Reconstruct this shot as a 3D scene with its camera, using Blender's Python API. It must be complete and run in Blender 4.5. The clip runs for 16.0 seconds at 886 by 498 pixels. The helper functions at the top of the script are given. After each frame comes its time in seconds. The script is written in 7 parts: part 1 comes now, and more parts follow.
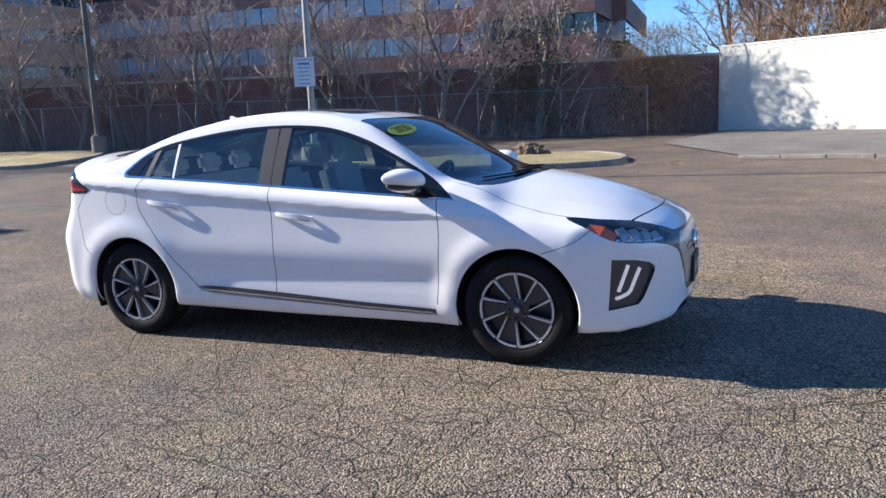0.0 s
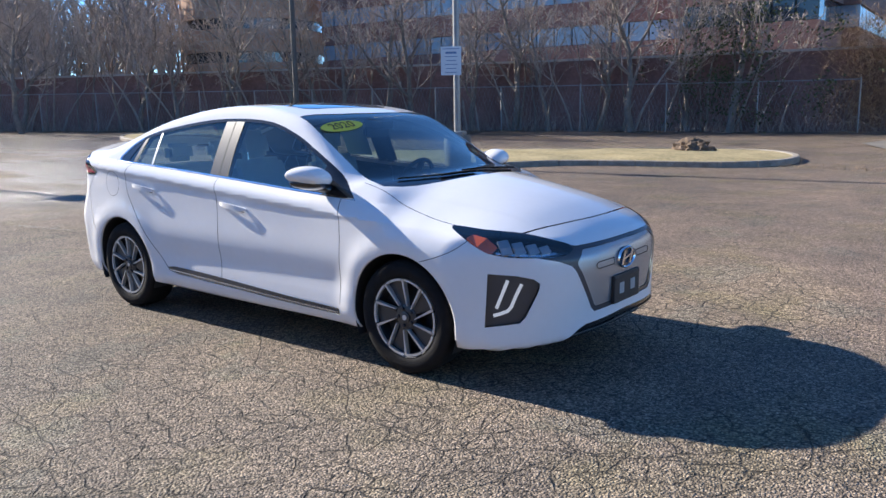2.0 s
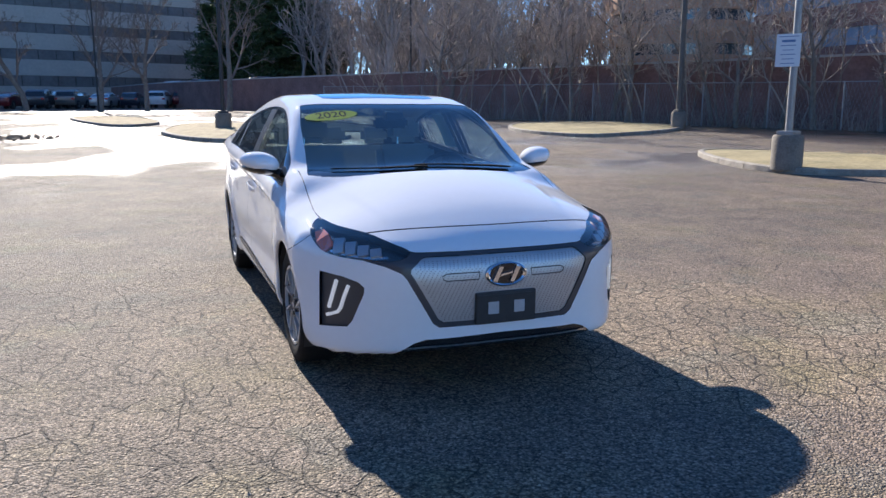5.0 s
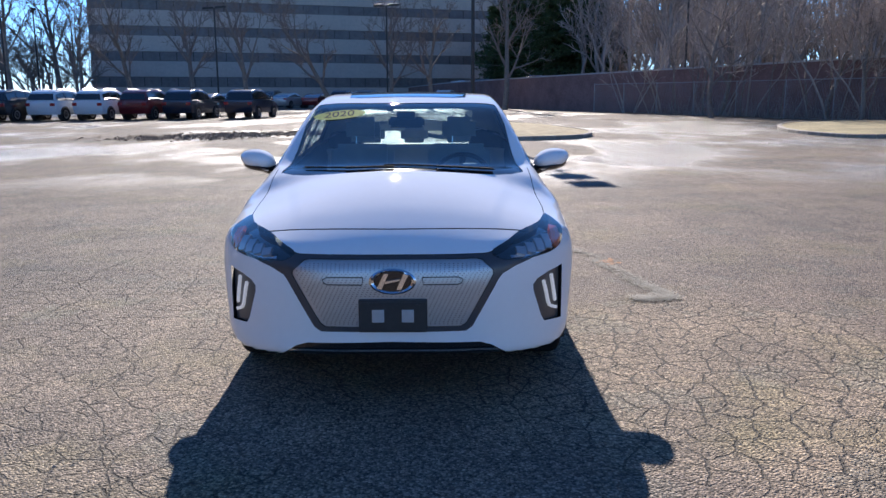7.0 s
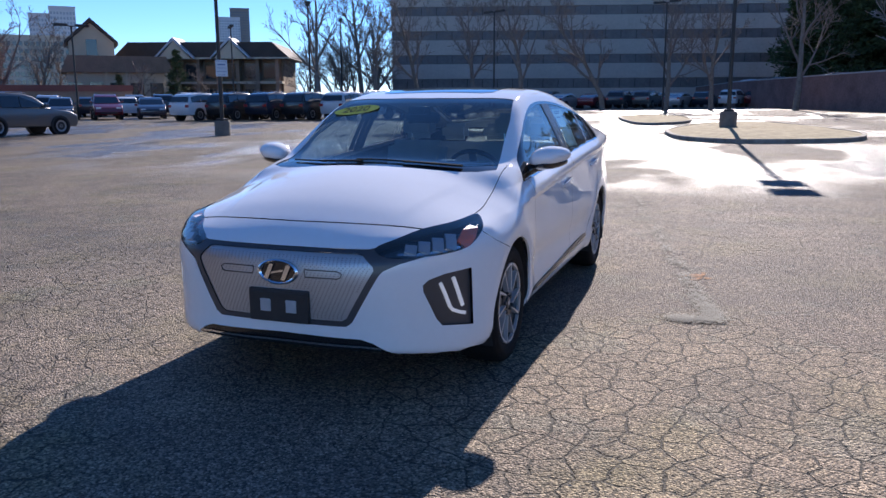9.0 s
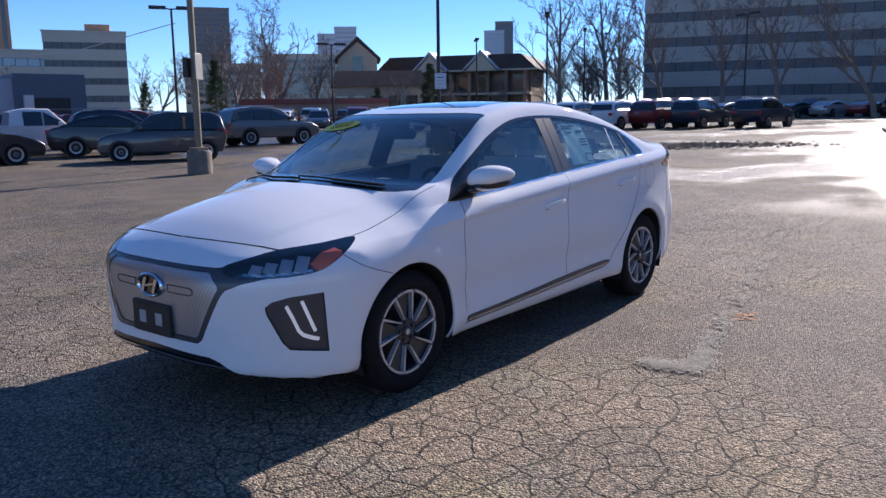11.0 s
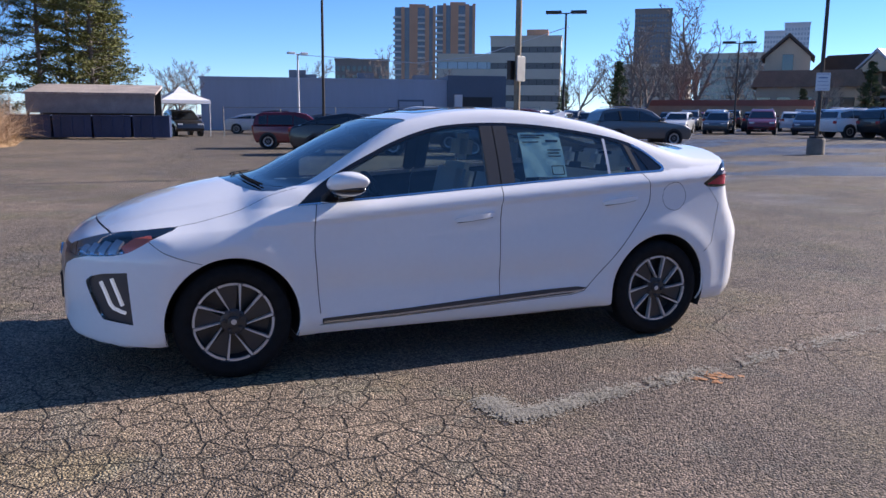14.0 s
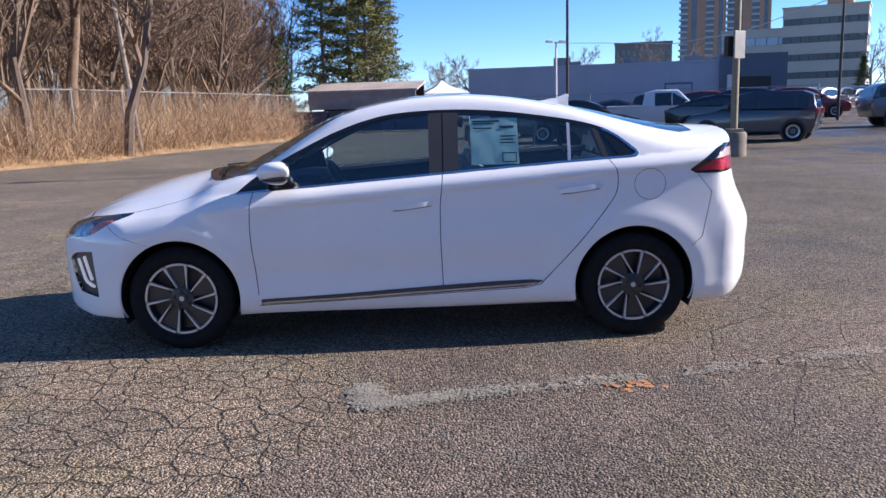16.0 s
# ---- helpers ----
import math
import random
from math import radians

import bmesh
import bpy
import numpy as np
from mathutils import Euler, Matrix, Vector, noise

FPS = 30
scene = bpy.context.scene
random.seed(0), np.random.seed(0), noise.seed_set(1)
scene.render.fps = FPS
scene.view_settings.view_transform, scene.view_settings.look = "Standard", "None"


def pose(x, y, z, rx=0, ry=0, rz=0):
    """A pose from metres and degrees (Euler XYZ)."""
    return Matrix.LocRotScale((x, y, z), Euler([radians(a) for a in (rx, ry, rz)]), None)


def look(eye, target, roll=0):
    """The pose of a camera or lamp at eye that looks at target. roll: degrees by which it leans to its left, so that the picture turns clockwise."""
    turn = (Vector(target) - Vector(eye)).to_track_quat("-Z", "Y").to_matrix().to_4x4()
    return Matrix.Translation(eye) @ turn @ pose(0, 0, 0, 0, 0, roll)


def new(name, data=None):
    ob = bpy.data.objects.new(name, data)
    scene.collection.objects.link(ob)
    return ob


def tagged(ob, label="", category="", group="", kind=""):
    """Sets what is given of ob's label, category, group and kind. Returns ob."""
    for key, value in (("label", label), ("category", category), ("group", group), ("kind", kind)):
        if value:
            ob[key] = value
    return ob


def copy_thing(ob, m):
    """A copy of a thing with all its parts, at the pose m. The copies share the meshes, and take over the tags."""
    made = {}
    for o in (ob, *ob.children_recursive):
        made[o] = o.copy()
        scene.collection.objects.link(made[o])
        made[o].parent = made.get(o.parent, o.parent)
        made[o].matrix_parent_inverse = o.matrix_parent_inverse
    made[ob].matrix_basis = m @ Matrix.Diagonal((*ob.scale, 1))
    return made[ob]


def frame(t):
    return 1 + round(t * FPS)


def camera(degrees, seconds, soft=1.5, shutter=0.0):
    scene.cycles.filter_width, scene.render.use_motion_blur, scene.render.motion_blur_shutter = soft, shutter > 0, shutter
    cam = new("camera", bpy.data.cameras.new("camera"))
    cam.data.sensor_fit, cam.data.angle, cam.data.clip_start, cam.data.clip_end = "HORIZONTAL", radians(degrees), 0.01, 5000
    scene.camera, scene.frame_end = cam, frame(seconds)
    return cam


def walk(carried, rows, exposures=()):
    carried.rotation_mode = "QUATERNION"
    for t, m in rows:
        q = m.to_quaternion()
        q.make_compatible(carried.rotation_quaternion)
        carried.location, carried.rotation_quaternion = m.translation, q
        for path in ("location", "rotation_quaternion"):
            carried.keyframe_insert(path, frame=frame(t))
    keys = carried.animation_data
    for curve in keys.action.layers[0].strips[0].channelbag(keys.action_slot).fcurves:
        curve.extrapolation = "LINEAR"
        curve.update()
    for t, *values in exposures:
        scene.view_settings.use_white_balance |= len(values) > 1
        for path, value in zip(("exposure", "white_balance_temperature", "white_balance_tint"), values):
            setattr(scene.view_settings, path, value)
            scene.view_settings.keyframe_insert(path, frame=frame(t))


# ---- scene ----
cam = camera(58.4, 16.0)

# seconds, eye, target, roll
PATH = [
    (0, (2.606, -4.964, 1.406), (1.856, -3.14, 1.07), -2.4),
    (0.5, (2.962, -4.787, 1.403), (2.113, -3.008, 1.065), -2.2),
    (1, (3.359, -4.543, 1.421), (2.379, -2.834, 1.078), -2.2),
    (1.5, (3.716, -4.318, 1.42), (2.624, -2.68, 1.072), -1.6),
    (2, (4.052, -3.991, 1.426), (2.843, -2.438, 1.074), -1.0),
    (2.5, (4.356, -3.716, 1.436), (3.019, -2.27, 1.084), -0.9),
    (3, (4.635, -3.337, 1.433), (3.196, -1.994, 1.085), -0.5),
    (3.5, (4.914, -2.986, 1.432), (3.348, -1.793, 1.081), -0.4),
    (3.7, (5.004, -2.818, 1.409), (3.394, -1.686, 1.056), -0.3),
    (5.8, (5.743, -0.864, 1.4), (3.825, -0.43, 1.04), -0.0),
    (6, (5.757, -0.681, 1.417), (3.824, -0.318, 1.058), -0.1),
    (6.5, (5.812, -0.245, 1.411), (3.852, -0.076, 1.049), -0.3),
    (7, (5.732, 0.21, 1.405), (3.766, 0.221, 1.039), -0.2),
    (7.5, (5.709, 0.64, 1.407), (3.75, 0.475, 1.039), -0.2),
    (8, (5.576, 1.098, 1.39), (3.639, 0.761, 1.022), -0.3),
    (8.5, (5.504, 1.547, 1.385), (3.607, 1.033, 1.015), -0.5),
    (8.7, (5.434, 1.714, 1.363), (3.556, 1.129, 0.997), -0.4),
    (10.8, (4.367, 3.294, 1.36), (2.791, 2.111, 1.02), -0.7),
    (11, (4.235, 3.415, 1.384), (2.697, 2.18, 1.051), -0.7),
    (11.5, (3.913, 3.77, 1.383), (2.482, 2.414, 1.048), -0.8),
    (12, (3.495, 4.063, 1.381), (2.208, 2.569, 1.047), -0.9),
    (12.5, (3.119, 4.387, 1.399), (1.966, 2.786, 1.068), -0.9),
    (13, (2.664, 4.63, 1.407), (1.686, 2.917, 1.079), -0.5),
    (13.5, (2.263, 4.904, 1.417), (1.44, 3.112, 1.086), -0.1),
    (14, (1.773, 5.105, 1.411), (1.069, 3.263, 1.081), 0.5),
    (14.5, (1.323, 5.313, 1.405), (0.766, 3.42, 1.075), 0.3),
    (15, (0.809, 5.4, 1.393), (0.473, 3.457, 1.061), -0.5),
    (15.5, (0.329, 5.497, 1.403), (0.135, 3.536, 1.062), -1.1),
    (16, (-0.178, 5.467, 1.393), (-0.194, 3.499, 1.04), -1.7),
]
walk(cam, [(t, look(eye, target, roll)) for t, eye, target, roll in PATH],
     exposures=[(0.0, 1.34, 6500, 10), (3.5, 1.33, 6500, 10), (7.0, 1.08, 6400, 14), (12.5, 0.82, 6350, 18), (14.5, 0.98, 6350, 18), (16.0, 1.14, 6350, 17)])

# ---- daylight: low winter sun behind the car ----
SUN_TO = Vector((-0.879, -0.060, 0.473)).normalized()
world = bpy.data.worlds.new("sky")
scene.world = world
world.use_nodes = True
wn, wl = world.node_tree.nodes, world.node_tree.links
wn.clear()
sky = wn.new("ShaderNodeTexSky")
sky.sky_type = "NISHITA"
sky.sun_disc = False
sky.sun_elevation = math.asin(SUN_TO.z)
sky.sun_rotation = math.atan2(SUN_TO.x, SUN_TO.y)
sky.air_density, sky.dust_density, sky.ozone_density = 0.65, 0.0, 6.0
back = wn.new("ShaderNodeBackground")
back.inputs["Strength"].default_value = 0.102
wout = wn.new("ShaderNodeOutputWorld")
deep = wn.new("ShaderNodeHueSaturation")
deep.inputs["Saturation"].default_value, deep.inputs["Value"].default_value = 1.10, 0.97
wl.new(sky.outputs[0], deep.inputs["Color"])
wl.new(deep.outputs[0], back.inputs["Color"])
wl.new(back.outputs[0], wout.inputs["Surface"])

sun_data = bpy.data.lights.new("sun", "SUN")
sun_data.energy, sun_data.angle, sun_data.color = 4.2, radians(0.53), (1.0, 0.93, 0.84)
sun = new("sun", sun_data)
sun.matrix_world = look(SUN_TO * 60, (0, 0, 0))


# ---- materials ----
def material(name, color, rough=0.6, metal=0.0, coat=0.0, vary=0.0, scale=8.0, bump=0.0, bump_scale=60.0, alpha_glass=None,
             emit=None, second=None, island=False, rand=0.0, spec=0.5, stretch=(1, 1, 1)):
    """A procedural surface: two scales of noise vary its colour and roughness, a fine one gives relief."""
    m = bpy.data.materials.new(name)
    m.use_nodes = True
    n, l = m.node_tree.nodes, m.node_tree.links
    n.clear()
    out = n.new("ShaderNodeOutputMaterial")
    b = n.new("ShaderNodeBsdfPrincipled")
    b.inputs["Base Color"].default_value = (*color, 1)
    b.inputs["Roughness"].default_value = rough
    b.inputs["Metallic"].default_value = metal
    b.inputs["Coat Weight"].default_value = coat
    b.inputs["Coat Roughness"].default_value = 0.02
    b.inputs["Specular IOR Level"].default_value = spec
    l.new(b.outputs[0], out.inputs[0])
    tc = n.new("ShaderNodeTexCoord")
    mp = n.new("ShaderNodeMapping")
    mp.inputs["Scale"].default_value = stretch
    l.new(tc.outputs["Object"], mp.inputs[0])
    if vary or second:
        a = n.new("ShaderNodeTexNoise")
        a.inputs["Scale"].default_value, a.inputs["Detail"].default_value = scale, 6
        c = n.new("ShaderNodeTexNoise")
        c.inputs["Scale"].default_value, c.inputs["Detail"].default_value = scale * 9, 3
        l.new(mp.outputs[0], a.inputs["Vector"])
        l.new(mp.outputs[0], c.inputs["Vector"])
        add = n.new("ShaderNodeMath")
        add.operation = "MULTIPLY_ADD"
        add.inputs[1].default_value = 0.45
        l.new(c.outputs["Fac"], add.inputs[0])
        half = n.new("ShaderNodeMath")
        half.operation = "MULTIPLY"
        half.inputs[1].default_value = 0.6
        l.new(a.outputs["Fac"], half.inputs[0])
        l.new(half.outputs[0], add.inputs[2])
        r = n.new("ShaderNodeValToRGB")
        dark = tuple(max(0, v * (1 - vary)) for v in color)
        light = second or tuple(min(1, v * (1 + vary)) for v in color)
        r.color_ramp.elements[0].position, r.color_ramp.elements[1].position = 0.36, 0.68
        r.color_ramp.elements[0].color, r.color_ramp.elements[1].color = (*dark, 1), (*light, 1)
        l.new(add.outputs[0], r.inputs[0])
        last = r.outputs[0]
        if rand or island:
            info = n.new("ShaderNodeNewGeometry" if island else "ShaderNodeObjectInfo")
            hsv = n.new("ShaderNodeHueSaturation")
            mr = n.new("ShaderNodeMapRange")
            mr.inputs["To Min"].default_value, mr.inputs["To Max"].default_value = 1 - rand, 1 + rand
            l.new(info.outputs["Random Per Island" if island else "Random"], mr.inputs["Value"])
            l.new(mr.outputs[0], hsv.inputs["Value"])
            l.new(last, hsv.inputs["Color"])
            last = hsv.outputs[0]
        l.new(last, b.inputs["Base Color"])
    if bump:
        t = n.new("ShaderNodeTexNoise")
        t.inputs["Scale"].default_value, t.inputs["Detail"].default_value = bump_scale, 5
        l.new(mp.outputs[0], t.inputs["Vector"])
        bp = n.new("ShaderNodeBump")
        bp.inputs["Strength"].default_value, bp.inputs["Distance"].default_value = bump, 0.02
        l.new(t.outputs["Fac"], bp.inputs["Height"])
        l.new(bp.outputs[0], b.inputs["Normal"])
    if emit:
        b.inputs["Emission Color"].default_value = (*color, 1)
        b.inputs["Emission Strength"].default_value = emit
    if alpha_glass:
        clear = n.new("ShaderNodeBsdfTransparent")
        clear.inputs[0].default_value = (*alpha_glass, 1)
        gloss = n.new("ShaderNodeBsdfGlossy")
        gloss.inputs["Roughness"].default_value = rough
        # sheen rises towards grazing views, alike from both sides of the thin pane
        lw = n.new("ShaderNodeLayerWeight")
        lw.inputs["Blend"].default_value = 0.5
        pw = n.new("ShaderNodeMath")
        pw.operation = "POWER"
        pw.inputs[1].default_value = 4.0
        l.new(lw.outputs["Facing"], pw.inputs[0])
        fr = n.new("ShaderNodeMath")
        fr.operation = "MULTIPLY_ADD"
        fr.inputs[1].default_value, fr.inputs[2].default_value = 0.84, 0.13
        l.new(pw.outputs[0], fr.inputs[0])
        mix = n.new("ShaderNodeMixShader")
        l.new(fr.outputs[0], mix.inputs[0])
        l.new(clear.outputs[0], mix.inputs[1])
        l.new(gloss.outputs[0], mix.inputs[2])
        l.new(mix.outputs[0], out.inputs[0])
    return m


PAINT = material("white_car_paint", (0.86, 0.86, 0.87), 0.6, coat=1.0, vary=0.015, scale=3, spec=0.0)
BLACK_GLOSS = material("gloss_black", (0.012, 0.012, 0.014), 0.12, coat=0.6)
BLACK_PLASTIC = material("black_plastic", (0.025, 0.025, 0.027), 0.55, vary=0.2, scale=30, bump=0.05, bump_scale=400)
DARK_TRIM = material("dark_grey_trim", (0.055, 0.058, 0.068), 0.30, coat=0.2, vary=0.06, scale=20)
PILLAR_FILM = material("satin_pillar", (0.05, 0.046, 0.043), 0.32, coat=0.25, vary=0.08, scale=10)
SEAM_AND_SHADE = material("panel_gap", (0.03, 0.03, 0.034), 0.8)
CHROME = material("chrome", (0.78, 0.78, 0.80), 0.10, metal=1.0)
SATIN_SILVER = material("satin_silver_grille", (0.50, 0.51, 0.53), 0.34, metal=0.7, vary=0.04, scale=40)
ALLOY = material("machined_alloy", (0.62, 0.63, 0.65), 0.34, metal=0.5, vary=0.03, scale=30)
WHEEL_DARK = material("dark_wheel_grey", (0.035, 0.036, 0.040), 0.38, coat=0.3)
RUBBER = material("tyre_rubber", (0.012, 0.012, 0.013), 0.8, spec=0.2, vary=0.25, scale=25, bump=0.2, bump_scale=120)
GLASS = material("tinted_glass", (0, 0, 0), 0.012, alpha_glass=(0.66, 0.78, 0.79))
SHIELD_GLASS = material("windshield_glass", (0, 0, 0), 0.012, alpha_glass=(0.50, 0.61, 0.64))
DARK_GLASS = material("dark_glass", (0.012, 0.016, 0.022), 0.04, coat=1.0)
LENS = material("clear_lens", (0, 0, 0), 0.03, alpha_glass=(0.90, 0.91, 0.92))
AMBER = material("amber_reflector", (0.75, 0.13, 0.03), 0.25, coat=0.8)
RED_LENS = material("red_lens", (0.46, 0.015, 0.055), 0.15, coat=0.8)
LAMP_WHITE = material("daytime_lamp", (0.70, 0.71, 0.73), 0.3, emit=0.16)
SEAT = material("grey_seat_leather", (0.50, 0.50, 0.49), 0.55, vary=0.1, scale=12, bump=0.1, bump_scale=90)
LINING = material("dark_cabin_plastic", (0.075, 0.077, 0.08), 0.7, vary=0.2, scale=10)
HEADLINER = material("grey_headliner", (0.28, 0.28, 0.28), 0.9, vary=0.06, scale=30)
YELLOW = material("yellow_sticker", (0.62, 0.62, 0.06), 0.5)
INK = material("dark_ink", (0.03, 0.035, 0.03), 0.7)
PAPER = material("pale_green_sheet", (0.62, 0.80, 0.74), 0.7, vary=0.05, scale=9)
WHITE_SHEET = material("white_paper", (0.75, 0.76, 0.78), 0.7)


# ---- small builders ----
def thing(name, x=0, y=0, z=0, turn=0, label="", category="", group="", kind=""):
    e = new(name)
    e.empty_display_size = 0.2
    e.matrix_world = pose(x, y, z, 0, 0, turn)
    return tagged(e, label, category, group, kind)


def mesh_object(name, data, material, parent=None, label=""):
    data.materials.clear()
    data.materials.append(material)
    ob = new(name, data)
    if parent is not None:
        ob.parent = parent
    return tagged(ob, label)


def part(name, bm, material, parent, label="", smooth=False):
    data = bpy.data.meshes.new(name)
    bmesh.ops.recalc_face_normals(bm, faces=bm.faces)
    bm.to_mesh(data)
    bm.free()
    if smooth:
        data.polygons.foreach_set("use_smooth", [True] * len(data.polygons))
        data.set_sharp_from_angle(angle=radians(38))
    return mesh_object(name, data, material, parent, label)


def box_in(bm, x0, y0, z0, x1, y1, z1, bevel=0.0, m=None):
    """A box between two corners, its edges rounded by bevel."""
    made = bmesh.ops.create_cube(bm, size=1)["verts"]
    for v in made:
        v.co = Vector(((x0 + x1) / 2 + v.co.x * (x1 - x0), (y0 + y1) / 2 + v.co.y * (y1 - y0), (z0 + z1) / 2 + v.co.z * (z1 - z0)))
    if m is not None:
        bmesh.ops.transform(bm, matrix=m, verts=made)
    if bevel:
        edges = list({e for v in made for e in v.link_edges})
        bmesh.ops.bevel(bm, geom=edges, offset=bevel, segments=2, affect="EDGES", profile=0.6)


def box(*a, bevel=0.0, m=None):
    bm = bmesh.new()
    box_in(bm, *a, bevel=bevel, m=m)
    return bm


def tube_in(bm, points, radii, sides=8, cap=True):
    """A tapered round bar along points."""
    rings = []
    pts = [Vector(p) for p in points]
    up = Vector((0.13, 0.31, 0.94)).normalized()
    for i, p in enumerate(pts):
        d = (pts[min(i + 1, len(pts) - 1)] - pts[max(i - 1, 0)]).normalized()
        a = d.cross(up if abs(d.dot(up)) < 0.95 else Vector((1, 0, 0))).normalized()
        b = d.cross(a)
        r = radii[i] if hasattr(radii, "__len__") else radii
        rings.append([bm.verts.new(p + (a * math.cos(k * math.tau / sides) + b * math.sin(k * math.tau / sides)) * r) for k in range(sides)])
    for q, s in zip(rings, rings[1:]):
        for k in range(sides):
            bm.faces.new((q[k], q[(k + 1) % sides], s[(k + 1) % sides], s[k]))
    if cap:
        bm.faces.new(rings[0][::-1])
        bm.faces.new(rings[-1])


def tube(points, radii, sides=8):
    bm = bmesh.new()
    tube_in(bm, points, radii, sides)
    return bm


def lathe(profile, sides=48, axis="y", center=(0, 0, 0), closed=False, ends=True):
    """A turned body: (radius, along the axis) pairs."""
    bm = bmesh.new()
    rings = []
    for r, h in profile:
        ring = []
        for k in range(sides):
            c, s = math.cos(k * math.tau / sides) * r, math.sin(k * math.tau / sides) * r
            p = (c, h, s) if axis == "y" else (c, s, h)
            ring.append(bm.verts.new(Vector(p) + Vector(center)))
        rings.append(ring)
    pairs = list(zip(rings, rings[1:])) + ([(rings[-1], rings[0])] if closed else [])
    for q, s in pairs:
        for k in range(sides):
            bm.faces.new((q[k], q[(k + 1) % sides], s[(k + 1) % sides], s[k]))
    if not closed and ends:
        for ring in (rings[0], rings[-1]):
            if (ring[0].co - ring[sides // 2].co).length > 1e-5:
                bm.faces.new(ring)
    return bm


def prism(outline, depth, to3d):
    """A flat outline of (a, b) pairs, given thickness: to3d(a, b, d) places each corner, d running from 0 to depth."""
    bm = bmesh.new()
    front = [bm.verts.new(to3d(a, b, 0)) for a, b in outline]
    rear = [bm.verts.new(to3d(a, b, depth)) for a, b in outline]
    bm.faces.new(front)
    bm.faces.new(rear[::-1])
    for i in range(len(outline)):
        j = (i + 1) % len(outline)
        bm.faces.new((front[j], front[i], rear[i], rear[j]))
    return bm


def text_part(name, words, size, matrix, material, parent, depth=0.0005, label=""):
    """Lettering in the built-in font, turned into a mesh."""
    c = bpy.data.curves.new(name, "FONT")
    c.body, c.size, c.align_x, c.align_y, c.extrude = words, size, "CENTER", "CENTER", depth
    tmp = bpy.data.objects.new(name, c)
    scene.collection.objects.link(tmp)
    data = bpy.data.meshes.new_from_object(tmp.evaluated_get(bpy.context.evaluated_depsgraph_get()))
    bpy.data.objects.remove(tmp)
    data.transform(matrix)
    return mesh_object(name, data, material, parent, label)

# ---- the car's body as a smooth solid: side, top, front and rear surfaces blended ----
def curve(points):
    """A smooth line through (x, value) pairs, as a function of arrays."""
    px = np.array([p[0] for p in points], float)
    py = np.array([p[1] for p in points], float)
    order = np.argsort(px)
    px, py = px[order], py[order]
    d = np.diff(py) / np.diff(px)
    m = np.concatenate(([d[0]], (d[:-1] * np.diff(px)[1:] + d[1:] * np.diff(px)[:-1]) / (px[2:] - px[:-2]), [d[-1]]))

    def value(x):
        x = np.clip(np.asarray(x, float), px[0], px[-1])
        i = np.clip(np.searchsorted(px, x) - 1, 0, len(px) - 2)
        h = px[i + 1] - px[i]
        s = (x - px[i]) / h
        return ((2 * s**3 - 3 * s**2 + 1) * py[i] + (s**3 - 2 * s**2 + s) * h * m[i]
                + (3 * s**2 - 2 * s**3) * py[i + 1] + (s**3 - s**2) * h * m[i + 1])
    return value


def smax(a, b, k):
    h = np.maximum(k - np.abs(a - b), 0) / k
    return np.maximum(a, b) + h * h * k / 4


def ramp(x, a, b):
    s = np.clip((x - a) / (b - a), 0, 1)
    return s * s * (3 - 2 * s)


SPINE = curve([(2.30, 0.60), (2.22, 0.700), (2.10, 0.776), (1.92, 0.858), (1.73, 0.925), (1.54, 0.976), (1.36, 1.014),
               (1.20, 1.040), (1.10, 1.056), (1.04, 1.080), (0.95, 1.126), (0.60, 1.300), (0.42, 1.378), (0.27, 1.414),
               (0.05, 1.452), (-0.16, 1.471), (-0.30, 1.475), (-0.48, 1.467), (-0.66, 1.450), (-0.84, 1.423),
               (-1.02, 1.394), (-1.20, 1.358), (-1.38, 1.316), (-1.57, 1.274), (-1.75, 1.243), (-1.93, 1.230), (-2.30, 1.212)])
BOW = curve([(2.3, 0.0), (1.45, 0.0), (1.15, 0.28), (0.9, 0.36), (0.4, 0.15), (0.0, 0.05), (-0.8, -0.05), (-1.3, -0.22), (-2.3, -0.10)])
CROWN = curve([(2.3, 0.10), (1.9, 0.20), (1.45, 0.235), (1.28, 0.19), (1.12, 0.085), (1.0, 0.055), (0.8, 0.05), (0.5, 0.045), (-0.2, 0.055), (-1.0, 0.07), (-1.7, 0.15), (-2.3, 0.16)])
WIDTH = curve([(2.3, 0.88), (1.9, 0.895), (1.4, 0.910), (0.9, 0.902), (0.0, 0.898), (-0.8, 0.902), (-1.35, 0.910), (-1.75, 0.885), (-2.3, 0.83)])
LOWER = curve([(0.05, -0.16), (0.16, -0.085), (0.22, -0.050), (0.28, -0.026), (0.36, -0.018), (0.50, -0.006), (0.62, 0.0), (0.76, -0.004), (0.92, -0.010), (1.4, -0.03)])
FLOOR = curve([(2.3, 0.250), (2.15, 0.235), (1.95, 0.208), (1.75, 0.198), (1.2, 0.19), (0.9, 0.195), (-0.2, 0.203), (-0.95, 0.215), (-1.7, 0.20), (-1.9, 0.20), (-2.1, 0.25), (-2.3, 0.30)])
NOSE = curve([(0.0, 2.10), (0.16, 2.185), (0.25, 2.212), (0.36, 2.215), (0.50, 2.222), (0.62, 2.222), (0.70, 2.205), (0.78, 2.150), (0.95, 1.98), (1.5, 1.4)])
TAIL = curve([(0.0, -2.02), (0.20, -2.13), (0.30, -2.185), (0.40, -2.200), (0.52, -2.202), (0.68, -2.205), (0.76, -2.175), (0.86, -2.130), (0.97, -2.100), (1.10, -2.085), (1.2, -2.08), (1.5, -2.07)])


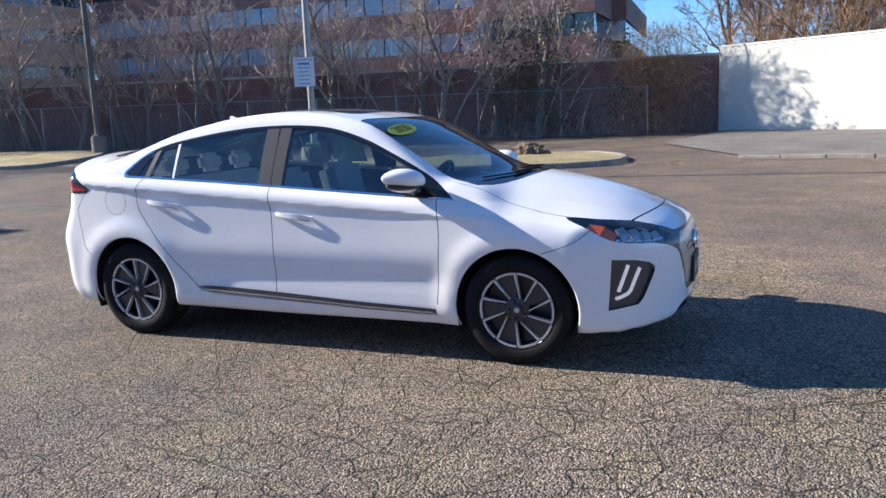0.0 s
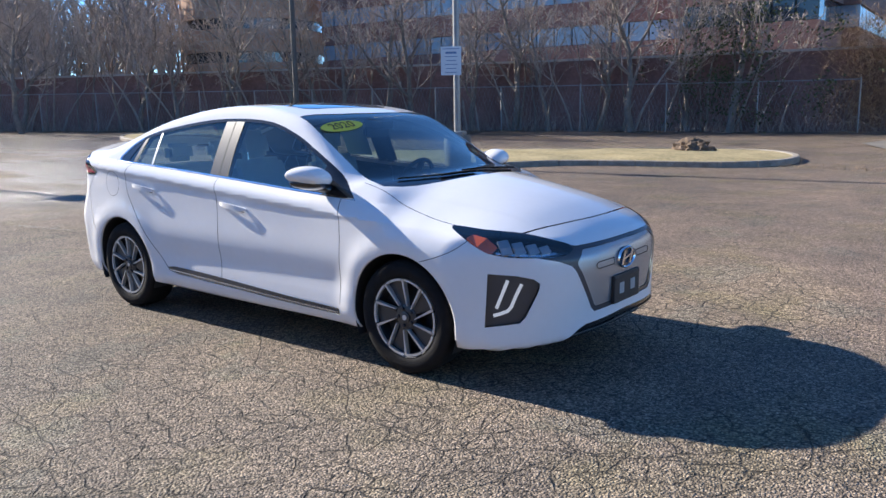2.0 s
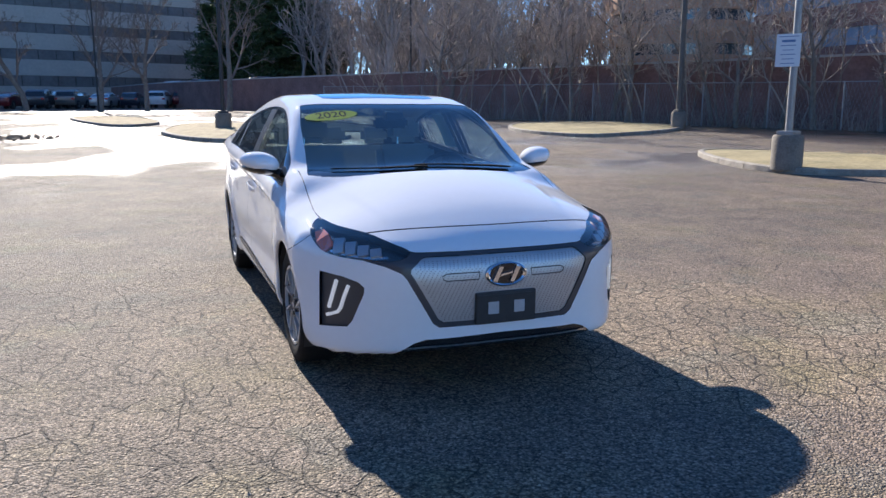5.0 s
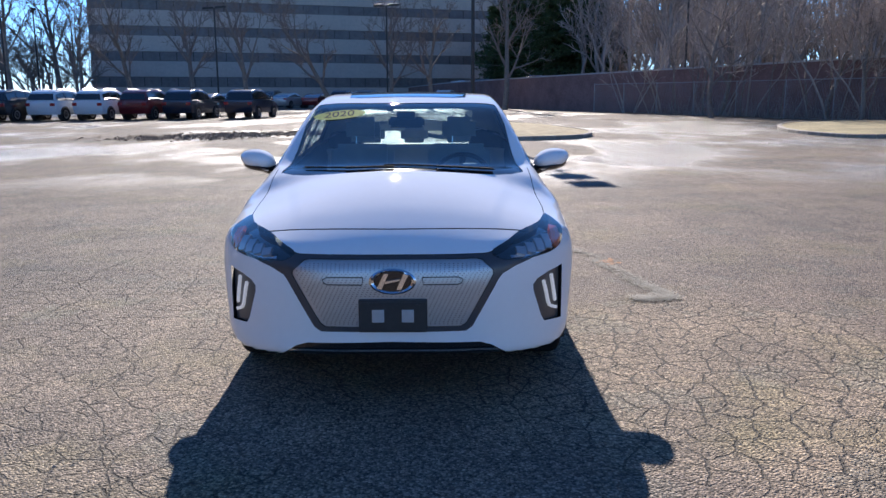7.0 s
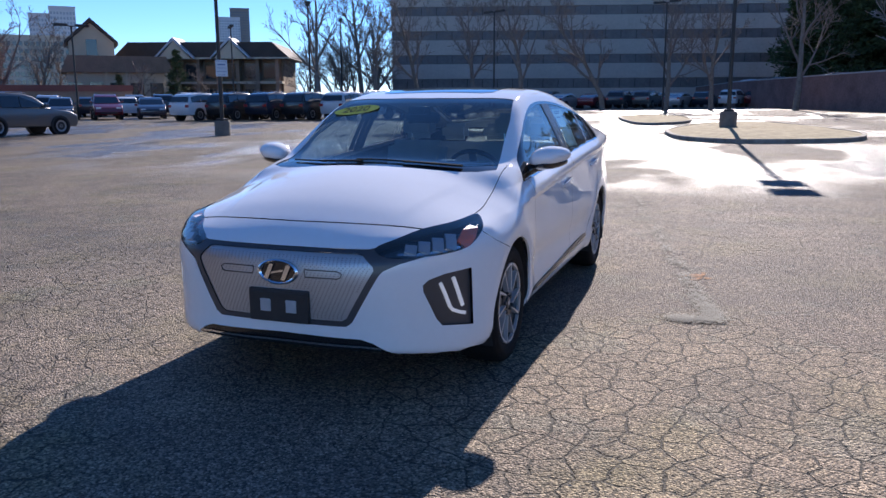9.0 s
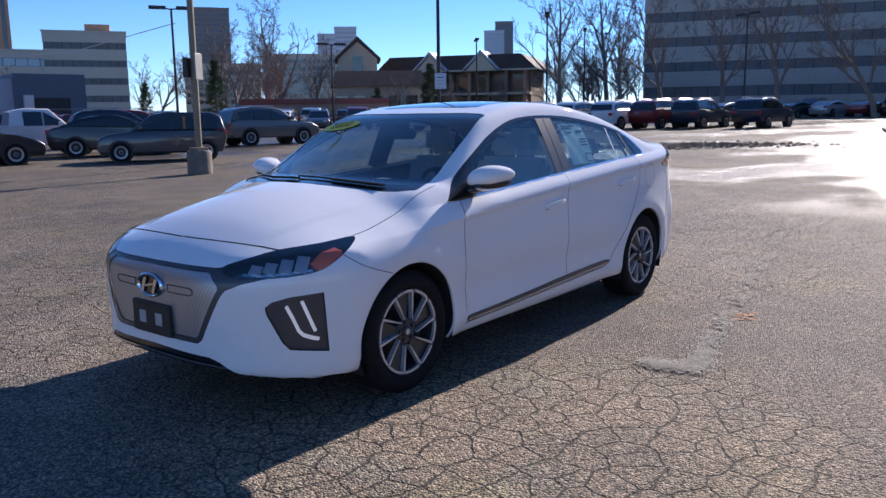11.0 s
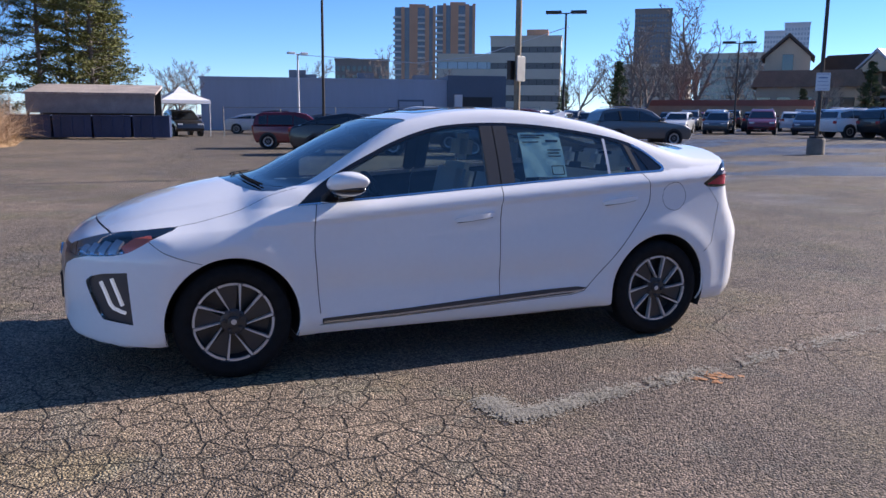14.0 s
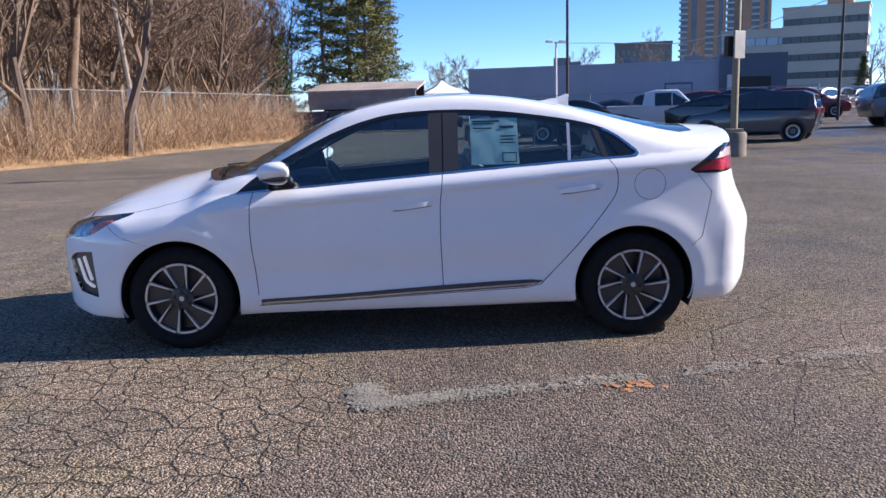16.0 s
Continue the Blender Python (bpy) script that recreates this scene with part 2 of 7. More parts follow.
def belt(x):
    return 0.992 - 0.066 * x


def side_width(x, z):
    w = WIDTH(x)
    low = w + LOWER(z)
    # shoulder line: a soft step that runs from the front door to the tail lamp
    line = belt(x) - 0.085 + 0.012 * ramp(x, 0.2, -1.5)
    fade = ramp(x, 1.3, 0.5)
    low = low - 0.013 * fade * ramp(z, line + 0.004, line - 0.030) * ramp(z, line - 0.50, line - 0.10)
    # hollow above the sill
    low = low - 0.018 * np.exp(-((z - 0.46) / 0.09) ** 2) * ramp(x, 1.15, 0.8) * ramp(x, -1.1, -0.7)
    # wheel arch swell
    for cx in (1.35, -1.35):
        r = np.hypot(x - cx, (z - 0.33))
        low = low + 0.010 * np.exp(-((r - 0.40) / 0.07) ** 2)
    q = z - belt(x)
    shrink = 0.035 * ramp(x, -0.5, -1.8) + 0.03 * ramp(x, 0.2, 1.1)
    tum = np.where(q > 0, 0.42 * q + 0.22 * q * q, 1.2 * q)
    high = w - 0.062 - tum - shrink * ramp(q, -0.05, 0.3)
    low = low - (0.10 + 0.42 * ramp(x, 0.55, 1.15)) * np.maximum(z - line, 0)
    return np.minimum(low, high) if np.isscalar(low) else -smax(-low, -high, 0.030)


def solid(x, y, z):
    """Below zero inside the body, above zero outside."""
    x, y, z = np.asarray(x, float), np.abs(np.asarray(y, float)), np.asarray(z, float)
    side = y - side_width(x, z)
    # the middle of the hood stands a little proud of its flanks, along creases that close towards the nose
    crease = 0.62 - 0.13 * ramp(x, 1.1, 2.0)
    swell = 0.005 * ramp(y, crease + 0.035, crease - 0.035) * ramp(x, 1.05, 1.60) * ramp(x, 2.08, 1.80)
    top = (z - (SPINE(x + BOW(x) * y * y) - CROWN(x) * y * y + swell)) * 0.9
    front = x - (NOSE(z) - 0.74 * y**3.7)
    tail = (TAIL(z) + 0.015 + 0.36 * y**3.0) - x
    f = smax(side, top, 0.085 - 0.035 * ramp(x, 1.2, 0.8))
    f = smax(f, front, 0.06)
    f = smax(f, tail, 0.03 + 0.05 * ramp(z, 1.05, 0.8))
    return smax(f, FLOOR(x) - z, 0.03)


def outward(p):
    e = 1e-3
    n = np.stack([solid(p[:, 0] + e, p[:, 1], p[:, 2]) - solid(p[:, 0] - e, p[:, 1], p[:, 2]),
                  solid(p[:, 0], p[:, 1] + e, p[:, 2]) - solid(p[:, 0], p[:, 1] - e, p[:, 2]),
                  solid(p[:, 0], p[:, 1], p[:, 2] + e) - solid(p[:, 0], p[:, 1], p[:, 2] - e)], 1)
    return n / np.maximum(np.linalg.norm(n, axis=1, keepdims=True), 1e-9)


def cast(eye, way, reach):
    """Where rays from inside the body leave it."""
    lo, hi = np.zeros(len(way)), np.full(len(way), float(reach))
    for _ in range(24):
        mid = (lo + hi) / 2
        p = eye + way * mid[:, None]
        out = solid(p[:, 0], p[:, 1], p[:, 2]) > 0
        hi, lo = np.where(out, mid, hi), np.where(out, lo, mid)
    return eye + way * lo[:, None]


# ---- the white hatchback: its skin cut into panels ----
SIDE = np.array([[1, 0], [0, 0], [0, 1]], float)
TOP = np.array([[1, 0], [0, 1], [0, 0]], float)
FRONT = np.array([[0, 0], [1, 0], [0, 1]], float)
CORNER = np.array([[-0.70711, 0], [0.70711, 0], [0, 1]], float)   # seen slantwise from the front corner


def skin():
    """Quads over the left half of the body, from rays out of a spine inside it."""
    theta = np.radians(np.concatenate([np.linspace(-90, 10, 50, endpoint=False), np.linspace(10, 44, 44, endpoint=False), np.linspace(44, 90, 26)]))
    rows = []
    for x in np.linspace(-1.45, 1.45, 176):
        rows.append(((x, 0.0, 0.55), np.stack([0 * theta, np.cos(theta), np.sin(theta)], 1)))
    for phi in np.radians(np.linspace(0, 90, 50))[1:]:
        w = np.stack([np.full_like(theta, math.sin(phi)), math.cos(phi) * np.cos(theta), math.cos(phi) * np.sin(theta)], 1)
        rows.append(((1.45, 0.0, 0.55), w))
        rows.insert(0, ((-1.45, 0.0, 0.55), w * np.array([-1, 1, 1])))
    eye = np.concatenate([np.repeat(np.array([e]), len(theta), 0) for e, _ in rows])
    way = np.concatenate([w for _, w in rows])
    p = cast(eye, way, 1.4).reshape(len(rows), len(theta), 3)
    p[:, 0, 1] = p[:, -1, 1] = 0.0
    quads = np.stack([p[:-1, :-1], p[1:, :-1], p[1:, 1:], p[:-1, 1:]], 2).reshape(-1, 4, 3)
    return [q for q in quads]


def inside(points, outline):
    x, y = points[:, 0], points[:, 1]
    odd = np.zeros(len(points), bool)
    for (ax, ay), (bx, by) in zip(outline, np.roll(outline, -1, 0)):
        cross = (ay > y) != (by > y)
        t = (y - ay) / (by - ay if by != ay else 1e-12)
        odd ^= cross & (x < ax + t * (bx - ax))
    return odd


def cut(polys, view, outline, allowed=None):
    """Cuts the outline, drawn in the given view, out of the polygons: returns those within and those left."""
    outline = np.array(outline, float)
    lo, hi = outline.min(0), outline.max(0)
    sizes = np.array([len(q) for q in polys])
    starts = np.concatenate(([0], np.cumsum(sizes)[:-1]))
    every = np.concatenate(polys)
    flat = every @ view
    mins, maxs = np.minimum.reduceat(flat, starts), np.maximum.reduceat(flat, starts)
    near = ((maxs > lo) & (mins < hi)).all(1)
    if allowed is not None:
        which = np.nonzero(near)[0]
        middle = np.add.reduceat(every, starts) / sizes[:, None]
        if len(which):
            near[which] = allowed(middle[which])
    left = [polys[i] for i in np.nonzero(~near)[0]]
    todo = [polys[i] for i in np.nonzero(near)[0]]
    for a, b in zip(outline, np.roll(outline, -1, 0)):
        d = b - a
        length = np.hypot(*d)
        if length < 1e-9:
            continue
        nrm = np.array([-d[1], d[0]]) / length
        s0, s1 = np.minimum(a, b) - 1e-4, np.maximum(a, b) + 1e-4
        made = []
        if not todo:
            break
        sizes = np.array([len(q) for q in todo])
        starts = np.concatenate(([0], np.cumsum(sizes)[:-1]))
        flat = np.concatenate(todo) @ view
        far = (np.maximum.reduceat(flat, starts) < s0).any(1) | (np.minimum.reduceat(flat, starts) > s1).any(1)
        for q, away in zip(todo, far):
            if away:
                made.append(q)
                continue
            f = q @ view
            if (f.max(0) < s0).any() or (f.min(0) > s1).any():
                made.append(q)
                continue
            h = (f - a) @ nrm
            if h.min() > -1e-5 or h.max() < 1e-5:
                made.append(q)
                continue
            up, down = [], []
            for i in range(len(q)):
                j = (i + 1) % len(q)
                (up if h[i] >= 0 else down).append(q[i])
                if (h[i] >= 0) != (h[j] >= 0):
                    c = q[i] + (q[j] - q[i]) * (h[i] / (h[i] - h[j]))
                    up.append(c)
                    down.append(c)
            made += [np.array(k) for k in (up, down) if len(k) > 2]
        todo = made
    if not todo:
        return [], left
    hit = inside(np.array([(q @ view).mean(0) for q in todo]), outline)
    return [q for q, h in zip(todo, hit) if h], left + [q for q, h in zip(todo, hit) if not h]


def strip(line, width):
    """The outline of a narrow band along a line."""
    p = np.array(line, float)
    d = np.gradient(p, axis=0)
    n = np.stack([-d[:, 1], d[:, 0]], 1) / np.linalg.norm(d, axis=1, keepdims=True)
    return np.concatenate([p + n * width / 2, (p - n * width / 2)[::-1]])


def smooth_line(points, steps=6, closed=False):
    """Rounds a polyline into a soft curve through its points."""
    p = [np.array(q, float) for q in points]
    n = len(p)
    out = []
    for i in range(n if closed else n - 1):
        a, b, c, d = (p[(i + k) % n] if closed else p[min(max(i + k, 0), n - 1)] for k in (-1, 0, 1, 2))
        for s in np.linspace(0, 1, steps, endpoint=False):
            out.append(0.5 * ((2 * b) + (c - a) * s + (2 * a - 5 * b + 4 * c - d) * s * s + (3 * b - a - 3 * c + d) * s**3))
    if not closed:
        out.append(p[-1])
    return np.array(out)


def panel(name, polys, material, parent, push=0.0, mirror=False, both=False, label="", flip=False):
    """Welds polygons into one smooth mesh; push moves it along the body's normals; mirror: the right-hand side; both: the two halves."""
    verts, index, faces = [], {}, []
    sides = (1, -1) if both else ((-1,) if mirror else (1,))
    for s in sides:
        for q in polys:
            ids = []
            for c in q:
                key = (round(c[0], 5), round(s * c[1], 5), round(c[2], 5))
                if key not in index:
                    index[key] = len(verts)
                    verts.append(key)
                if not ids or ids[-1] != index[key]:
                    ids.append(index[key])
            if len(ids) > 1 and ids[0] == ids[-1]:
                ids.pop()
            if len(set(ids)) == len(ids) and len(ids) > 2:
                faces.append(ids[::-s] if not flip else ids[::s])
    v = np.array(verts)
    n = outward(v)
    v = v + n * push
    data = bpy.data.meshes.new(name)
    data.from_pydata(v.tolist(), [], faces)
    data.validate()
    data.polygons.foreach_set("use_smooth", [True] * len(data.polygons))
    data.normals_split_custom_set_from_vertices((-n if flip else n).tolist())
    return mesh_object(name, data, material, parent, label)


STRIP_EDGE = material("strip_edge_grey", (0.50, 0.51, 0.53), 0.25, metal=0.7)
TAIL_CLEAR = material("tail_clear", (0.62, 0.48, 0.50), 0.2, coat=0.8)
car = thing("car", label="white electric hatchback with aero alloy wheels parked on cracked asphalt", category="car")

polys = skin()
up = lambda c: outward(c)[:, 2] > 0.12
hip = lambda c: c[:, 1] > 0.45
nose = lambda c: (c[:, 0] > 1.3)

# openings over the wheels
ring = [(math.cos(a) * 0.362, math.sin(a) * 0.362) for a in np.linspace(0, math.tau, 72, endpoint=False)]
_, polys = cut(polys, SIDE, [(1.345 + a, 0.318 + b) for a, b in ring], lambda c: c[:, 1] > 0.40)
_, polys = cut(polys, SIDE, [(-1.345 + a, 0.325 + b) for a, b in ring], lambda c: c[:, 1] > 0.40)

# side windows
dlo = smooth_line([(0.990, 0.925), (0.895, 1.004), (0.78, 1.078), (0.66, 1.143), (0.54, 1.202), (0.40, 1.266), (0.22, 1.327), (0.04, 1.362), (-0.24, 1.376),
                   (-0.55, 1.362), (-0.90, 1.314), (-1.12, 1.266), (-1.25, 1.205), (-1.36, 1.118)], 5).tolist()
dlo += [(-1.372, 1.095), (-1.36, 1.078), (-1.33, 1.072), (-1.16, 1.066), (-0.60, 1.031), (0.0, 0.990), (0.50, 0.955)]
win, polys = cut(polys, SIDE, dlo, hip)
rail = smooth_line([(0.91, 0.962), (0.86, 0.998), (0.74, 1.076), (0.58, 1.160), (0.385, 1.250), (0.21, 1.309), (0.04, 1.344), (-0.24, 1.357),
                    (-0.55, 1.343), (-0.90, 1.295), (-1.10, 1.250), (-1.17, 1.215)], 5).tolist()
inner = rail + [(-1.255, 1.085), (-1.16, 1.078), (-0.60, 1.043), (0.0, 1.002), (0.50, 0.968)]
bright, win = cut(win, SIDE, strip([(0.985, 0.928), (0.50, 0.960), (0.0, 0.995), (-0.60, 1.036), (-1.16, 1.071), (-1.345, 1.080)], 0.012))
quarter_bright, win = cut(win, SIDE, strip(smooth_line([(-1.34, 1.078), (-1.368, 1.100), (-1.335, 1.135), (-1.25, 1.205), (-1.17, 1.245)], 5), 0.022))
glass, win = cut(win, SIDE, inner)
sail, glass = cut(glass, SIDE, [(0.95, 0.90), (0.95, 1.05), (0.70, 1.20), (0.665, 0.94)])
post, glass = cut(glass, SIDE, [(-0.148, 0.90), (-0.150, 1.5), (-0.328, 1.5), (-0.318, 0.90)])
post_gap, post = cut(post, SIDE, strip([(-0.226, 0.9), (-0.236, 1.5)], 0.007))
sash, glass = cut(glass, SIDE, strip([(-0.965, 0.98), (-0.978, 1.34)], 0.018))
post_b, glass = cut(glass, SIDE, strip([(-1.205, 1.00), (-1.100, 1.32)], 0.030))
front_glass = [q for q in glass if q[:, 0].mean() > -0.2]
rear_glass = [q for q in glass if -0.968 < q[:, 0].mean() < -0.2]
small_glass = [q for q in glass if -1.16 < q[:, 0].mean() <= -0.968]
corner_glass = [q for q in glass if q[:, 0].mean() <= -1.16]
surround = win + sail

# windshield, sunroof, tailgate glass
ws = [(1.318, 0.0), (1.295, 0.20), (1.25, 0.38), (1.195, 0.54), (1.15, 0.63), (1.085, 0.708), (1.05, 0.706), (0.93, 0.682), (0.78, 0.660), (0.56, 0.640), (0.30, 0.590), (0.285, 0.55), (0.29, 0.45), (0.335, 0.25), (0.355, 0.0), (0.355, -0.1), (1.315, -0.1)]
shield, polys = cut(polys, TOP, ws, up)
shade_band, shield = cut(shield, TOP, strip([(1.30, -0.1), (1.30, 0.0), (1.28, 0.20), (1.235, 0.38), (1.18, 0.54), (1.13, 0.63), (1.06, 0.71)], 0.13))
sunroof, polys = cut(polys, TOP, [(0.16, -0.1), (0.16, 0.32), (0.12, 0.40), (-0.30, 0.42), (-0.36, 0.38), (-0.36, -0.1)], up)
lower_glass, polys = cut(polys, FRONT, [(-0.1, 0.985), (0.52, 0.985), (0.50, 1.125), (-0.1, 1.125)], lambda c: c[:, 0] < -1.95)
hatch_glass, polys = cut(polys, TOP, [(-1.02, -0.1), (-1.02, 0.30), (-1.08, 0.50), (-1.70, 0.54), (-1.80, 0.46), (-1.83, -0.1)], up)

# front: lamps, grille, corner vents, lip
hl = smooth_line([(-0.592, 0.826), (-0.75, 0.811), (-0.94, 0.790), (-1.10, 0.752), (-1.185, 0.722), (-1.165, 0.692), (-1.10, 0.680), (-1.00, 0.680),
                  (-0.86, 0.687), (-0.76, 0.702), (-0.70, 0.728), (-0.63, 0.778)], 3, True)
lamp, polys = cut(polys, CORNER, hl, nose)
mask, polys = cut(polys, FRONT, [(-0.1, 0.719), (0.43, 0.719), (0.56, 0.745), (0.66, 0.68), (0.57, 0.655), (0.505, 0.625), (0.485, 0.60), (0.365, 0.385), (0.335, 0.364), (-0.1, 0.362)],
                  lambda c: c[:, 0] > 1.9)
grille, mask = cut(mask, FRONT, [(-0.1, 0.703), (0.385, 0.703), (0.41, 0.696), (0.462, 0.645), (0.466, 0.628), (0.338, 0.402), (0.312, 0.386), (-0.1, 0.384)])
vent, polys = cut(polys, CORNER, [(-0.735, 0.608), (-0.88, 0.596), (-0.965, 0.576), (-0.996, 0.552), (-0.992, 0.520), (-0.925, 0.385), (-0.895, 0.352), (-0.72, 0.332)], nose)
lip, polys = cut(polys, FRONT, [(-0.1, 0.318), (0.40, 0.308), (0.455, 0.290), (0.525, 0.243), (0.525, 0.10), (-0.1, 0.10)], lambda c: c[:, 0] > 1.7)
lip_line, lip = cut(lip, FRONT, strip([(-0.1, 0.276), (0.40, 0.273), (0.53, 0.262)], 0.009))

# tail lamp and the dark lower valance
tail_lamp, polys = cut(polys, SIDE, [(-1.668, 0.992), (-1.74, 1.046), (-1.83, 1.105), (-1.90, 1.135), (-2.3, 1.135), (-2.3, 0.975), (-1.95, 0.975), (-1.77, 0.968), (-1.70, 0.972)],
                       lambda c: (c[:, 1] > 0.30))
red_tail, tail_lamp = cut(tail_lamp, SIDE, [(-1.70, 0.987), (-1.80, 1.045), (-1.90, 1.055), (-2.3, 1.035), (-2.3, 0.990), (-1.80, 0.985)])
clear_tail, tail_lamp = cut(tail_lamp, SIDE, [(-1.81, 1.050), (-1.90, 1.110), (-2.3, 1.115), (-2.3, 1.045), (-1.90, 1.060)])
valance, polys = cut(polys, SIDE, [(-2.3, 0.40), (-2.145, 0.42), (-2.09, 0.36), (-2.09, 0.30), (-2.3, 0.30)], lambda c: c[:, 0] < -1.8)

# door strips above the sill
trim, polys = cut(polys, SIDE, [(0.868, 0.300), (0.41, 0.318), (-0.205, 0.352), (-0.55, 0.367), (-0.74, 0.371), (-0.805, 0.362), (-0.77, 0.345), (-0.69, 0.330), (-0.21, 0.310), (0.41, 0.283), (0.868, 0.270)], hip)
trim_line, trim = cut(trim, SIDE, strip([(0.86, 0.281), (0.41, 0.294), (-0.21, 0.322), (-0.60, 0.340), (-0.77, 0.348)], 0.011))

# panel gaps
door_front = smooth_line([(0.880, 0.945), (0.899, 0.86), (0.906, 0.76), (0.905, 0.66), (0.893, 0.50), (0.880, 0.33)], 4)
door_mid = np.array([(-0.226, 1.01), (-0.206, 0.82), (-0.203, 0.64), (-0.212, 0.34)])
door_rear = smooth_line([(-1.190, 1.072), (-1.232, 1.01), (-1.243, 0.94), (-1.230, 0.87), (-1.19, 0.805), (-1.07, 0.655), (-0.935, 0.498), (-0.795, 0.345)], 4)
door_low = np.array([(0.885, 0.262), (0.41, 0.276), (-0.21, 0.303), (-0.70, 0.322), (-0.80, 0.345)])
gaps = []
for line, width in ((door_front, 0.005), (door_mid, 0.005), (door_rear, 0.005), (door_low, 0.004)):
    g, polys = cut(polys, SIDE, strip(line, width), hip)
    gaps += g
g, polys = cut(polys, SIDE, strip(smooth_line([(-1.43 + 0.092 * math.cos(a), 0.918 + 0.090 * math.sin(a)) for a in np.linspace(0, math.tau * 0.999, 15)], 3), 0.0030), hip)
gaps += g
g, polys = cut(polys, CORNER, strip([(-0.645, 0.765), (-0.56, 0.712), (-0.48, 0.675), (-0.40, 0.640)], 0.0032), nose)
gaps += g
hood_side = smooth_line([(0.97, 0.742), (1.10, 0.745), (1.30, 0.752), (1.50, 0.766), (1.63, 0.760)], 4)
g, polys = cut(polys, TOP, strip(hood_side, 0.0045), up)
gaps += g
g, polys = cut(polys, FRONT, strip(smooth_line([(-0.1, 0.812), (0.2, 0.812), (0.45, 0.804), (0.62, 0.788)], 3), 0.004), lambda c: c[:, 0] > 1.85)
gaps += g
g, polys = cut(polys, SIDE, strip([(-1.71, 0.975), (-1.80, 0.86), (-1.74, 0.60), (-1.68, 0.55)], 0.004), hip)
gaps += g

# what is left is painted: sort it into its panels
mid = np.array([q.mean(0) for q in polys])
front_door_area = inside(mid @ SIDE, np.concatenate([door_front, door_mid[::-1]])) & (mid[:, 1] > 0.45)
rear_door_area = inside(mid @ SIDE, np.concatenate([door_mid, door_rear[::-1]])) & (mid[:, 1] > 0.45)
nrm = outward(mid)
hood_area = (mid[:, 0] > 0.90) & (mid[:, 1] < np.interp(mid[:, 0], hood_side[:, 0], hood_side[:, 1])) & (nrm[:, 2] > 0.3) & (mid[:, 2] > 0.78) & ((mid[:, 0] < 1.95) | (mid[:, 2] > 0.812 - 0.02 * mid[:, 1]))
slant = 0.70711 * (mid[:, 1] - mid[:, 0])
seam_z = np.interp(slant, [-0.645, -0.56, -0.48, -0.40], [0.765, 0.712, 0.675, 0.640])
bumper_area = ((mid[:, 0] > 1.66) | ((mid[:, 0] > 1.45) & (mid[:, 1] > 0.6) & (mid[:, 2] < seam_z))) & ~hood_area
nose_area = (mid[:, 0] > 1.9) & (mid[:, 2] > 0.716) & (mid[:, 1] < 0.62) & ~hood_area
under_area = (nrm[:, 2] < -0.9) & (mid[:, 1] < 0.55) & (np.abs(mid[:, 0]) < 1.8)
roof_area = (mid[:, 2] > 1.05) & (nrm[:, 2] > 0.0) & (mid[:, 0] < 0.95) & (mid[:, 0] > -1.65)
rear_area = ((mid[:, 0] < -1.80) & ~((mid[:, 2] > 1.08) & (mid[:, 1] > 0.72))) | ((mid[:, 2] > 0.86) & (mid[:, 2] < 0.975) & (mid[:, 0] < -1.71 - 0.78 * (0.975 - mid[:, 2])))
hatch_area = rear_area & (mid[:, 2] > 0.62) & (mid[:, 1] < 0.74)
sill_area = (mid[:, 2] < 0.36) & (np.abs(mid[:, 0]) < 1.05)
fender_area = mid[:, 0] > 0.80
left = np.ones(len(polys), bool)
sorted_panels = {}
for key, area in (("underbody", under_area), ("front_door", front_door_area), ("rear_door", rear_door_area), ("hood", hood_area), ("nose_cap", nose_area), ("front_bumper", bumper_area),
                  ("tailgate", hatch_area), ("rear_bumper", rear_area), ("sill", sill_area), ("roof", roof_area), ("fender", fender_area), ("quarter_panel", left.copy())):
    take = left & area
    left &= ~area
    sorted_panels[key] = [polys[i] for i in np.nonzero(take)[0]]

panel("roof", sorted_panels["roof"], PAINT, car, both=True)
panel("hood", sorted_panels["hood"], PAINT, car, both=True)
panel("nose_cap", sorted_panels["nose_cap"], PAINT, car, both=True)
bumper = panel("front_bumper", sorted_panels["front_bumper"], PAINT, car, both=True)
panel("tailgate", sorted_panels["tailgate"], PAINT, car, both=True)
panel("rear_bumper", sorted_panels["rear_bumper"], PAINT, car, both=True)
panel("valance", valance, BLACK_PLASTIC, car, 0.002, both=True)
panel("underbody", sorted_panels["underbody"], BLACK_PLASTIC, car, both=True)
panel("windshield", shield, SHIELD_GLASS, car, -0.003, both=True, label="clear windshield with a faint green tint")
panel("cowl_shade", shade_band, BLACK_GLOSS, car, -0.004, both=True)
panel("sunroof", sunroof, DARK_GLASS, car, 0.002, both=True, label="dark glass sunroof")
panel("tailgate_window", hatch_glass, GLASS, car, -0.002, both=True)
panel("lower_window", lower_glass, GLASS, car, -0.002, both=True)
panel("nose_mask", mask, DARK_TRIM, car, -0.004, both=True, label="dark grey band joining the headlights round the grille")
panel("grille", grille, SATIN_SILVER, car, -0.010, both=True, label="closed silver-grey grille panel with a dotted pattern")
panel("lower_lip", lip, BLACK_GLOSS, car, -0.006, both=True)
panel("lip_strip", lip_line, CHROME, car, 0.003, both=True)
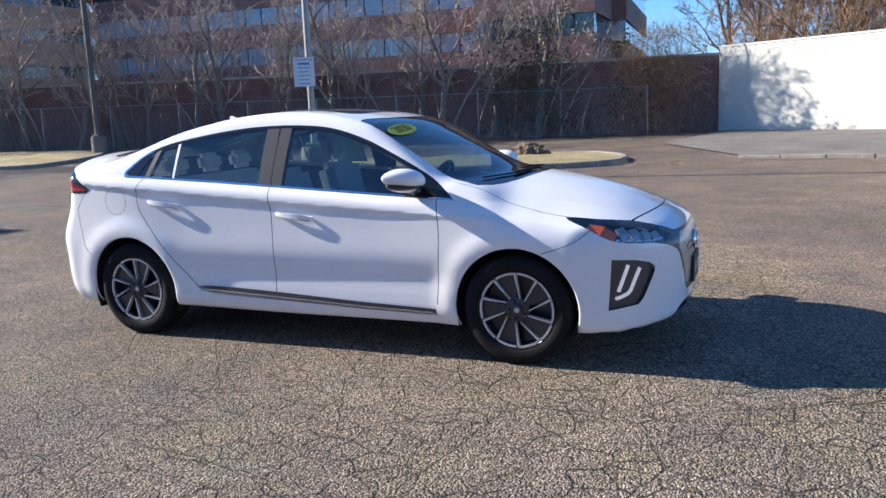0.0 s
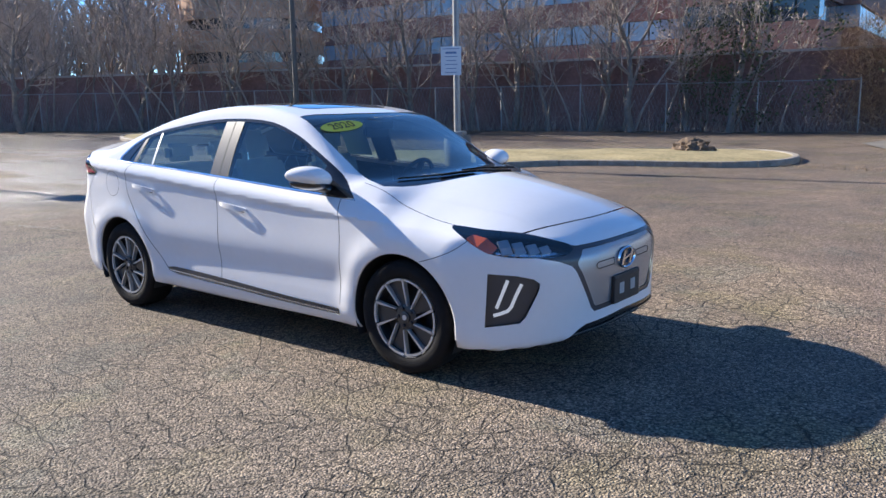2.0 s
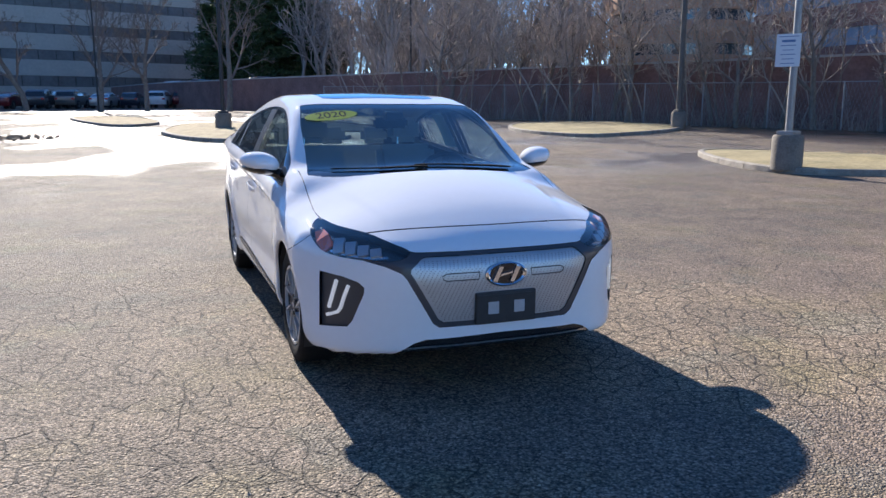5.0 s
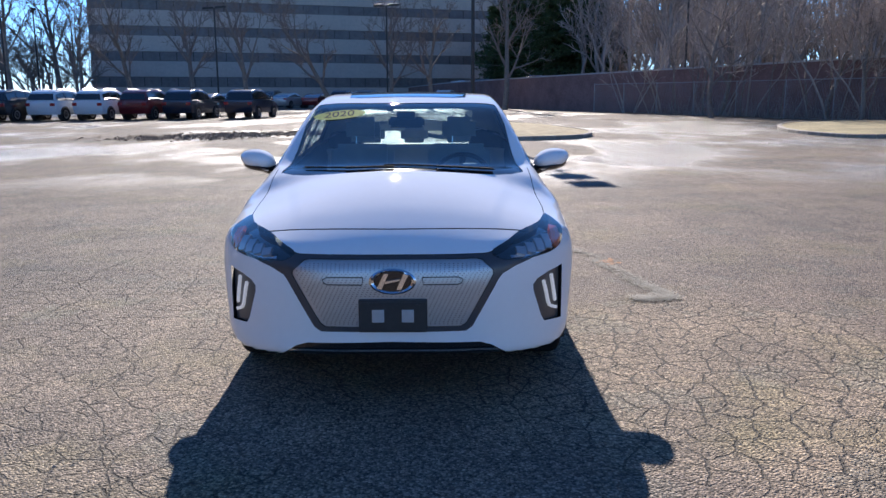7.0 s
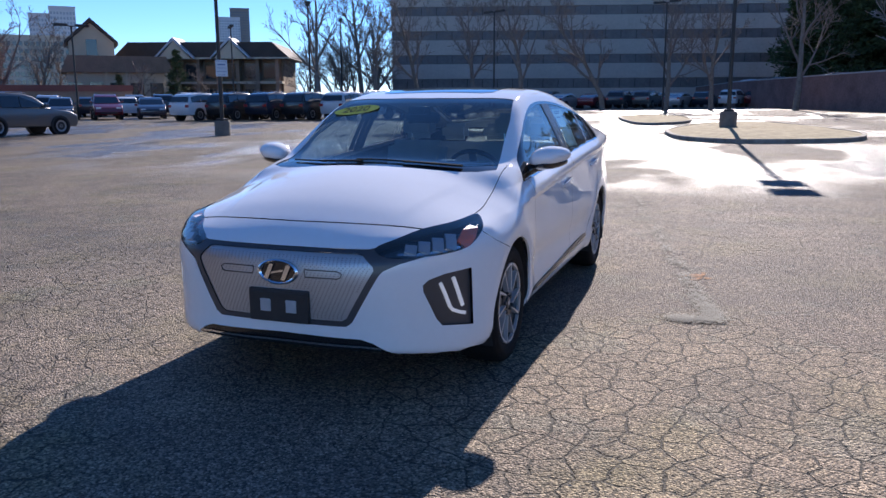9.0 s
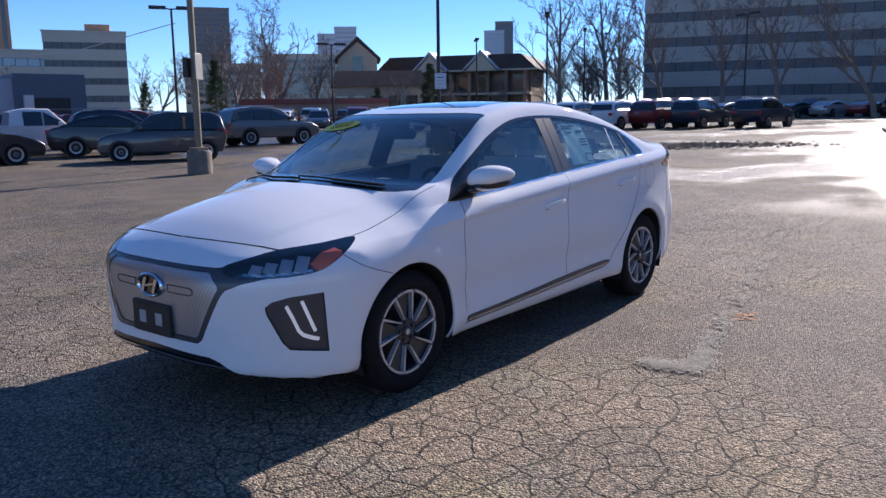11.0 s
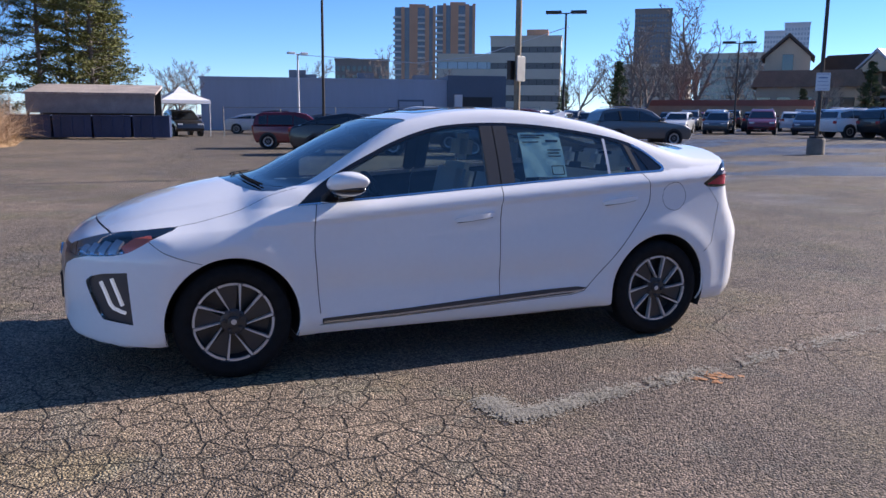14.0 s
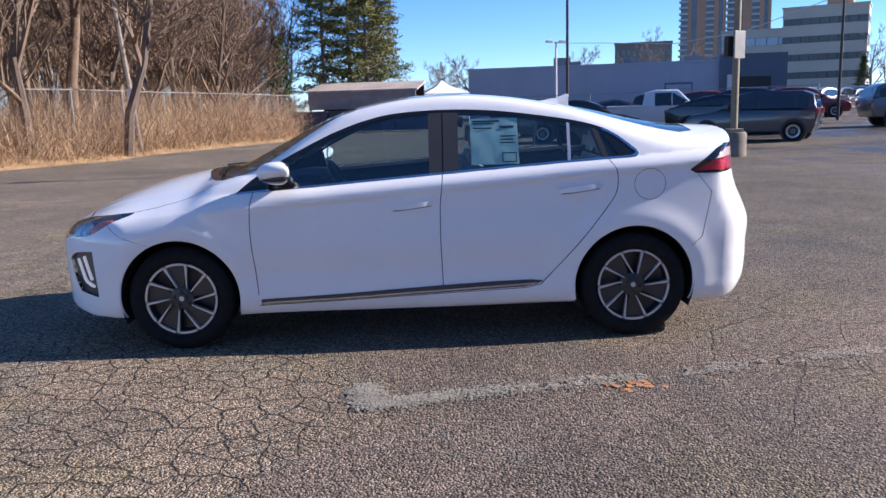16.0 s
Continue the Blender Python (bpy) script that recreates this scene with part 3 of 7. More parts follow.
for mirror in (False, True):
    s = -1 if mirror else 1
    for key in ("sill", "fender", "quarter_panel"):
        panel(key, sorted_panels[key], PAINT, car, mirror=mirror)
    d = panel("front_door", sorted_panels["front_door"], PAINT, car, mirror=mirror)
    panel("window", front_glass, GLASS, d, -0.004, mirror=mirror)
    e = panel("rear_door", sorted_panels["rear_door"], PAINT, car, mirror=mirror)
    panel("window", rear_glass, GLASS, e, -0.004, mirror=mirror)
    panel("small_window", small_glass, GLASS, e, -0.004, mirror=mirror)
    panel("sash", sash, ALLOY, e, -0.001, mirror=mirror)
    panel("corner_window", corner_glass, DARK_GLASS, car, -0.004, mirror=mirror)
    panel("window_frame", surround, BLACK_GLOSS, car, -0.001, mirror=mirror)
    panel("rear_pillar", post_b, PILLAR_FILM, car, 0.0, mirror=mirror, label="satin dark pillar cover")
    panel("pillar", post, PILLAR_FILM, car, 0.0, mirror=mirror, label="satin dark pillar cover")
    panel("pillar_gap", post_gap, SEAM_AND_SHADE, car, -0.006, mirror=mirror)
    panel("window_strip", bright + quarter_bright, CHROME, car, 0.002, mirror=mirror, label="bright strip under the side windows")
    panel("panel_gap", gaps, SEAM_AND_SHADE, car, -0.007, mirror=mirror)
    panel("door_strip", trim, DARK_TRIM, car, 0.006, mirror=mirror, label="dark strip along the foot of the doors")
    panel("strip_edge", trim_line, STRIP_EDGE, car, 0.009, mirror=mirror)
    h = panel("headlight", lamp, LENS, car, 0.001, mirror=mirror, label="swept-back headlight with clear lens and amber marker")
    panel("lamp_housing", lamp, BLACK_GLOSS, h, -0.045, mirror=mirror)
    panel("corner_vent", vent, DARK_TRIM, car, -0.018, mirror=mirror, label="dark corner vent with daytime lamps")
    t = panel("tail_lamp", tail_lamp, BLACK_GLOSS, car, 0.002, mirror=mirror, label="tail lamp with red and clear lenses in a black surround")
    panel("red_lens", red_tail, RED_LENS, t, 0.003, mirror=mirror)
    panel("clear_lens", clear_tail, TAIL_CLEAR, t, 0.003, mirror=mirror)

# cabin lining behind the skin
def in_cabin(q):
    c = q.mean(0)
    return -1.75 < c[0] < 1.02 and c[2] > 0.30


lining = [q for key in ("front_door", "rear_door", "quarter_panel", "sill", "fender") for q in sorted_panels[key] if in_cabin(q)]
panel("cabin_lining", lining + post + post_b + surround + tail_lamp + red_tail + clear_tail, LINING, car, -0.035, both=True, flip=True)
panel("headliner", [q for q in sorted_panels["roof"] if in_cabin(q)], HEADLINER, car, -0.030, both=True, flip=True)


# ---- wheels, lamps, mirrors and cabin of the car ----
def arc_piece(r0, r1, a0, a1, y0, y1, steps=6, skew=0.0):
    """A block bounded by two radii and two angles in the plane of a wheel; skew turns its inner end."""
    bm = bmesh.new()
    rows = []
    for y in (y0, y1):
        o = [(r1 * math.cos(a0 + (a1 - a0) * i / steps), y, r1 * math.sin(a0 + (a1 - a0) * i / steps)) for i in range(steps + 1)]
        n = [(r0 * math.cos(a0 + skew + (a1 - a0) * i / steps), y, r0 * math.sin(a0 + skew + (a1 - a0) * i / steps)) for i in range(steps + 1)]
        rows.append(([bm.verts.new(p) for p in o], [bm.verts.new(p) for p in n]))
    (o0, n0), (o1, n1) = rows
    for i in range(steps):
        for q in ((o0[i], o0[i + 1], n0[i + 1], n0[i]), (o1[i], o1[i + 1], n1[i + 1], n1[i]), (o0[i], o0[i + 1], o1[i + 1], o1[i]), (n0[i], n0[i + 1], n1[i + 1], n1[i])):
            bm.faces.new(q)
    for i in (0, steps):
        bm.faces.new((o0[i], n0[i], n1[i], o1[i]))
    return bm


def wheel_mesh_parts():
    """The pieces of one wheel, its outer face towards +y, its axle through the origin."""
    tyre = lathe([(0.212, -0.095), (0.225, -0.105), (0.262, -0.112), (0.295, -0.104), (0.308, -0.092), (0.314, -0.070), (0.316, 0.0), (0.314, 0.070), (0.308, 0.092),
                  (0.297, 0.103), (0.285, 0.107), (0.283, 0.109), (0.262, 0.112), (0.240, 0.108), (0.226, 0.104), (0.219, 0.096), (0.212, 0.085)], 72, closed=True)
    barrel = lathe([(0.216, 0.100), (0.219, 0.104), (0.214, 0.100), (0.205, 0.085), (0.198, 0.0), (0.19, -0.09), (0.0, -0.09), (0.0, 0.015), (0.14, 0.012), (0.197, 0.02), (0.208, 0.098)], 60, ends=False)
    out = [("tyre", tyre, RUBBER, "black tyre", True), ("rim", barrel, WHEEL_DARK, "dark alloy rim", True)]
    n = 10
    step = math.tau / n
    for k in range(n):
        a = k * step
        out.append(("rim_arc", arc_piece(0.202, 0.214, a + 0.075, a + step - 0.035, 0.088, 0.104), ALLOY, "", False))
        # slanted blade, its foot turned a little; neighbours lean together in pairs
        lean = 0.34 if k % 2 else 0.12
        out.append(("spoke_blade", arc_piece(0.070, 0.211, a - 0.030, a + 0.040, 0.074, 0.101, 2, lean), ALLOY, "", False))
    for k in range(5):
        a = (2 * k + 1) * step
        out.append(("spoke_panel", arc_piece(0.055, 0.201, a - step * 0.93, a - step * 0.05, 0.046, 0.078, 5, 0.05), WHEEL_DARK, "", False))
    out.append(("hub", lathe([(0.0, 0.05), (0.072, 0.05), (0.070, 0.080), (0.060, 0.086), (0.032, 0.086), (0.031, 0.094), (0.026, 0.097), (0.0, 0.097)], 30), WHEEL_DARK, "", True))
    for k in range(5):
        a = k * math.tau / 5 + 0.3
        out.append(("wheel_nut", lathe([(0.0, 0.080), (0.011, 0.080), (0.011, 0.096), (0.008, 0.099), (0.0, 0.099)], 10, center=(0.050 * math.cos(a), 0, 0.050 * math.sin(a))), WHEEL_DARK, "", False))
    out.append(("cap_mark", lathe([(0.0, 0.0975), (0.015, 0.0975), (0.014, 0.0985), (0.0, 0.0985)], 16), ALLOY, "", False))
    return out


WHEEL = [(n, part(n, bm, m, None, lab, sm), m, lab) for n, bm, m, lab, sm in wheel_mesh_parts()]
for x, s, turn in ((1.345, 1, 8), (-1.345, 1, 40), (1.345, -1, 20), (-1.345, -1, 55)):
    hub_m = pose(x, s * 0.765, 0.316) @ pose(0, 0, 0, 0, 0, 0 if s > 0 else 180) @ pose(0, 0, 0, 0, turn, 0)
    w = mesh_object("wheel", WHEEL[1][1].data, WHEEL_DARK, car)
    w.matrix_local = hub_m
    for n, ob, m, lab in WHEEL:
        if n == "rim":
            continue
        c = mesh_object(n, ob.data, m, w, lab)
for n, ob, m, lab in WHEEL:
    bpy.data.objects.remove(ob)

# arch linings and lips
for cx, cz in ((1.345, 0.318), (-1.345, 0.325)):
    for s in (1, -1):
        bm = bmesh.new()
        rows = []
        angles = np.radians(np.linspace(-26, 206, 60))
        starts = np.stack([cx + 0.362 * np.cos(angles), 0 * angles, cz + 0.362 * np.sin(angles)], 1)
        reach = cast(starts, np.repeat(np.array([[0.0, 1.0, 0.0]]), len(angles), 0), 1.2)[:, 1]
        for a, w in zip(angles, reach):
            x, z = cx + 0.362 * math.cos(a), cz + 0.362 * math.sin(a)
            xi, zi = cx + 0.353 * math.cos(a), cz + 0.353 * math.sin(a)
            rows.append([bm.verts.new((x, s * w, z)), bm.verts.new((xi, s * (w - 0.004), zi)), bm.verts.new((xi, s * (w - 0.016), zi))])
        for p, q in zip(rows, rows[1:]):
            for i in range(2):
                bm.faces.new((p[i], q[i], q[i + 1], p[i + 1]))
        part("arch_lip", bm, PAINT, car, smooth=True)
        bm = bmesh.new()
        rows = []
        for a in np.radians(np.linspace(-24, 204, 40)):
            x, z = cx + 0.358 * math.cos(a), cz + 0.358 * math.sin(a)
            rows.append([bm.verts.new((x, s * 0.874, z)), bm.verts.new((x, s * 0.45, z)), bm.verts.new((cx + 0.02 * math.cos(a), s * 0.45, cz + 0.02 * math.sin(a)))])
        for p, q in zip(rows, rows[1:]):
            for i in range(2):
                bm.faces.new((p[i], q[i], q[i + 1], p[i + 1]))
        part("arch_liner", bm, BLACK_PLASTIC, car)
part("floor_pan", box(-1.95, -0.60, 0.21, 1.95, 0.60, 0.29, bevel=0.02), BLACK_PLASTIC, car)


SPOTS = {}


def spot(eye, way, s):
    """Where a ray from inside leaves the skin, and the normal there; s mirrors it."""
    key = (tuple(eye), tuple(way))
    if key not in SPOTS:
        p = cast(np.array([eye], float), np.array([way], float), 1.8)
        SPOTS[key] = (p[0], outward(p)[0])
    p, n = SPOTS[key]
    return Vector((p[0], s * p[1], p[2])), Vector((n[0], s * n[1], n[2]))


def on_skin(y, z, s=1):
    return spot((1.0, abs(y), z), (1.0, 0.0, 0.0), s)


def on_flank(x, z, s=1):
    return spot((x, 0.0, z), (0.0, 1.0, 0.0), s)


def on_corner(u, z, s=1):
    """A place on the front corner by its slantwise coordinate."""
    k = 0.70711 * (u + 0.78)
    return spot((1.10 - k, k, z), (0.70711, 0.70711, 0.0), s)


def ribbon(points, width, lift, thick, across=None):
    """A thin raised band along places on the skin, given as (place, normal) pairs."""
    bm = bmesh.new()
    rings = []
    for i, (p, n) in enumerate(points):
        d = (points[min(i + 1, len(points) - 1)][0] - points[max(i - 1, 0)][0]).normalized()
        a = n.cross(d).normalized() * (width[i] if hasattr(width, "__len__") else width) / 2
        b = p + n * lift
        rings.append([bm.verts.new(v) for v in (b + a, b + a + n * thick, b - a + n * thick, b - a)])
    for q, r in zip(rings, rings[1:]):
        for k in range(4):
            bm.faces.new((q[k], q[(k + 1) % 4], r[(k + 1) % 4], r[k]))
    bm.faces.new(rings[0][::-1])
    bm.faces.new(rings[-1])
    return bm


for s in (1, -1):
    # daytime lamps: a short bar and an angled one in each corner vent
    part("daytime_lamp", ribbon([on_corner(u, z, s) for u, z in ((-0.835, 0.572), (-0.815, 0.52), (-0.790, 0.455), (-0.780, 0.43))], 0.016, -0.016, 0.012), LAMP_WHITE, car, "lit daytime lamp")
    part("daytime_lamp", ribbon([on_corner(u, z, s) for u, z in ((-0.905, 0.552), (-0.880, 0.50), (-0.853, 0.435), (-0.835, 0.415), (-0.79, 0.398), (-0.765, 0.392))], 0.015, -0.016, 0.012), LAMP_WHITE, car, "lit daytime lamp")
    # amber marker and reflector blocks inside the headlight
    part("amber_marker", ribbon([on_corner(u, z, s) for u, z in ((-0.668, 0.795), (-0.718, 0.765), (-0.770, 0.718))], [0.045, 0.072, 0.060], -0.030, 0.018), AMBER, car, "amber side marker")
    for u in (-0.835, -0.905, -0.975, -1.040):
        top_z = 0.786 + (u + 0.75) * 0.168
        part("reflector_block", ribbon([on_corner(u + 0.012, top_z, s), on_corner(u + 0.004, (top_z + 0.704) / 2, s), on_corner(u - 0.004, 0.704, s)], 0.054, -0.022, 0.014), SATIN_SILVER, car)
    part("lamp_line", ribbon([on_corner(u, z, s) for u, z in ((-0.78, 0.712), (-0.90, 0.702), (-1.02, 0.697), (-1.10, 0.705))], 0.012, -0.034, 0.012), CHROME, car)
    # door handles: a bowed bar over a dimple
    for x0, x1, z0, z1 in ((0.085, -0.170, 0.818, 0.846), (-0.900, -1.150, 0.888, 0.918)):
        pts = []
        for i in range(9):
            k = i / 8
            p, n = on_flank(x0 + (x1 - x0) * k, z0 + (z1 - z0) * k, s)
            pts.append((p + n * (0.004 + 0.019 * math.sin(math.pi * k) ** 0.5), n))
        hb = ribbon(pts, [0.016, 0.026, 0.030, 0.032, 0.032, 0.032, 0.030, 0.026, 0.016], -0.006, 0.010)
        bmesh.ops.bevel(hb, geom=[e for e in hb.edges if len(e.link_faces) == 2 and e.calc_face_angle() > 0.7], offset=0.004, segments=2, affect="EDGES")
        part("door_handle", hb, PAINT, car, smooth=True)
        cup = []
        for i in range(9):
            k = i / 8
            p, n = on_flank(x0 + (x1 - x0) * (0.1 + 0.75 * k), z0 + (z1 - z0) * k - 0.012, s)
            cup.append((p, n))
        # thin dark strip below the bar, painting in the shadow under the handle
        under = [(lambda q: (q[0] + q[1] * 0.0006, q[1]))(on_flank(x0 + (x1 - x0) * (0.06 + 0.88 * i / 8), z0 + (z1 - z0) * (0.06 + 0.88 * i / 8) - 0.017, s)) for i in range(9)]
        part("handle_gap", ribbon(under, [0.003, 0.006, 0.008, 0.009, 0.009, 0.009, 0.008, 0.006, 0.003], 0.0006, 0.0006), SEAM_AND_SHADE, car)
        part("handle_recess", ribbon(cup, [0.004, 0.03, 0.042, 0.048, 0.050, 0.048, 0.042, 0.03, 0.004], 0.0004, 0.0006), PAINT, car)
    # wing mirror: a rounded shell on a short dark arm
    bm = bmesh.new()
    bmesh.ops.create_uvsphere(bm, u_segments=40, v_segments=24, radius=1)
    for v in bm.verts:
        c = v.co.copy()
        sx = 0.122 if c.x > 0 else 0.064
        zz = c.z * (0.066 if c.z > 0 else 0.056) * (1 - 0.18 * max(0, c.y)) + 0.018 * c.y
        v.co = Vector((0.715 + math.copysign(abs(c.x) ** 0.85, c.x) * sx - 0.045 * max(c.y, 0) ** 2 - 0.012 * c.y, s * (0.925 + math.copysign(abs(c.y) ** 0.8, c.y) * 0.114), 1.048 + zz))
    shell = part("mirror_shell", bm, PAINT, car, "white wing mirror shell", smooth=True)
    bm = bmesh.new()
    bmesh.ops.create_uvsphere(bm, u_segments=28, v_segments=14, radius=1)
    for v in bm.verts:
        c = v.co.copy()
        v.co = Vector((0.712 + c.x * (0.114 if c.x > 0 else 0.062) - 0.04 * max(c.y, 0) ** 2, s * (0.912 + c.y * 0.114), 1.012 + c.z * 0.036 + 0.012 * c.y))
    part("mirror_base", bm, BLACK_GLOSS, shell, "black underside", smooth=True)
    part("mirror_arm", tube([(0.76, s * 0.80, 0.968), (0.735, s * 0.85, 0.985), (0.715, s * 0.90, 1.0)], [0.030, 0.024, 0.026], 10), BLACK_GLOSS, shell, smooth=True)
    part("mirror_glass", prism([(0.075 * math.cos(a) * s, 0.050 * math.sin(a)) for a in np.linspace(0, math.tau, 24, endpoint=False)], 0.004,
                               lambda a, b, d: (0.6645 - d - 0.02 * abs(a), s * 0.925 + a, 1.05 + b)), CHROME, shell)

# badge, plate holder, grille details
p0 = on_skin(0.0, 0.602)[0]
bm = lathe([(1.0, 0.0), (1.0, 0.6), (0.90, 1.0), (0.80, 0.6), (0.80, 0.0)], 40, closed=True)
for v in bm.verts:
    v.co = Vector((p0.x - 0.010 + v.co.y * 0.016, v.co.x * 0.108, p0.z + v.co.z * 0.060))
badge = part("badge", bm, CHROME, car, "oval chrome badge", smooth=True)
bm = lathe([(0.0, 0.0), (0.82, 0.0), (0.82, 0.35), (0.0, 0.45)], 40)
for v in bm.verts:
    v.co = Vector((p0.x - 0.009 + v.co.y * 0.010, v.co.x * 0.108, p0.z + v.co.z * 0.060))
part("badge_ground", bm, BLACK_GLOSS, badge)
for outline in ([(-0.072, -0.030), (-0.050, -0.036), (-0.018, 0.036), (-0.038, 0.038)], [(0.072, 0.030), (0.050, 0.036), (0.018, -0.036), (0.038, -0.038)],
                [(-0.036, -0.010), (0.030, 0.004), (0.034, 0.013), (-0.030, 0.001)]):
    part("badge_bar", prism(outline, 0.008, lambda a, b, d: (p0.x - 0.003 + d, a, p0.z + b)), CHROME, badge)
px = on_skin(0.0, 0.44)[0].x
bm = box(px - 0.02, -0.157, 0.364, px + 0.010, 0.157, 0.519, bevel=0.006)
holder = part("plate_holder", bm, BLACK_PLASTIC, car, "empty black number plate holder")
for y in (-0.068, 0.068):
    part("plate_window", box(px + 0.004, y - 0.028, 0.412, px + 0.0125, y + 0.028, 0.472, bevel=0.003), material("silver_window", (0.42, 0.42, 0.43), 0.5, vary=0.1, scale=30), holder)
part("plate_rib", box(px + 0.004, -0.15, 0.495, px + 0.0135, 0.15, 0.507, bevel=0.003), BLACK_PLASTIC, holder)
# dotted relief of the closed grille: short dimples in staggered rows, one joined part
places = []
for r in range(31):
    rowz = 0.398 + 0.0095 * r
    half = np.interp(rowz, [0.39, 0.40, 0.63, 0.645, 0.69, 0.70], [0.30, 0.325, 0.455, 0.455, 0.405, 0.39])
    for y in np.arange(-half + 0.012 + (0.010 if r % 2 else 0), half - 0.006, 0.020):
        if not (abs(y) < 0.165 and rowz < 0.525) and not ((y / 0.115) ** 2 + ((rowz - 0.602) / 0.066) ** 2 < 1):
            places.append((1.0, y, rowz))
places = cast(np.array(places), np.repeat(np.array([[1.0, 0.0, 0.0]]), len(places), 0), 1.6)
places = places - outward(places) * 0.0088
bm = bmesh.new()
for c in places:
    bm.faces.new([bm.verts.new((c[0], c[1] + a * 0.0052, c[2] + b * 0.0026)) for a, b in ((-1, 0), (0, -1), (1, 0), (0, 1))])
part("grille_dots", bm, material("grille_dot", (0.22, 0.22, 0.23), 0.4, metal=0.5), car)
for s in (1, -1):
    outline = [(0.135, 0.62), (0.30, 0.62), (0.322, 0.608), (0.315, 0.592), (0.30, 0.585), (0.14, 0.585), (0.135, 0.62)]
    part("port_outline", ribbon([(on_skin(y, z, s)[0] - on_skin(y, z, s)[1] * 0.010, on_skin(y, z, s)[1]) for y, z in outline], 0.0045, 0.001, 0.002), SEAM_AND_SHADE, car)

# wipers, antenna, sensor pod
WIPER = material("matt_wiper_rubber", (0.012, 0.012, 0.013), 0.9, spec=0.1)
for pts in ([(1.130, 0.53), (1.185, 0.20), (1.180, -0.10)], [(1.225, -0.04), (1.175, -0.32), (1.070, -0.57)]):
    line = []
    for x, y in smooth_line(pts, 5):
        z = float(SPINE(x + BOW(x) * y * y) - CROWN(x) * y * y)
        line.append((x, y, z + 0.008))
    w = part("wiper", tube(line, 0.005, 6), WIPER, car)
    part("wiper_arm", tube([(x + 0.018, y, z - 0.001) for x, y, z in line[:len(line) // 2 + 1]], 0.006, 6), WIPER, w)
fin = [(-0.885, 0.0), (-0.94, 0.016), (-1.02, 0.042), (-1.085, 0.078), (-1.105, 0.080), (-1.098, 0.04), (-1.10, 0.0)]
bm = bmesh.new()
lv, rv = [], []
for x, h in fin:
    z = float(SPINE(x)) - 0.004
    wdt = 0.026 * (1 - h / 0.095)
    lv.append(bm.verts.new((x, wdt, z + h)))
    rv.append(bm.verts.new((x, -wdt, z + h)))
bm.faces.new(lv)
bm.faces.new(rv[::-1])
for i in range(len(fin)):
    j = (i + 1) % len(fin)
    bm.faces.new((lv[i], rv[i], rv[j], lv[j]))
part("antenna_fin", bm, PAINT, car, "white shark-fin antenna")


# cabin
def cushion(x0, y0, z0, x1, y1, z1, tilt=0.0, soft=0.05):
    bm = bmesh.new()
    box_in(bm, x0, y0, z0, x1, y1, z1)
    bmesh.ops.bevel(bm, geom=list(bm.edges), offset=soft, segments=4, affect="EDGES")
    if tilt:
        bmesh.ops.rotate(bm, verts=bm.verts, cent=((x0 + x1) / 2, 0, z0), matrix=Matrix.Rotation(radians(tilt), 3, "Y"))
    return bm


for y in (0.37, -0.37):
    seat = part("front_seat", cushion(-0.32, y - 0.25, 0.40, 0.22, y + 0.25, 0.58), SEAT, car, "light grey front seat", smooth=True)
    part("seat_back", cushion(-0.36, y - 0.24, 0.52, -0.22, y + 0.24, 1.10, -14), SEAT, seat, smooth=True)
    part("headrest", cushion(-0.50, y - 0.13, 1.10, -0.40, y + 0.13, 1.29, -6, 0.04), SEAT, seat, smooth=True)
    part("headrest_post", tube([(-0.44, y - 0.05, 1.02), (-0.45, y - 0.05, 1.16)], 0.007, 6), CHROME, seat)
bench = part("rear_seat", cushion(-1.15, -0.62, 0.42, -0.62, 0.62, 0.60), SEAT, car, "light grey rear bench", smooth=True)
part("seat_back", cushion(-1.22, -0.62, 0.55, -1.08, 0.62, 1.06, -20), SEAT, bench, smooth=True)
for y in (-0.38, 0.0, 0.38):
    part("headrest", cushion(-1.36, y - 0.12, 1.05, -1.27, y + 0.12, 1.19, -10, 0.035), SEAT, bench, smooth=True)
bm = bmesh.new()
pr = [(0.55, 0.80), (0.52, 0.90), (0.58, 0.955), (0.75, 0.965), (1.02, 0.93), (1.06, 0.80), (1.0, 0.5), (0.62, 0.5)]
lv = [bm.verts.new((x, 0.70 - 0.08 * max(0, x - 0.7), z)) for x, z in pr]
rv = [bm.verts.new((x, -0.70 + 0.08 * max(0, x - 0.7), z)) for x, z in pr]
bm.faces.new(lv)
bm.faces.new(rv[::-1])
for i in range(len(pr)):
    j = (i + 1) % len(pr)
    bm.faces.new((lv[i], rv[i], rv[j], lv[j]))
dash = part("dashboard", bm, LINING, car, "dark dashboard")
part("instrument_hood", cushion(0.50, 0.20, 0.93, 0.70, 0.54, 1.00, 0, 0.025), LINING, dash, smooth=True)
part("screen", box(0.505, -0.12, 0.80, 0.52, 0.12, 0.93, bevel=0.004), DARK_GLASS, dash)
bm = lathe([(0.185 + 0.015 * math.cos(a), 0.015 * math.sin(a)) for a in np.linspace(0, math.tau, 10, endpoint=False)], 36, axis="z", closed=True)
box_in(bm, -0.17, -0.02, -0.012, 0.17, 0.02, 0.012)
box_in(bm, -0.05, -0.05, -0.02, 0.05, 0.05, 0.02)
bmesh.ops.transform(bm, matrix=pose(0.40, 0.37, 0.90, 0, -62, 0), verts=bm.verts)
part("steering_wheel", bm, BLACK_PLASTIC, car, smooth=True)
part("console", cushion(-0.35, -0.11, 0.30, 0.58, 0.11, 0.62, 0, 0.03), LINING, car, smooth=True)
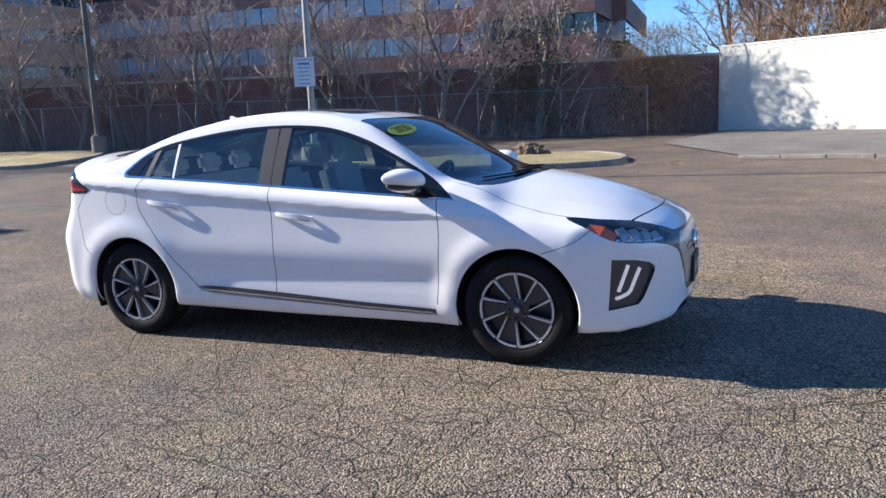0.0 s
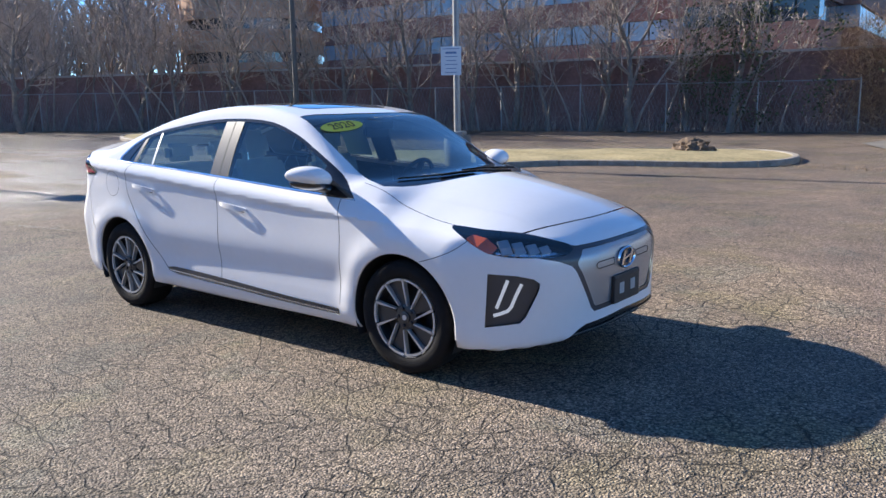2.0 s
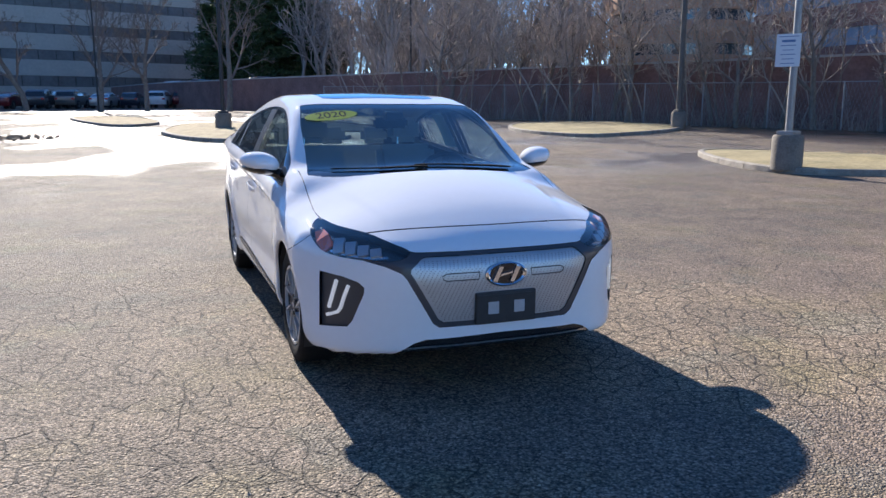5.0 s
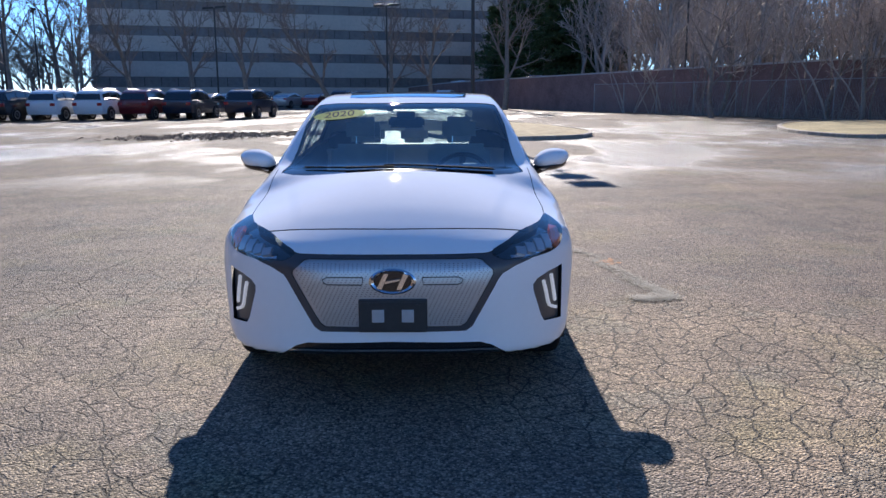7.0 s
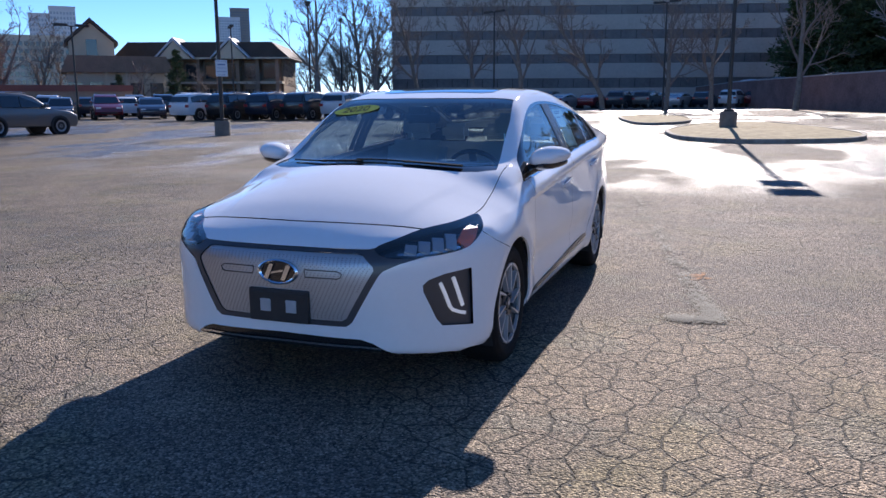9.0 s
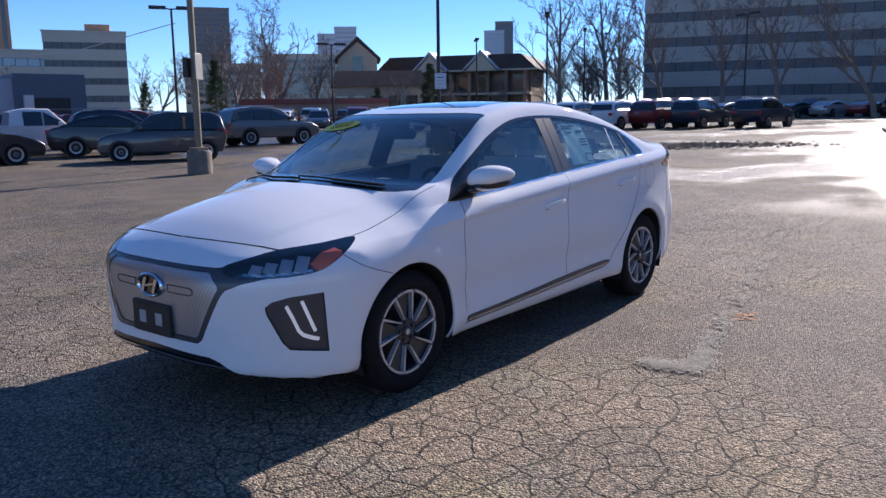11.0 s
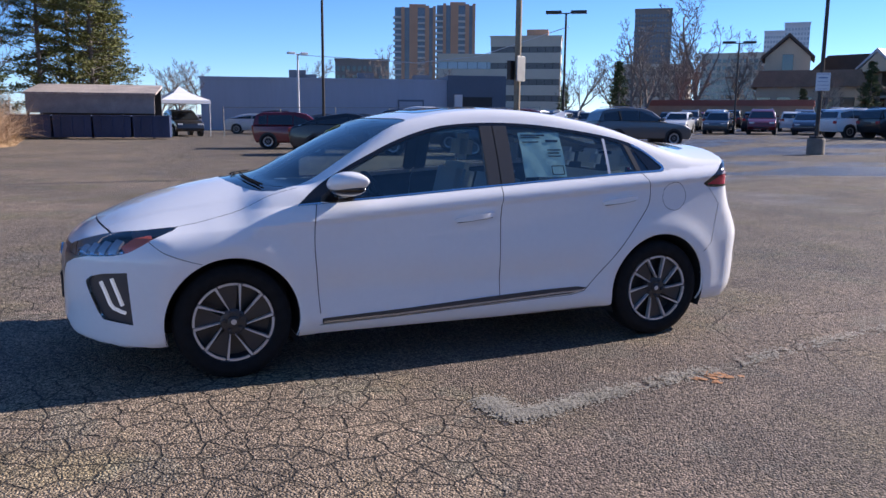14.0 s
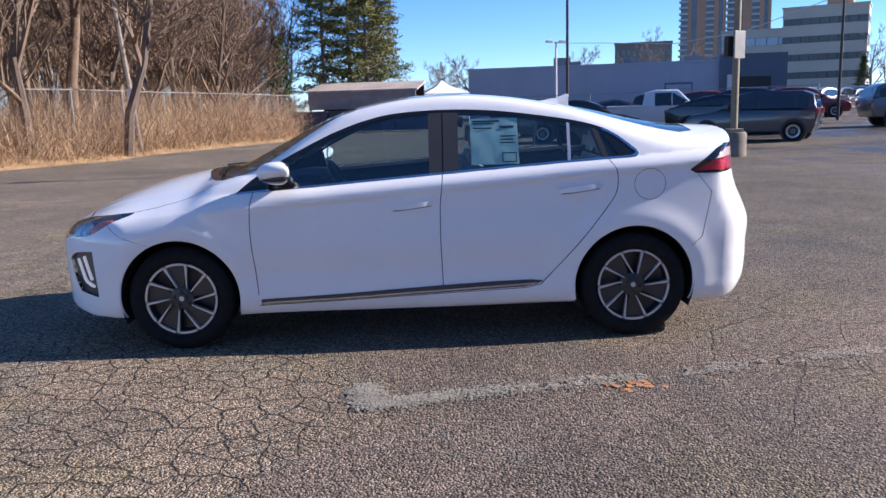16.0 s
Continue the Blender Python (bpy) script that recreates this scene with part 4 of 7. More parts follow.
part("rear_view_mirror", cushion(0.375, -0.12, 1.235, 0.41, 0.12, 1.305, 0, 0.014), BLACK_PLASTIC, car, smooth=True)
part("sensor_pod", box(0.40, -0.06, 1.29, 0.50, 0.06, 1.345, bevel=0.012), BLACK_PLASTIC, car)
part("parcel_shelf", box(-1.90, -0.60, 0.96, -1.32, 0.60, 0.98, bevel=0.004), LINING, car)


# stickers and sheets on the glass
def screen_point(x, y, lift=0.004):
    """A place just above the windshield."""
    z = float(SPINE(x + BOW(x) * y * y) - CROWN(x) * y * y)
    p = np.array([[x, y, z]])
    n = outward(p)[0]
    return Vector(p[0]) + Vector(n) * lift, Vector(n)


c0, n0 = screen_point(0.500, -0.430, 0.001)
along = Vector((0, 1, 0)) - n0 * n0.y
along.normalize()
rise = n0.cross(along)
if rise.z < 0:
    rise = -rise
frame_m = Matrix((along, rise, n0)).transposed().to_4x4()
frame_m.translation = c0
bm = bmesh.new()
bm.faces.new([bm.verts.new(frame_m @ Vector((0.170 * math.cos(a), 0.060 * math.sin(a), 0.0))) for a in np.linspace(0, math.tau, 40, endpoint=False)])
sticker = part("year_sticker", bm, YELLOW, car, "yellow oval sticker reading 2020")
text_part("year", "2020", 0.100, frame_m @ Matrix.Translation((0, 0, 0.003)), INK, sticker)
bm = bmesh.new()
rows = [(i, j) for i in range(9) for j in range(9)]
grid = {}
for i, j in rows:
    x, z = -0.398 - 0.280 * i / 8, 1.056 + 0.266 * j / 8
    p, n = on_flank(x, z, 1)
    grid[i, j] = bm.verts.new(p - n * (0.010 + 0.003 * math.sin(i * 1.7 + j)))
for i in range(8):
    for j in range(8):
        bm.faces.new((grid[i, j], grid[i + 1, j], grid[i + 1, j + 1], grid[i, j + 1]))
sheet = part("window_sheet", bm, PAPER, car, "pale green printed sheet behind the rear door glass", smooth=True)
bars = [(0.05, 0.62, 0.93, 0.012), (0.05, 0.50, 0.88, 0.008), (0.62, 0.92, 0.80, 0.016), (0.62, 0.95, 0.60, 0.008), (0.62, 0.90, 0.53, 0.008), (0.62, 0.93, 0.46, 0.008), (0.06, 0.45, 0.78, 0.008), (0.66, 0.94, 0.24, 0.006), (0.66, 0.94, 0.05, 0.006)]
for a0, a1, h, w in bars:
    pts = []
    for a in (a0, (a0 + a1) / 2, a1):
        p, n = on_flank(-0.398 - 0.280 * a, 1.056 + 0.266 * h, 1)
        pts.append((p - n * 0.0068, n))
    part("print_bar", ribbon(pts, w, 0.0, 0.0003), INK if w < 0.01 else DARK_TRIM, sheet)
for a in (0.66, 0.94):
    pts = [(lambda q: (q[0] - q[1] * 0.0068, q[1]))(on_flank(-0.398 - 0.280 * a, 1.056 + 0.266 * h, 1)) for h in (0.05, 0.15, 0.24)]
    part("print_bar", ribbon(pts, 0.006, 0.0, 0.0003), INK, sheet)
dx = screen_point(1.01, 0.40, -0.02)[0]
part("windshield_tag", box(dx.x - 0.03, dx.y - 0.04, dx.z - 0.002, dx.x + 0.03, dx.y + 0.04, dx.z, bevel=0.0), WHITE_SHEET, car)

# rain drops standing on the hood, too small to pick apart
rd = random.Random(17)
bm = bmesh.new()
for _ in range(260):
    x, y = rd.uniform(1.42, 1.93), rd.gauss(0.05, 0.26)
    if abs(y) > 0.55:
        continue
    z = float(SPINE(x + BOW(x) * y * y) - CROWN(x) * y * y)
    r = rd.choice((0.0016, 0.002, 0.0026, 0.0034))
    rim = [bm.verts.new((x + math.cos(a) * r, y + math.sin(a) * r, z)) for a in np.linspace(0, math.tau, 7)[:-1]]
    tip = bm.verts.new((x, y, z + r * 0.8))
    for i in range(6):
        bm.faces.new((rim[i], rim[(i + 1) % 6], tip))
drops = part("raindrop_sprinkle", bm, material("water_drop", (0.62, 0.63, 0.66), 0.05, coat=1.0, spec=0.8), car, smooth=True)
drops["kind"] = "stuff"


# ---- the lot ----
def gz(x, y):
    """Height of the lot: level round the car, rising gently away from it."""
    a, b = -x - 6, y - 7
    return 0.012 * min(0.5 * (a + math.sqrt(a * a + 9)), 75) + 0.010 * min(0.5 * (b + math.sqrt(b * b + 9)), 60) - 0.0075


def asphalt():
    m = bpy.data.materials.new("cracked_asphalt")
    m.use_nodes = True
    n, l = m.node_tree.nodes, m.node_tree.links
    b = n["Principled BSDF"]
    pos = n.new("ShaderNodeNewGeometry").outputs["Position"]

    def noise_tex(scale, detail=4.0, rough=0.55):
        t = n.new("ShaderNodeTexNoise")
        t.inputs["Scale"].default_value, t.inputs["Detail"].default_value, t.inputs["Roughness"].default_value = scale, detail, rough
        l.new(pos, t.inputs["Vector"])
        return t

    def ramp_node(src, p0, p1, c0=(0, 0, 0), c1=(1, 1, 1)):
        r = n.new("ShaderNodeValToRGB")
        r.color_ramp.elements[0].position, r.color_ramp.elements[1].position = p0, p1
        r.color_ramp.elements[0].color, r.color_ramp.elements[1].color = (*c0, 1), (*c1, 1)
        l.new(src, r.inputs[0])
        return r.outputs[0]

    def mix(kind, fac, a, c):
        x = n.new("ShaderNodeMix")
        x.data_type, x.blend_type = "RGBA", kind
        for sock, v in ((x.inputs[0], fac), (x.inputs[6], a), (x.inputs[7], c)):
            if hasattr(v, "links"):
                l.new(v, sock)
            elif hasattr(v, "__len__"):
                sock.default_value = (*v, 1)
            else:
                sock.default_value = v
        return x.outputs[2]

    def maths(op, a, c):
        x = n.new("ShaderNodeMath")
        x.operation = op
        for sock, v in ((x.inputs[0], a), (x.inputs[1], c)):
            if hasattr(v, "links"):
                l.new(v, sock)
            else:
                sock.default_value = v
        return x.outputs[0]

    # aggregate: pale and dark stones in a grey binder
    stones = n.new("ShaderNodeTexVoronoi")
    stones.inputs["Scale"].default_value = 95
    l.new(pos, stones.inputs["Vector"])
    grit = ramp_node(stones.outputs["Color"], 0.15, 0.95, (0.099, 0.083, 0.070), (0.590, 0.49, 0.408))
    pits = ramp_node(stones.outputs["Distance"], 0.0, 0.85, (1, 1, 1), (0.30, 0.30, 0.30))
    grit = mix("MULTIPLY", 0.9, grit, pits)
    mid = ramp_node(noise_tex(38, 4).outputs["Fac"], 0.32, 0.66, (0.60, 0.59, 0.58), (1.26, 1.25, 1.22))
    grit = mix("MULTIPLY", 1.0, grit, mid)
    # stones that have come out leave small dark holes
    holes = n.new("ShaderNodeTexVoronoi")
    holes.inputs["Scale"].default_value = 42
    l.new(pos, holes.inputs["Vector"])
    lost = maths("MULTIPLY", ramp_node(holes.outputs["Color"], 0.66, 0.74), ramp_node(holes.outputs["Distance"], 0.28, 0.48, (1, 1, 1), (0, 0, 0)))
    grit = mix("MIX", maths("MULTIPLY", lost, 0.70), grit, (0.055, 0.048, 0.042))
    # tone drifts over metres: bleached, brownish and dark areas
    drift = ramp_node(noise_tex(0.32, 5, 0.6).outputs["Fac"], 0.32, 0.68, (0.72, 0.73, 0.74), (1.22, 1.17, 1.08))
    col = mix("MULTIPLY", 1.0, grit, drift)
    fleck = ramp_node(noise_tex(1.7, 5, 0.65).outputs["Fac"], 0.35, 0.65, (0.80, 0.80, 0.80), (1.14, 1.13, 1.10))
    col = mix("MULTIPLY", 1.0, col, fleck)
    # the older surface under the car's nose is bleached paler than the strip behind it
    across = n.new("ShaderNodeSeparateXYZ")
    l.new(pos, across.inputs[0])
    wander = maths("MULTIPLY_ADD", noise_tex(0.7, 4).outputs["Fac"], 3.0)
    wander.node.inputs[2].default_value = -1.5
    age = n.new("ShaderNodeMapRange")
    age.inputs["From Min"].default_value, age.inputs["From Max"].default_value = -1.2, 2.2
    age.inputs["To Min"].default_value, age.inputs["To Max"].default_value = 0.82, 1.12
    l.new(maths("ADD", across.outputs["X"], wander), age.inputs["Value"])
    tone = n.new("ShaderNodeCombineXYZ")
    for k in range(3):
        l.new(age.outputs[0], tone.inputs[k])
    col = mix("MULTIPLY", 1.0, col, tone.outputs[0])
    # faint moss and rust-pink staining
    col = mix("MULTIPLY", 1.0, col, ramp_node(noise_tex(0.9, 5, 0.6).outputs["Fac"], 0.50, 0.68, (1, 1, 1), (0.96, 1.0, 0.80)))
    col = mix("MULTIPLY", 1.0, col, ramp_node(noise_tex(1.3, 4, 0.6).outputs["Fac"], 0.42, 0.30, (1, 1, 1), (1.04, 0.97, 0.95)))

    # cracks: a mesh of small plates where the surface has failed, and longer ones elsewhere
    bend = noise_tex(2.2, 4)
    warp = n.new("ShaderNodeVectorMath")
    warp.operation = "MULTIPLY_ADD"
    warp.inputs[1].default_value = (0.11, 0.11, 0.0)
    l.new(bend.outputs["Color"], warp.inputs[0])
    ragged = n.new("ShaderNodeVectorMath")
    ragged.operation = "MULTIPLY_ADD"
    ragged.inputs[1].default_value = (0.045, 0.045, 0.0)
    l.new(noise_tex(14, 3).outputs["Color"], ragged.inputs[0])
    l.new(pos, ragged.inputs[2])
    l.new(ragged.outputs[0], warp.inputs[2])
    lines = []
    for scale, wide, lo, hi, where in ((6.0, 0.052, 0.54, 0.68, 0.45), (1.2, 0.007, 0.46, 0.56, 0.21)):
        v = n.new("ShaderNodeTexVoronoi")
        v.feature = "DISTANCE_TO_EDGE"
        v.voronoi_dimensions = "2D"
        v.inputs["Scale"].default_value = scale
        l.new(warp.outputs[0], v.inputs["Vector"])
        edge = maths("SUBTRACT", v.outputs["Distance"], maths("MULTIPLY", noise_tex(28, 3).outputs["Fac"], wide * 0.7))
        line = ramp_node(edge, 0.0, wide * 0.45, (1, 1, 1), (0, 0, 0))
        area = ramp_node(noise_tex(where, 3).outputs["Fac"], lo, hi)
        if scale > 3:
            # broken plates keep only some of their joints outside the worst stretch
            gone = ramp_node(noise_tex(3.1, 3).outputs["Fac"], 0.40, 0.56)
            area = maths("MULTIPLY", area, gone)
            for cx, cy, reach, worst in ((1.75, 1.8, 1.65, True), (1.6, -2.6, 2.9, False)):
                dist = n.new("ShaderNodeVectorMath")
                dist.operation = "DISTANCE"
                dist.inputs[1].default_value = (cx, cy, 0)
                l.new(warp.outputs[0], dist.inputs[0])
                rim = maths("MULTIPLY_ADD", noise_tex(1.1, 4).outputs["Fac"], 1.6)
                rim.node.inputs[2].default_value = -0.8
                spread_to = maths("DIVIDE", maths("ADD", dist.outputs["Value"], rim), reach)
                within = ramp_node(spread_to, 0.75, 1.05, (1, 1, 1), (0, 0, 0))
                area = maths("MAXIMUM", area, within if worst else maths("MULTIPLY", within, gone))
                if worst:
                    bleached = within
        lines.append(maths("MULTIPLY", line, area))
    crack = maths("MAXIMUM", lines[0], lines[1])
    # the broken patch has bleached paler; a ramp along y tints the ground greyer towards -y
    col = mix("MULTIPLY", bleached, col, (1.30, 1.31, 1.20))
    greyer = n.new("ShaderNodeMapRange")
    greyer.inputs["From Min"].default_value, greyer.inputs["From Max"].default_value = 1.5, -1.5
    l.new(across.outputs["Y"], greyer.inputs["Value"])
    col = mix("MULTIPLY", greyer.outputs[0], col, (0.93, 0.99, 1.0))
    col = mix("MIX", maths("MULTIPLY", crack, 0.82), col, (0.030, 0.026, 0.021))

    # damp patches out in the open lot
    sep = n.new("ShaderNodeSeparateXYZ")
    l.new(pos, sep.inputs[0])
    away = n.new("ShaderNodeMapRange")
    away.inputs["From Min"].default_value, away.inputs["From Max"].default_value = -6.5, -10.0
    l.new(sep.outputs["X"], away.inputs["Value"])
    stretch = n.new("ShaderNodeMapping")
    stretch.inputs["Scale"].default_value = (0.16, 0.30, 1)
    l.new(pos, stretch.inputs[0])
    wn2 = n.new("ShaderNodeTexNoise")
    wn2.inputs["Scale"].default_value, wn2.inputs["Detail"].default_value = 1.0, 6
    l.new(stretch.outputs[0], wn2.inputs["Vector"])
    damp = maths("MULTIPLY", ramp_node(wn2.outputs["Fac"], 0.46, 0.56), away.outputs[0])
    col = mix("MIX", maths("MULTIPLY", damp, 0.5), col, mix("MULTIPLY", 1.0, col, (0.45, 0.45, 0.46)))
    l.new(col, b.inputs["Base Color"])
    rough = n.new("ShaderNodeMapRange")
    rough.inputs["To Min"].default_value, rough.inputs["To Max"].default_value = 0.82, 0.30
    l.new(damp, rough.inputs["Value"])
    l.new(rough.outputs[0], b.inputs["Roughness"])
    b.inputs["Specular IOR Level"].default_value = 0.4

    height = maths("SUBTRACT", maths("MULTIPLY", stones.outputs["Distance"], -0.010), maths("MULTIPLY", crack, 0.022))
    bp = n.new("ShaderNodeBump")
    bp.inputs["Strength"].default_value, bp.inputs["Distance"].default_value = 0.9, 1.2
    l.new(height, bp.inputs["Height"])
    l.new(bp.outputs[0], b.inputs["Normal"])
    return m


ASPHALT = asphalt()
bm = bmesh.new()
radii = [0.0] + [4 * 1.16**i for i in range(41)]
rings = []
for r in radii:
    rings.append([bm.verts.new((r * math.cos(a), r * math.sin(a), gz(r * math.cos(a), r * math.sin(a)))) for a in np.linspace(0, math.tau, 96, endpoint=False)] if r else [bm.verts.new((0, 0, 0))])
for k in range(96):
    bm.faces.new((rings[0][0], rings[1][k], rings[1][(k + 1) % 96]))
for p, q in zip(rings[1:], rings[2:]):
    for k in range(96):
        bm.faces.new((p[k], q[k], q[(k + 1) % 96], p[(k + 1) % 96]))
ground = part("ground", bm, ASPHALT, None, smooth=True)
tagged(ground, "worn cracked asphalt of an open parking lot", "ground", kind="structure")

CONCRETE = material("weathered_concrete", (0.20, 0.175, 0.145), 0.85, vary=0.3, scale=3, bump=0.4, bump_scale=40)
KERB = material("kerb_concrete", (0.30, 0.265, 0.22), 0.85, vary=0.35, scale=4, bump=0.4, bump_scale=50)
DRY_GRASS = material("dry_grass", (0.35, 0.275, 0.145), 0.95, vary=0.4, scale=2.5, second=(0.42, 0.34, 0.20), bump=0.6, bump_scale=30)
LITTER = material("leaf_litter", (0.34, 0.19, 0.09), 0.95, vary=0.45, scale=2, second=(0.52, 0.34, 0.17), bump=0.7, bump_scale=25)
BLADE = material("dry_blades", (0.40, 0.28, 0.155), 0.9, vary=0.4, scale=4, island=True, rand=0.4)
GREENISH = material("winter_turf", (0.31, 0.265, 0.125), 0.95, vary=0.4, scale=1.2, second=(0.40, 0.32, 0.17), bump=0.6, bump_scale=30)
FADED = material("faded_paint", (0.315, 0.29, 0.24), 0.85, vary=0.30, scale=6, bump=0.3, bump_scale=80)
DIRT = material("dark_soil", (0.15, 0.105, 0.07), 0.95, vary=0.5, scale=5, bump=0.6, bump_scale=20)
METAL_GREY = material("galvanised_post", (0.32, 0.32, 0.31), 0.5, metal=0.5, vary=0.15, scale=6)
POLE_DARK = material("bronze_pole", (0.035, 0.032, 0.030), 0.5, vary=0.2, scale=3)
POLE_BROWN = material("brown_grey_pole", (0.12, 0.105, 0.09), 0.6, vary=0.25, scale=3)
POLE_TAN = material("weathered_tan_pole", (0.27, 0.22, 0.15), 0.6, vary=0.25, scale=2)


def island(name, outline, top_material, label, rise=0.15, mound=0.10):
    """A kerbed island: a raised kerb of separate stones and a mounded middle."""
    line = smooth_line(outline, 6, True)
    e = thing(name, label=label, category="traffic island")
    c = line.mean(0)
    n = len(line)
    bm = bmesh.new()
    inner = [(c + (p - c) * (1 - 0.16 / max(np.linalg.norm(p - c), 0.4))) for p in line]
    rim = [bm.verts.new((p[0], p[1], gz(*p) + rise - 0.02)) for p in inner]
    for f, up_by in ((0.8, 0.4), (0.5, 0.8), (0.2, 1.0)):
        nxt = [bm.verts.new((c[0] + (p[0] - c[0]) * f, c[1] + (p[1] - c[1]) * f, gz(*c) * (1 - f) + gz(*p) * f + rise + mound * up_by + random.uniform(-0.02, 0.02))) for p in inner]
        for i in range(n):
            bm.faces.new((rim[i], rim[(i + 1) % n], nxt[(i + 1) % n], nxt[i]))
        rim = nxt
    bm.faces.new(rim)
    part("turf", bm, top_material, e, smooth=True)
    for i in range(0, n, 3):
        ids = [j % n for j in range(i, i + 4)] if i + 3 <= n else [j % n for j in range(i, n + 1)]
        bm = bmesh.new()
        rows = []
        for j in ids:
            p, q = line[j], inner[j]
            z = gz(*p)
            tan = (line[(j + 1) % n] - line[j - 1])
            tan = tan / np.linalg.norm(tan) * (0.012 if j == ids[0] else (-0.012 if j == ids[-1] else 0))
            p, q = p + tan, q + tan
            rows.append([bm.verts.new(v) for v in ((p[0], p[1], z - 0.05), (p[0] * 0.98 + q[0] * 0.02, p[1] * 0.98 + q[1] * 0.02, z + rise - 0.02), (p[0] * 0.8 + q[0] * 0.2, p[1] * 0.8 + q[1] * 0.2, z + rise), (q[0], q[1], z + rise), (q[0], q[1], z - 0.05))])
        for r0, r1 in zip(rows, rows[1:]):
            for k in range(4):
                bm.faces.new((r0[k], r1[k], r1[k + 1], r0[k + 1]))
        bm.faces.new(rows[0])
        bm.faces.new(rows[-1][::-1])
        part("kerb_stone", bm, KERB, e)
    return e


island("traffic_island", [(-11.3, 12.0), (-9.0, 10.7), (-6.6, 10.3), (-5.0, 12.0), (-3.4, 12.6), (-1.6, 12.9), (-0.6, 14.0), (-0.8, 15.8), (-2.2, 17.2), (-5.0, 16.8), (-9.0, 14.6), (-11.2, 13.2)], GREENISH,
       "kerbed island with worn yellow-green turf beside the lane", 0.13, 0.05)
island("traffic_island", [(-19.6, 2.2), (-20.6, 0.6), (-23.0, -0.3), (-27.0, -0.6), (-33.5, 0.8), (-33.5, 3.2), (-28.5, 5.0), (-24.2, 5.8), (-20.8, 5.0)], DRY_GRASS,
       "kerbed island with tan dry grass and a lamp post", 0.14, 0.14)
island("traffic_island", [(-19.6, 13.2), (-19.4, 15.0), (-21.5, 19.0), (-25.0, 21.5), (-30.0, 19.5), (-29.0, 15.5), (-24.0, 13.0)], GREENISH, "kerbed island with bare turf before the brick wall", 0.13, 0.08)
island("traffic_island", [(-33.0, -2.4), (-36.0, -0.4), (-44.0, -1.2), (-47.0, -3.6), (-43.0, -4.8)], DRY_GRASS, "far kerbed island with tan dry grass", 0.13, 0.05)

PAVING = material("pale_driveway", (0.17, 0.155, 0.135), 0.9, vary=0.35, scale=0.8, second=(0.22, 0.20, 0.175), bump=0.3, bump_scale=40)
bm = bmesh.new()
bm.faces.new([bm.verts.new((x, y, gz(x, y) + 0.03)) for x, y in ((2.2, 15.4), (5.5, 14.3), (10.5, 13.0), (16, 22), (14.8, 23.0), (8, 26.3), (1.2, 30.3), (-0.6, 22.0))])
tagged(part("driveway", bm, PAVING, None), "paler paved drive before the white block wall", "pavement", kind="structure")
k0 = thing("kerb_run", label="low worn kerb along the drive", category="kerb", kind="structure")
for i in range(9):
    a, b = np.array([2.0, 15.35]) + (np.array([10.5, 12.95]) - np.array([2.0, 15.35])) * i / 9, np.array([2.0, 15.35]) + (np.array([10.5, 12.95]) - np.array([2.0, 15.35])) * (i + 0.97) / 9
    d = (b - a) / np.linalg.norm(b - a)
    bm = box(0, -0.08, -0.05, float(np.linalg.norm(b - a)), 0.08, 0.06 + 0.02 * (i % 3), bevel=0.015, m=pose(a[0], a[1], gz(*a), 0, 0, math.degrees(math.atan2(d[1], d[0]))))
    part("kerb_stone", bm, KERB, k0)

# root pile on the near island
stump = thing("root_pile", -3.3, 15.8, gz(-3.3, 15.8) + 0.10, label="dark heap of old roots and soil on the island", category="root pile")
bm = bmesh.new()
bmesh.ops.create_icosphere(bm, subdivisions=4, radius=1)
for v in bm.verts:
    k = 1 + 0.30 * noise.noise(v.co * 2.6) + 0.22 * noise.noise(v.co * 7.0)
    v.co = Vector((v.co.x * 0.52 * k, v.co.y * 0.40 * k, max(-0.05, v.co.z * 0.34 * k)))
part("root_mass", bm, DIRT, stump)

# faded stripe on the asphalt, worn away in places
bm = bmesh.new()
stripe_line = smooth_line([(0.20, 1.66), (0.15, 1.87), (-0.10, 1.83), (-0.55, 1.73), (-1.25, 1.60), (-2.1, 1.42), (-3.2, 1.22), (-4.6, 0.95), (-6.5, 0.6)], 30)
rs = random.Random(4)
for i in range(13000):
    k = rs.random() ** 1.45 * (len(stripe_line) - 2)
    p = stripe_line[int(k)] + (stripe_line[int(k) + 1] - stripe_line[int(k)]) * (k % 1) + np.array([rs.gauss(0, 0.040), rs.gauss(0, 0.040)])
    if noise.noise((p[0] * 2.3, p[1] * 2.3, 7)) + 0.5 * noise.noise((p[0] * 14, p[1] * 14, 3)) < -0.46 + 0.38 * k / len(stripe_line):
        continue
    sz = rs.uniform(0.003, 0.008)
    a0 = rs.uniform(0, 6.3)
    bm.faces.new([bm.verts.new((p[0] + math.cos(a0 + j * 1.047) * sz * rs.uniform(0.5, 1.2), p[1] + math.sin(a0 + j * 1.047) * sz * rs.uniform(0.5, 1.2), gz(*p) + 0.004 + 1e-6 * i)) for j in range(6)])
tagged(part("faded_stripe", bm, FADED, None), "worn pale stripe of old paint on the asphalt", "ground marking", kind="structure")
bm = bmesh.new()
for k in range(26):
    a = random.uniform(0, math.tau)
    c = Vector((-1.12 + random.gauss(0, 0.10), 1.72 + random.gauss(0, 0.05), 0.004))
    bm.faces.new([bm.verts.new(c + Vector((math.cos(a + i * math.tau / 6) * random.uniform(0.01, 0.03), math.sin(a + i * math.tau / 6) * random.uniform(0.01, 0.03), 0.0002 * k))) for i in range(6)])
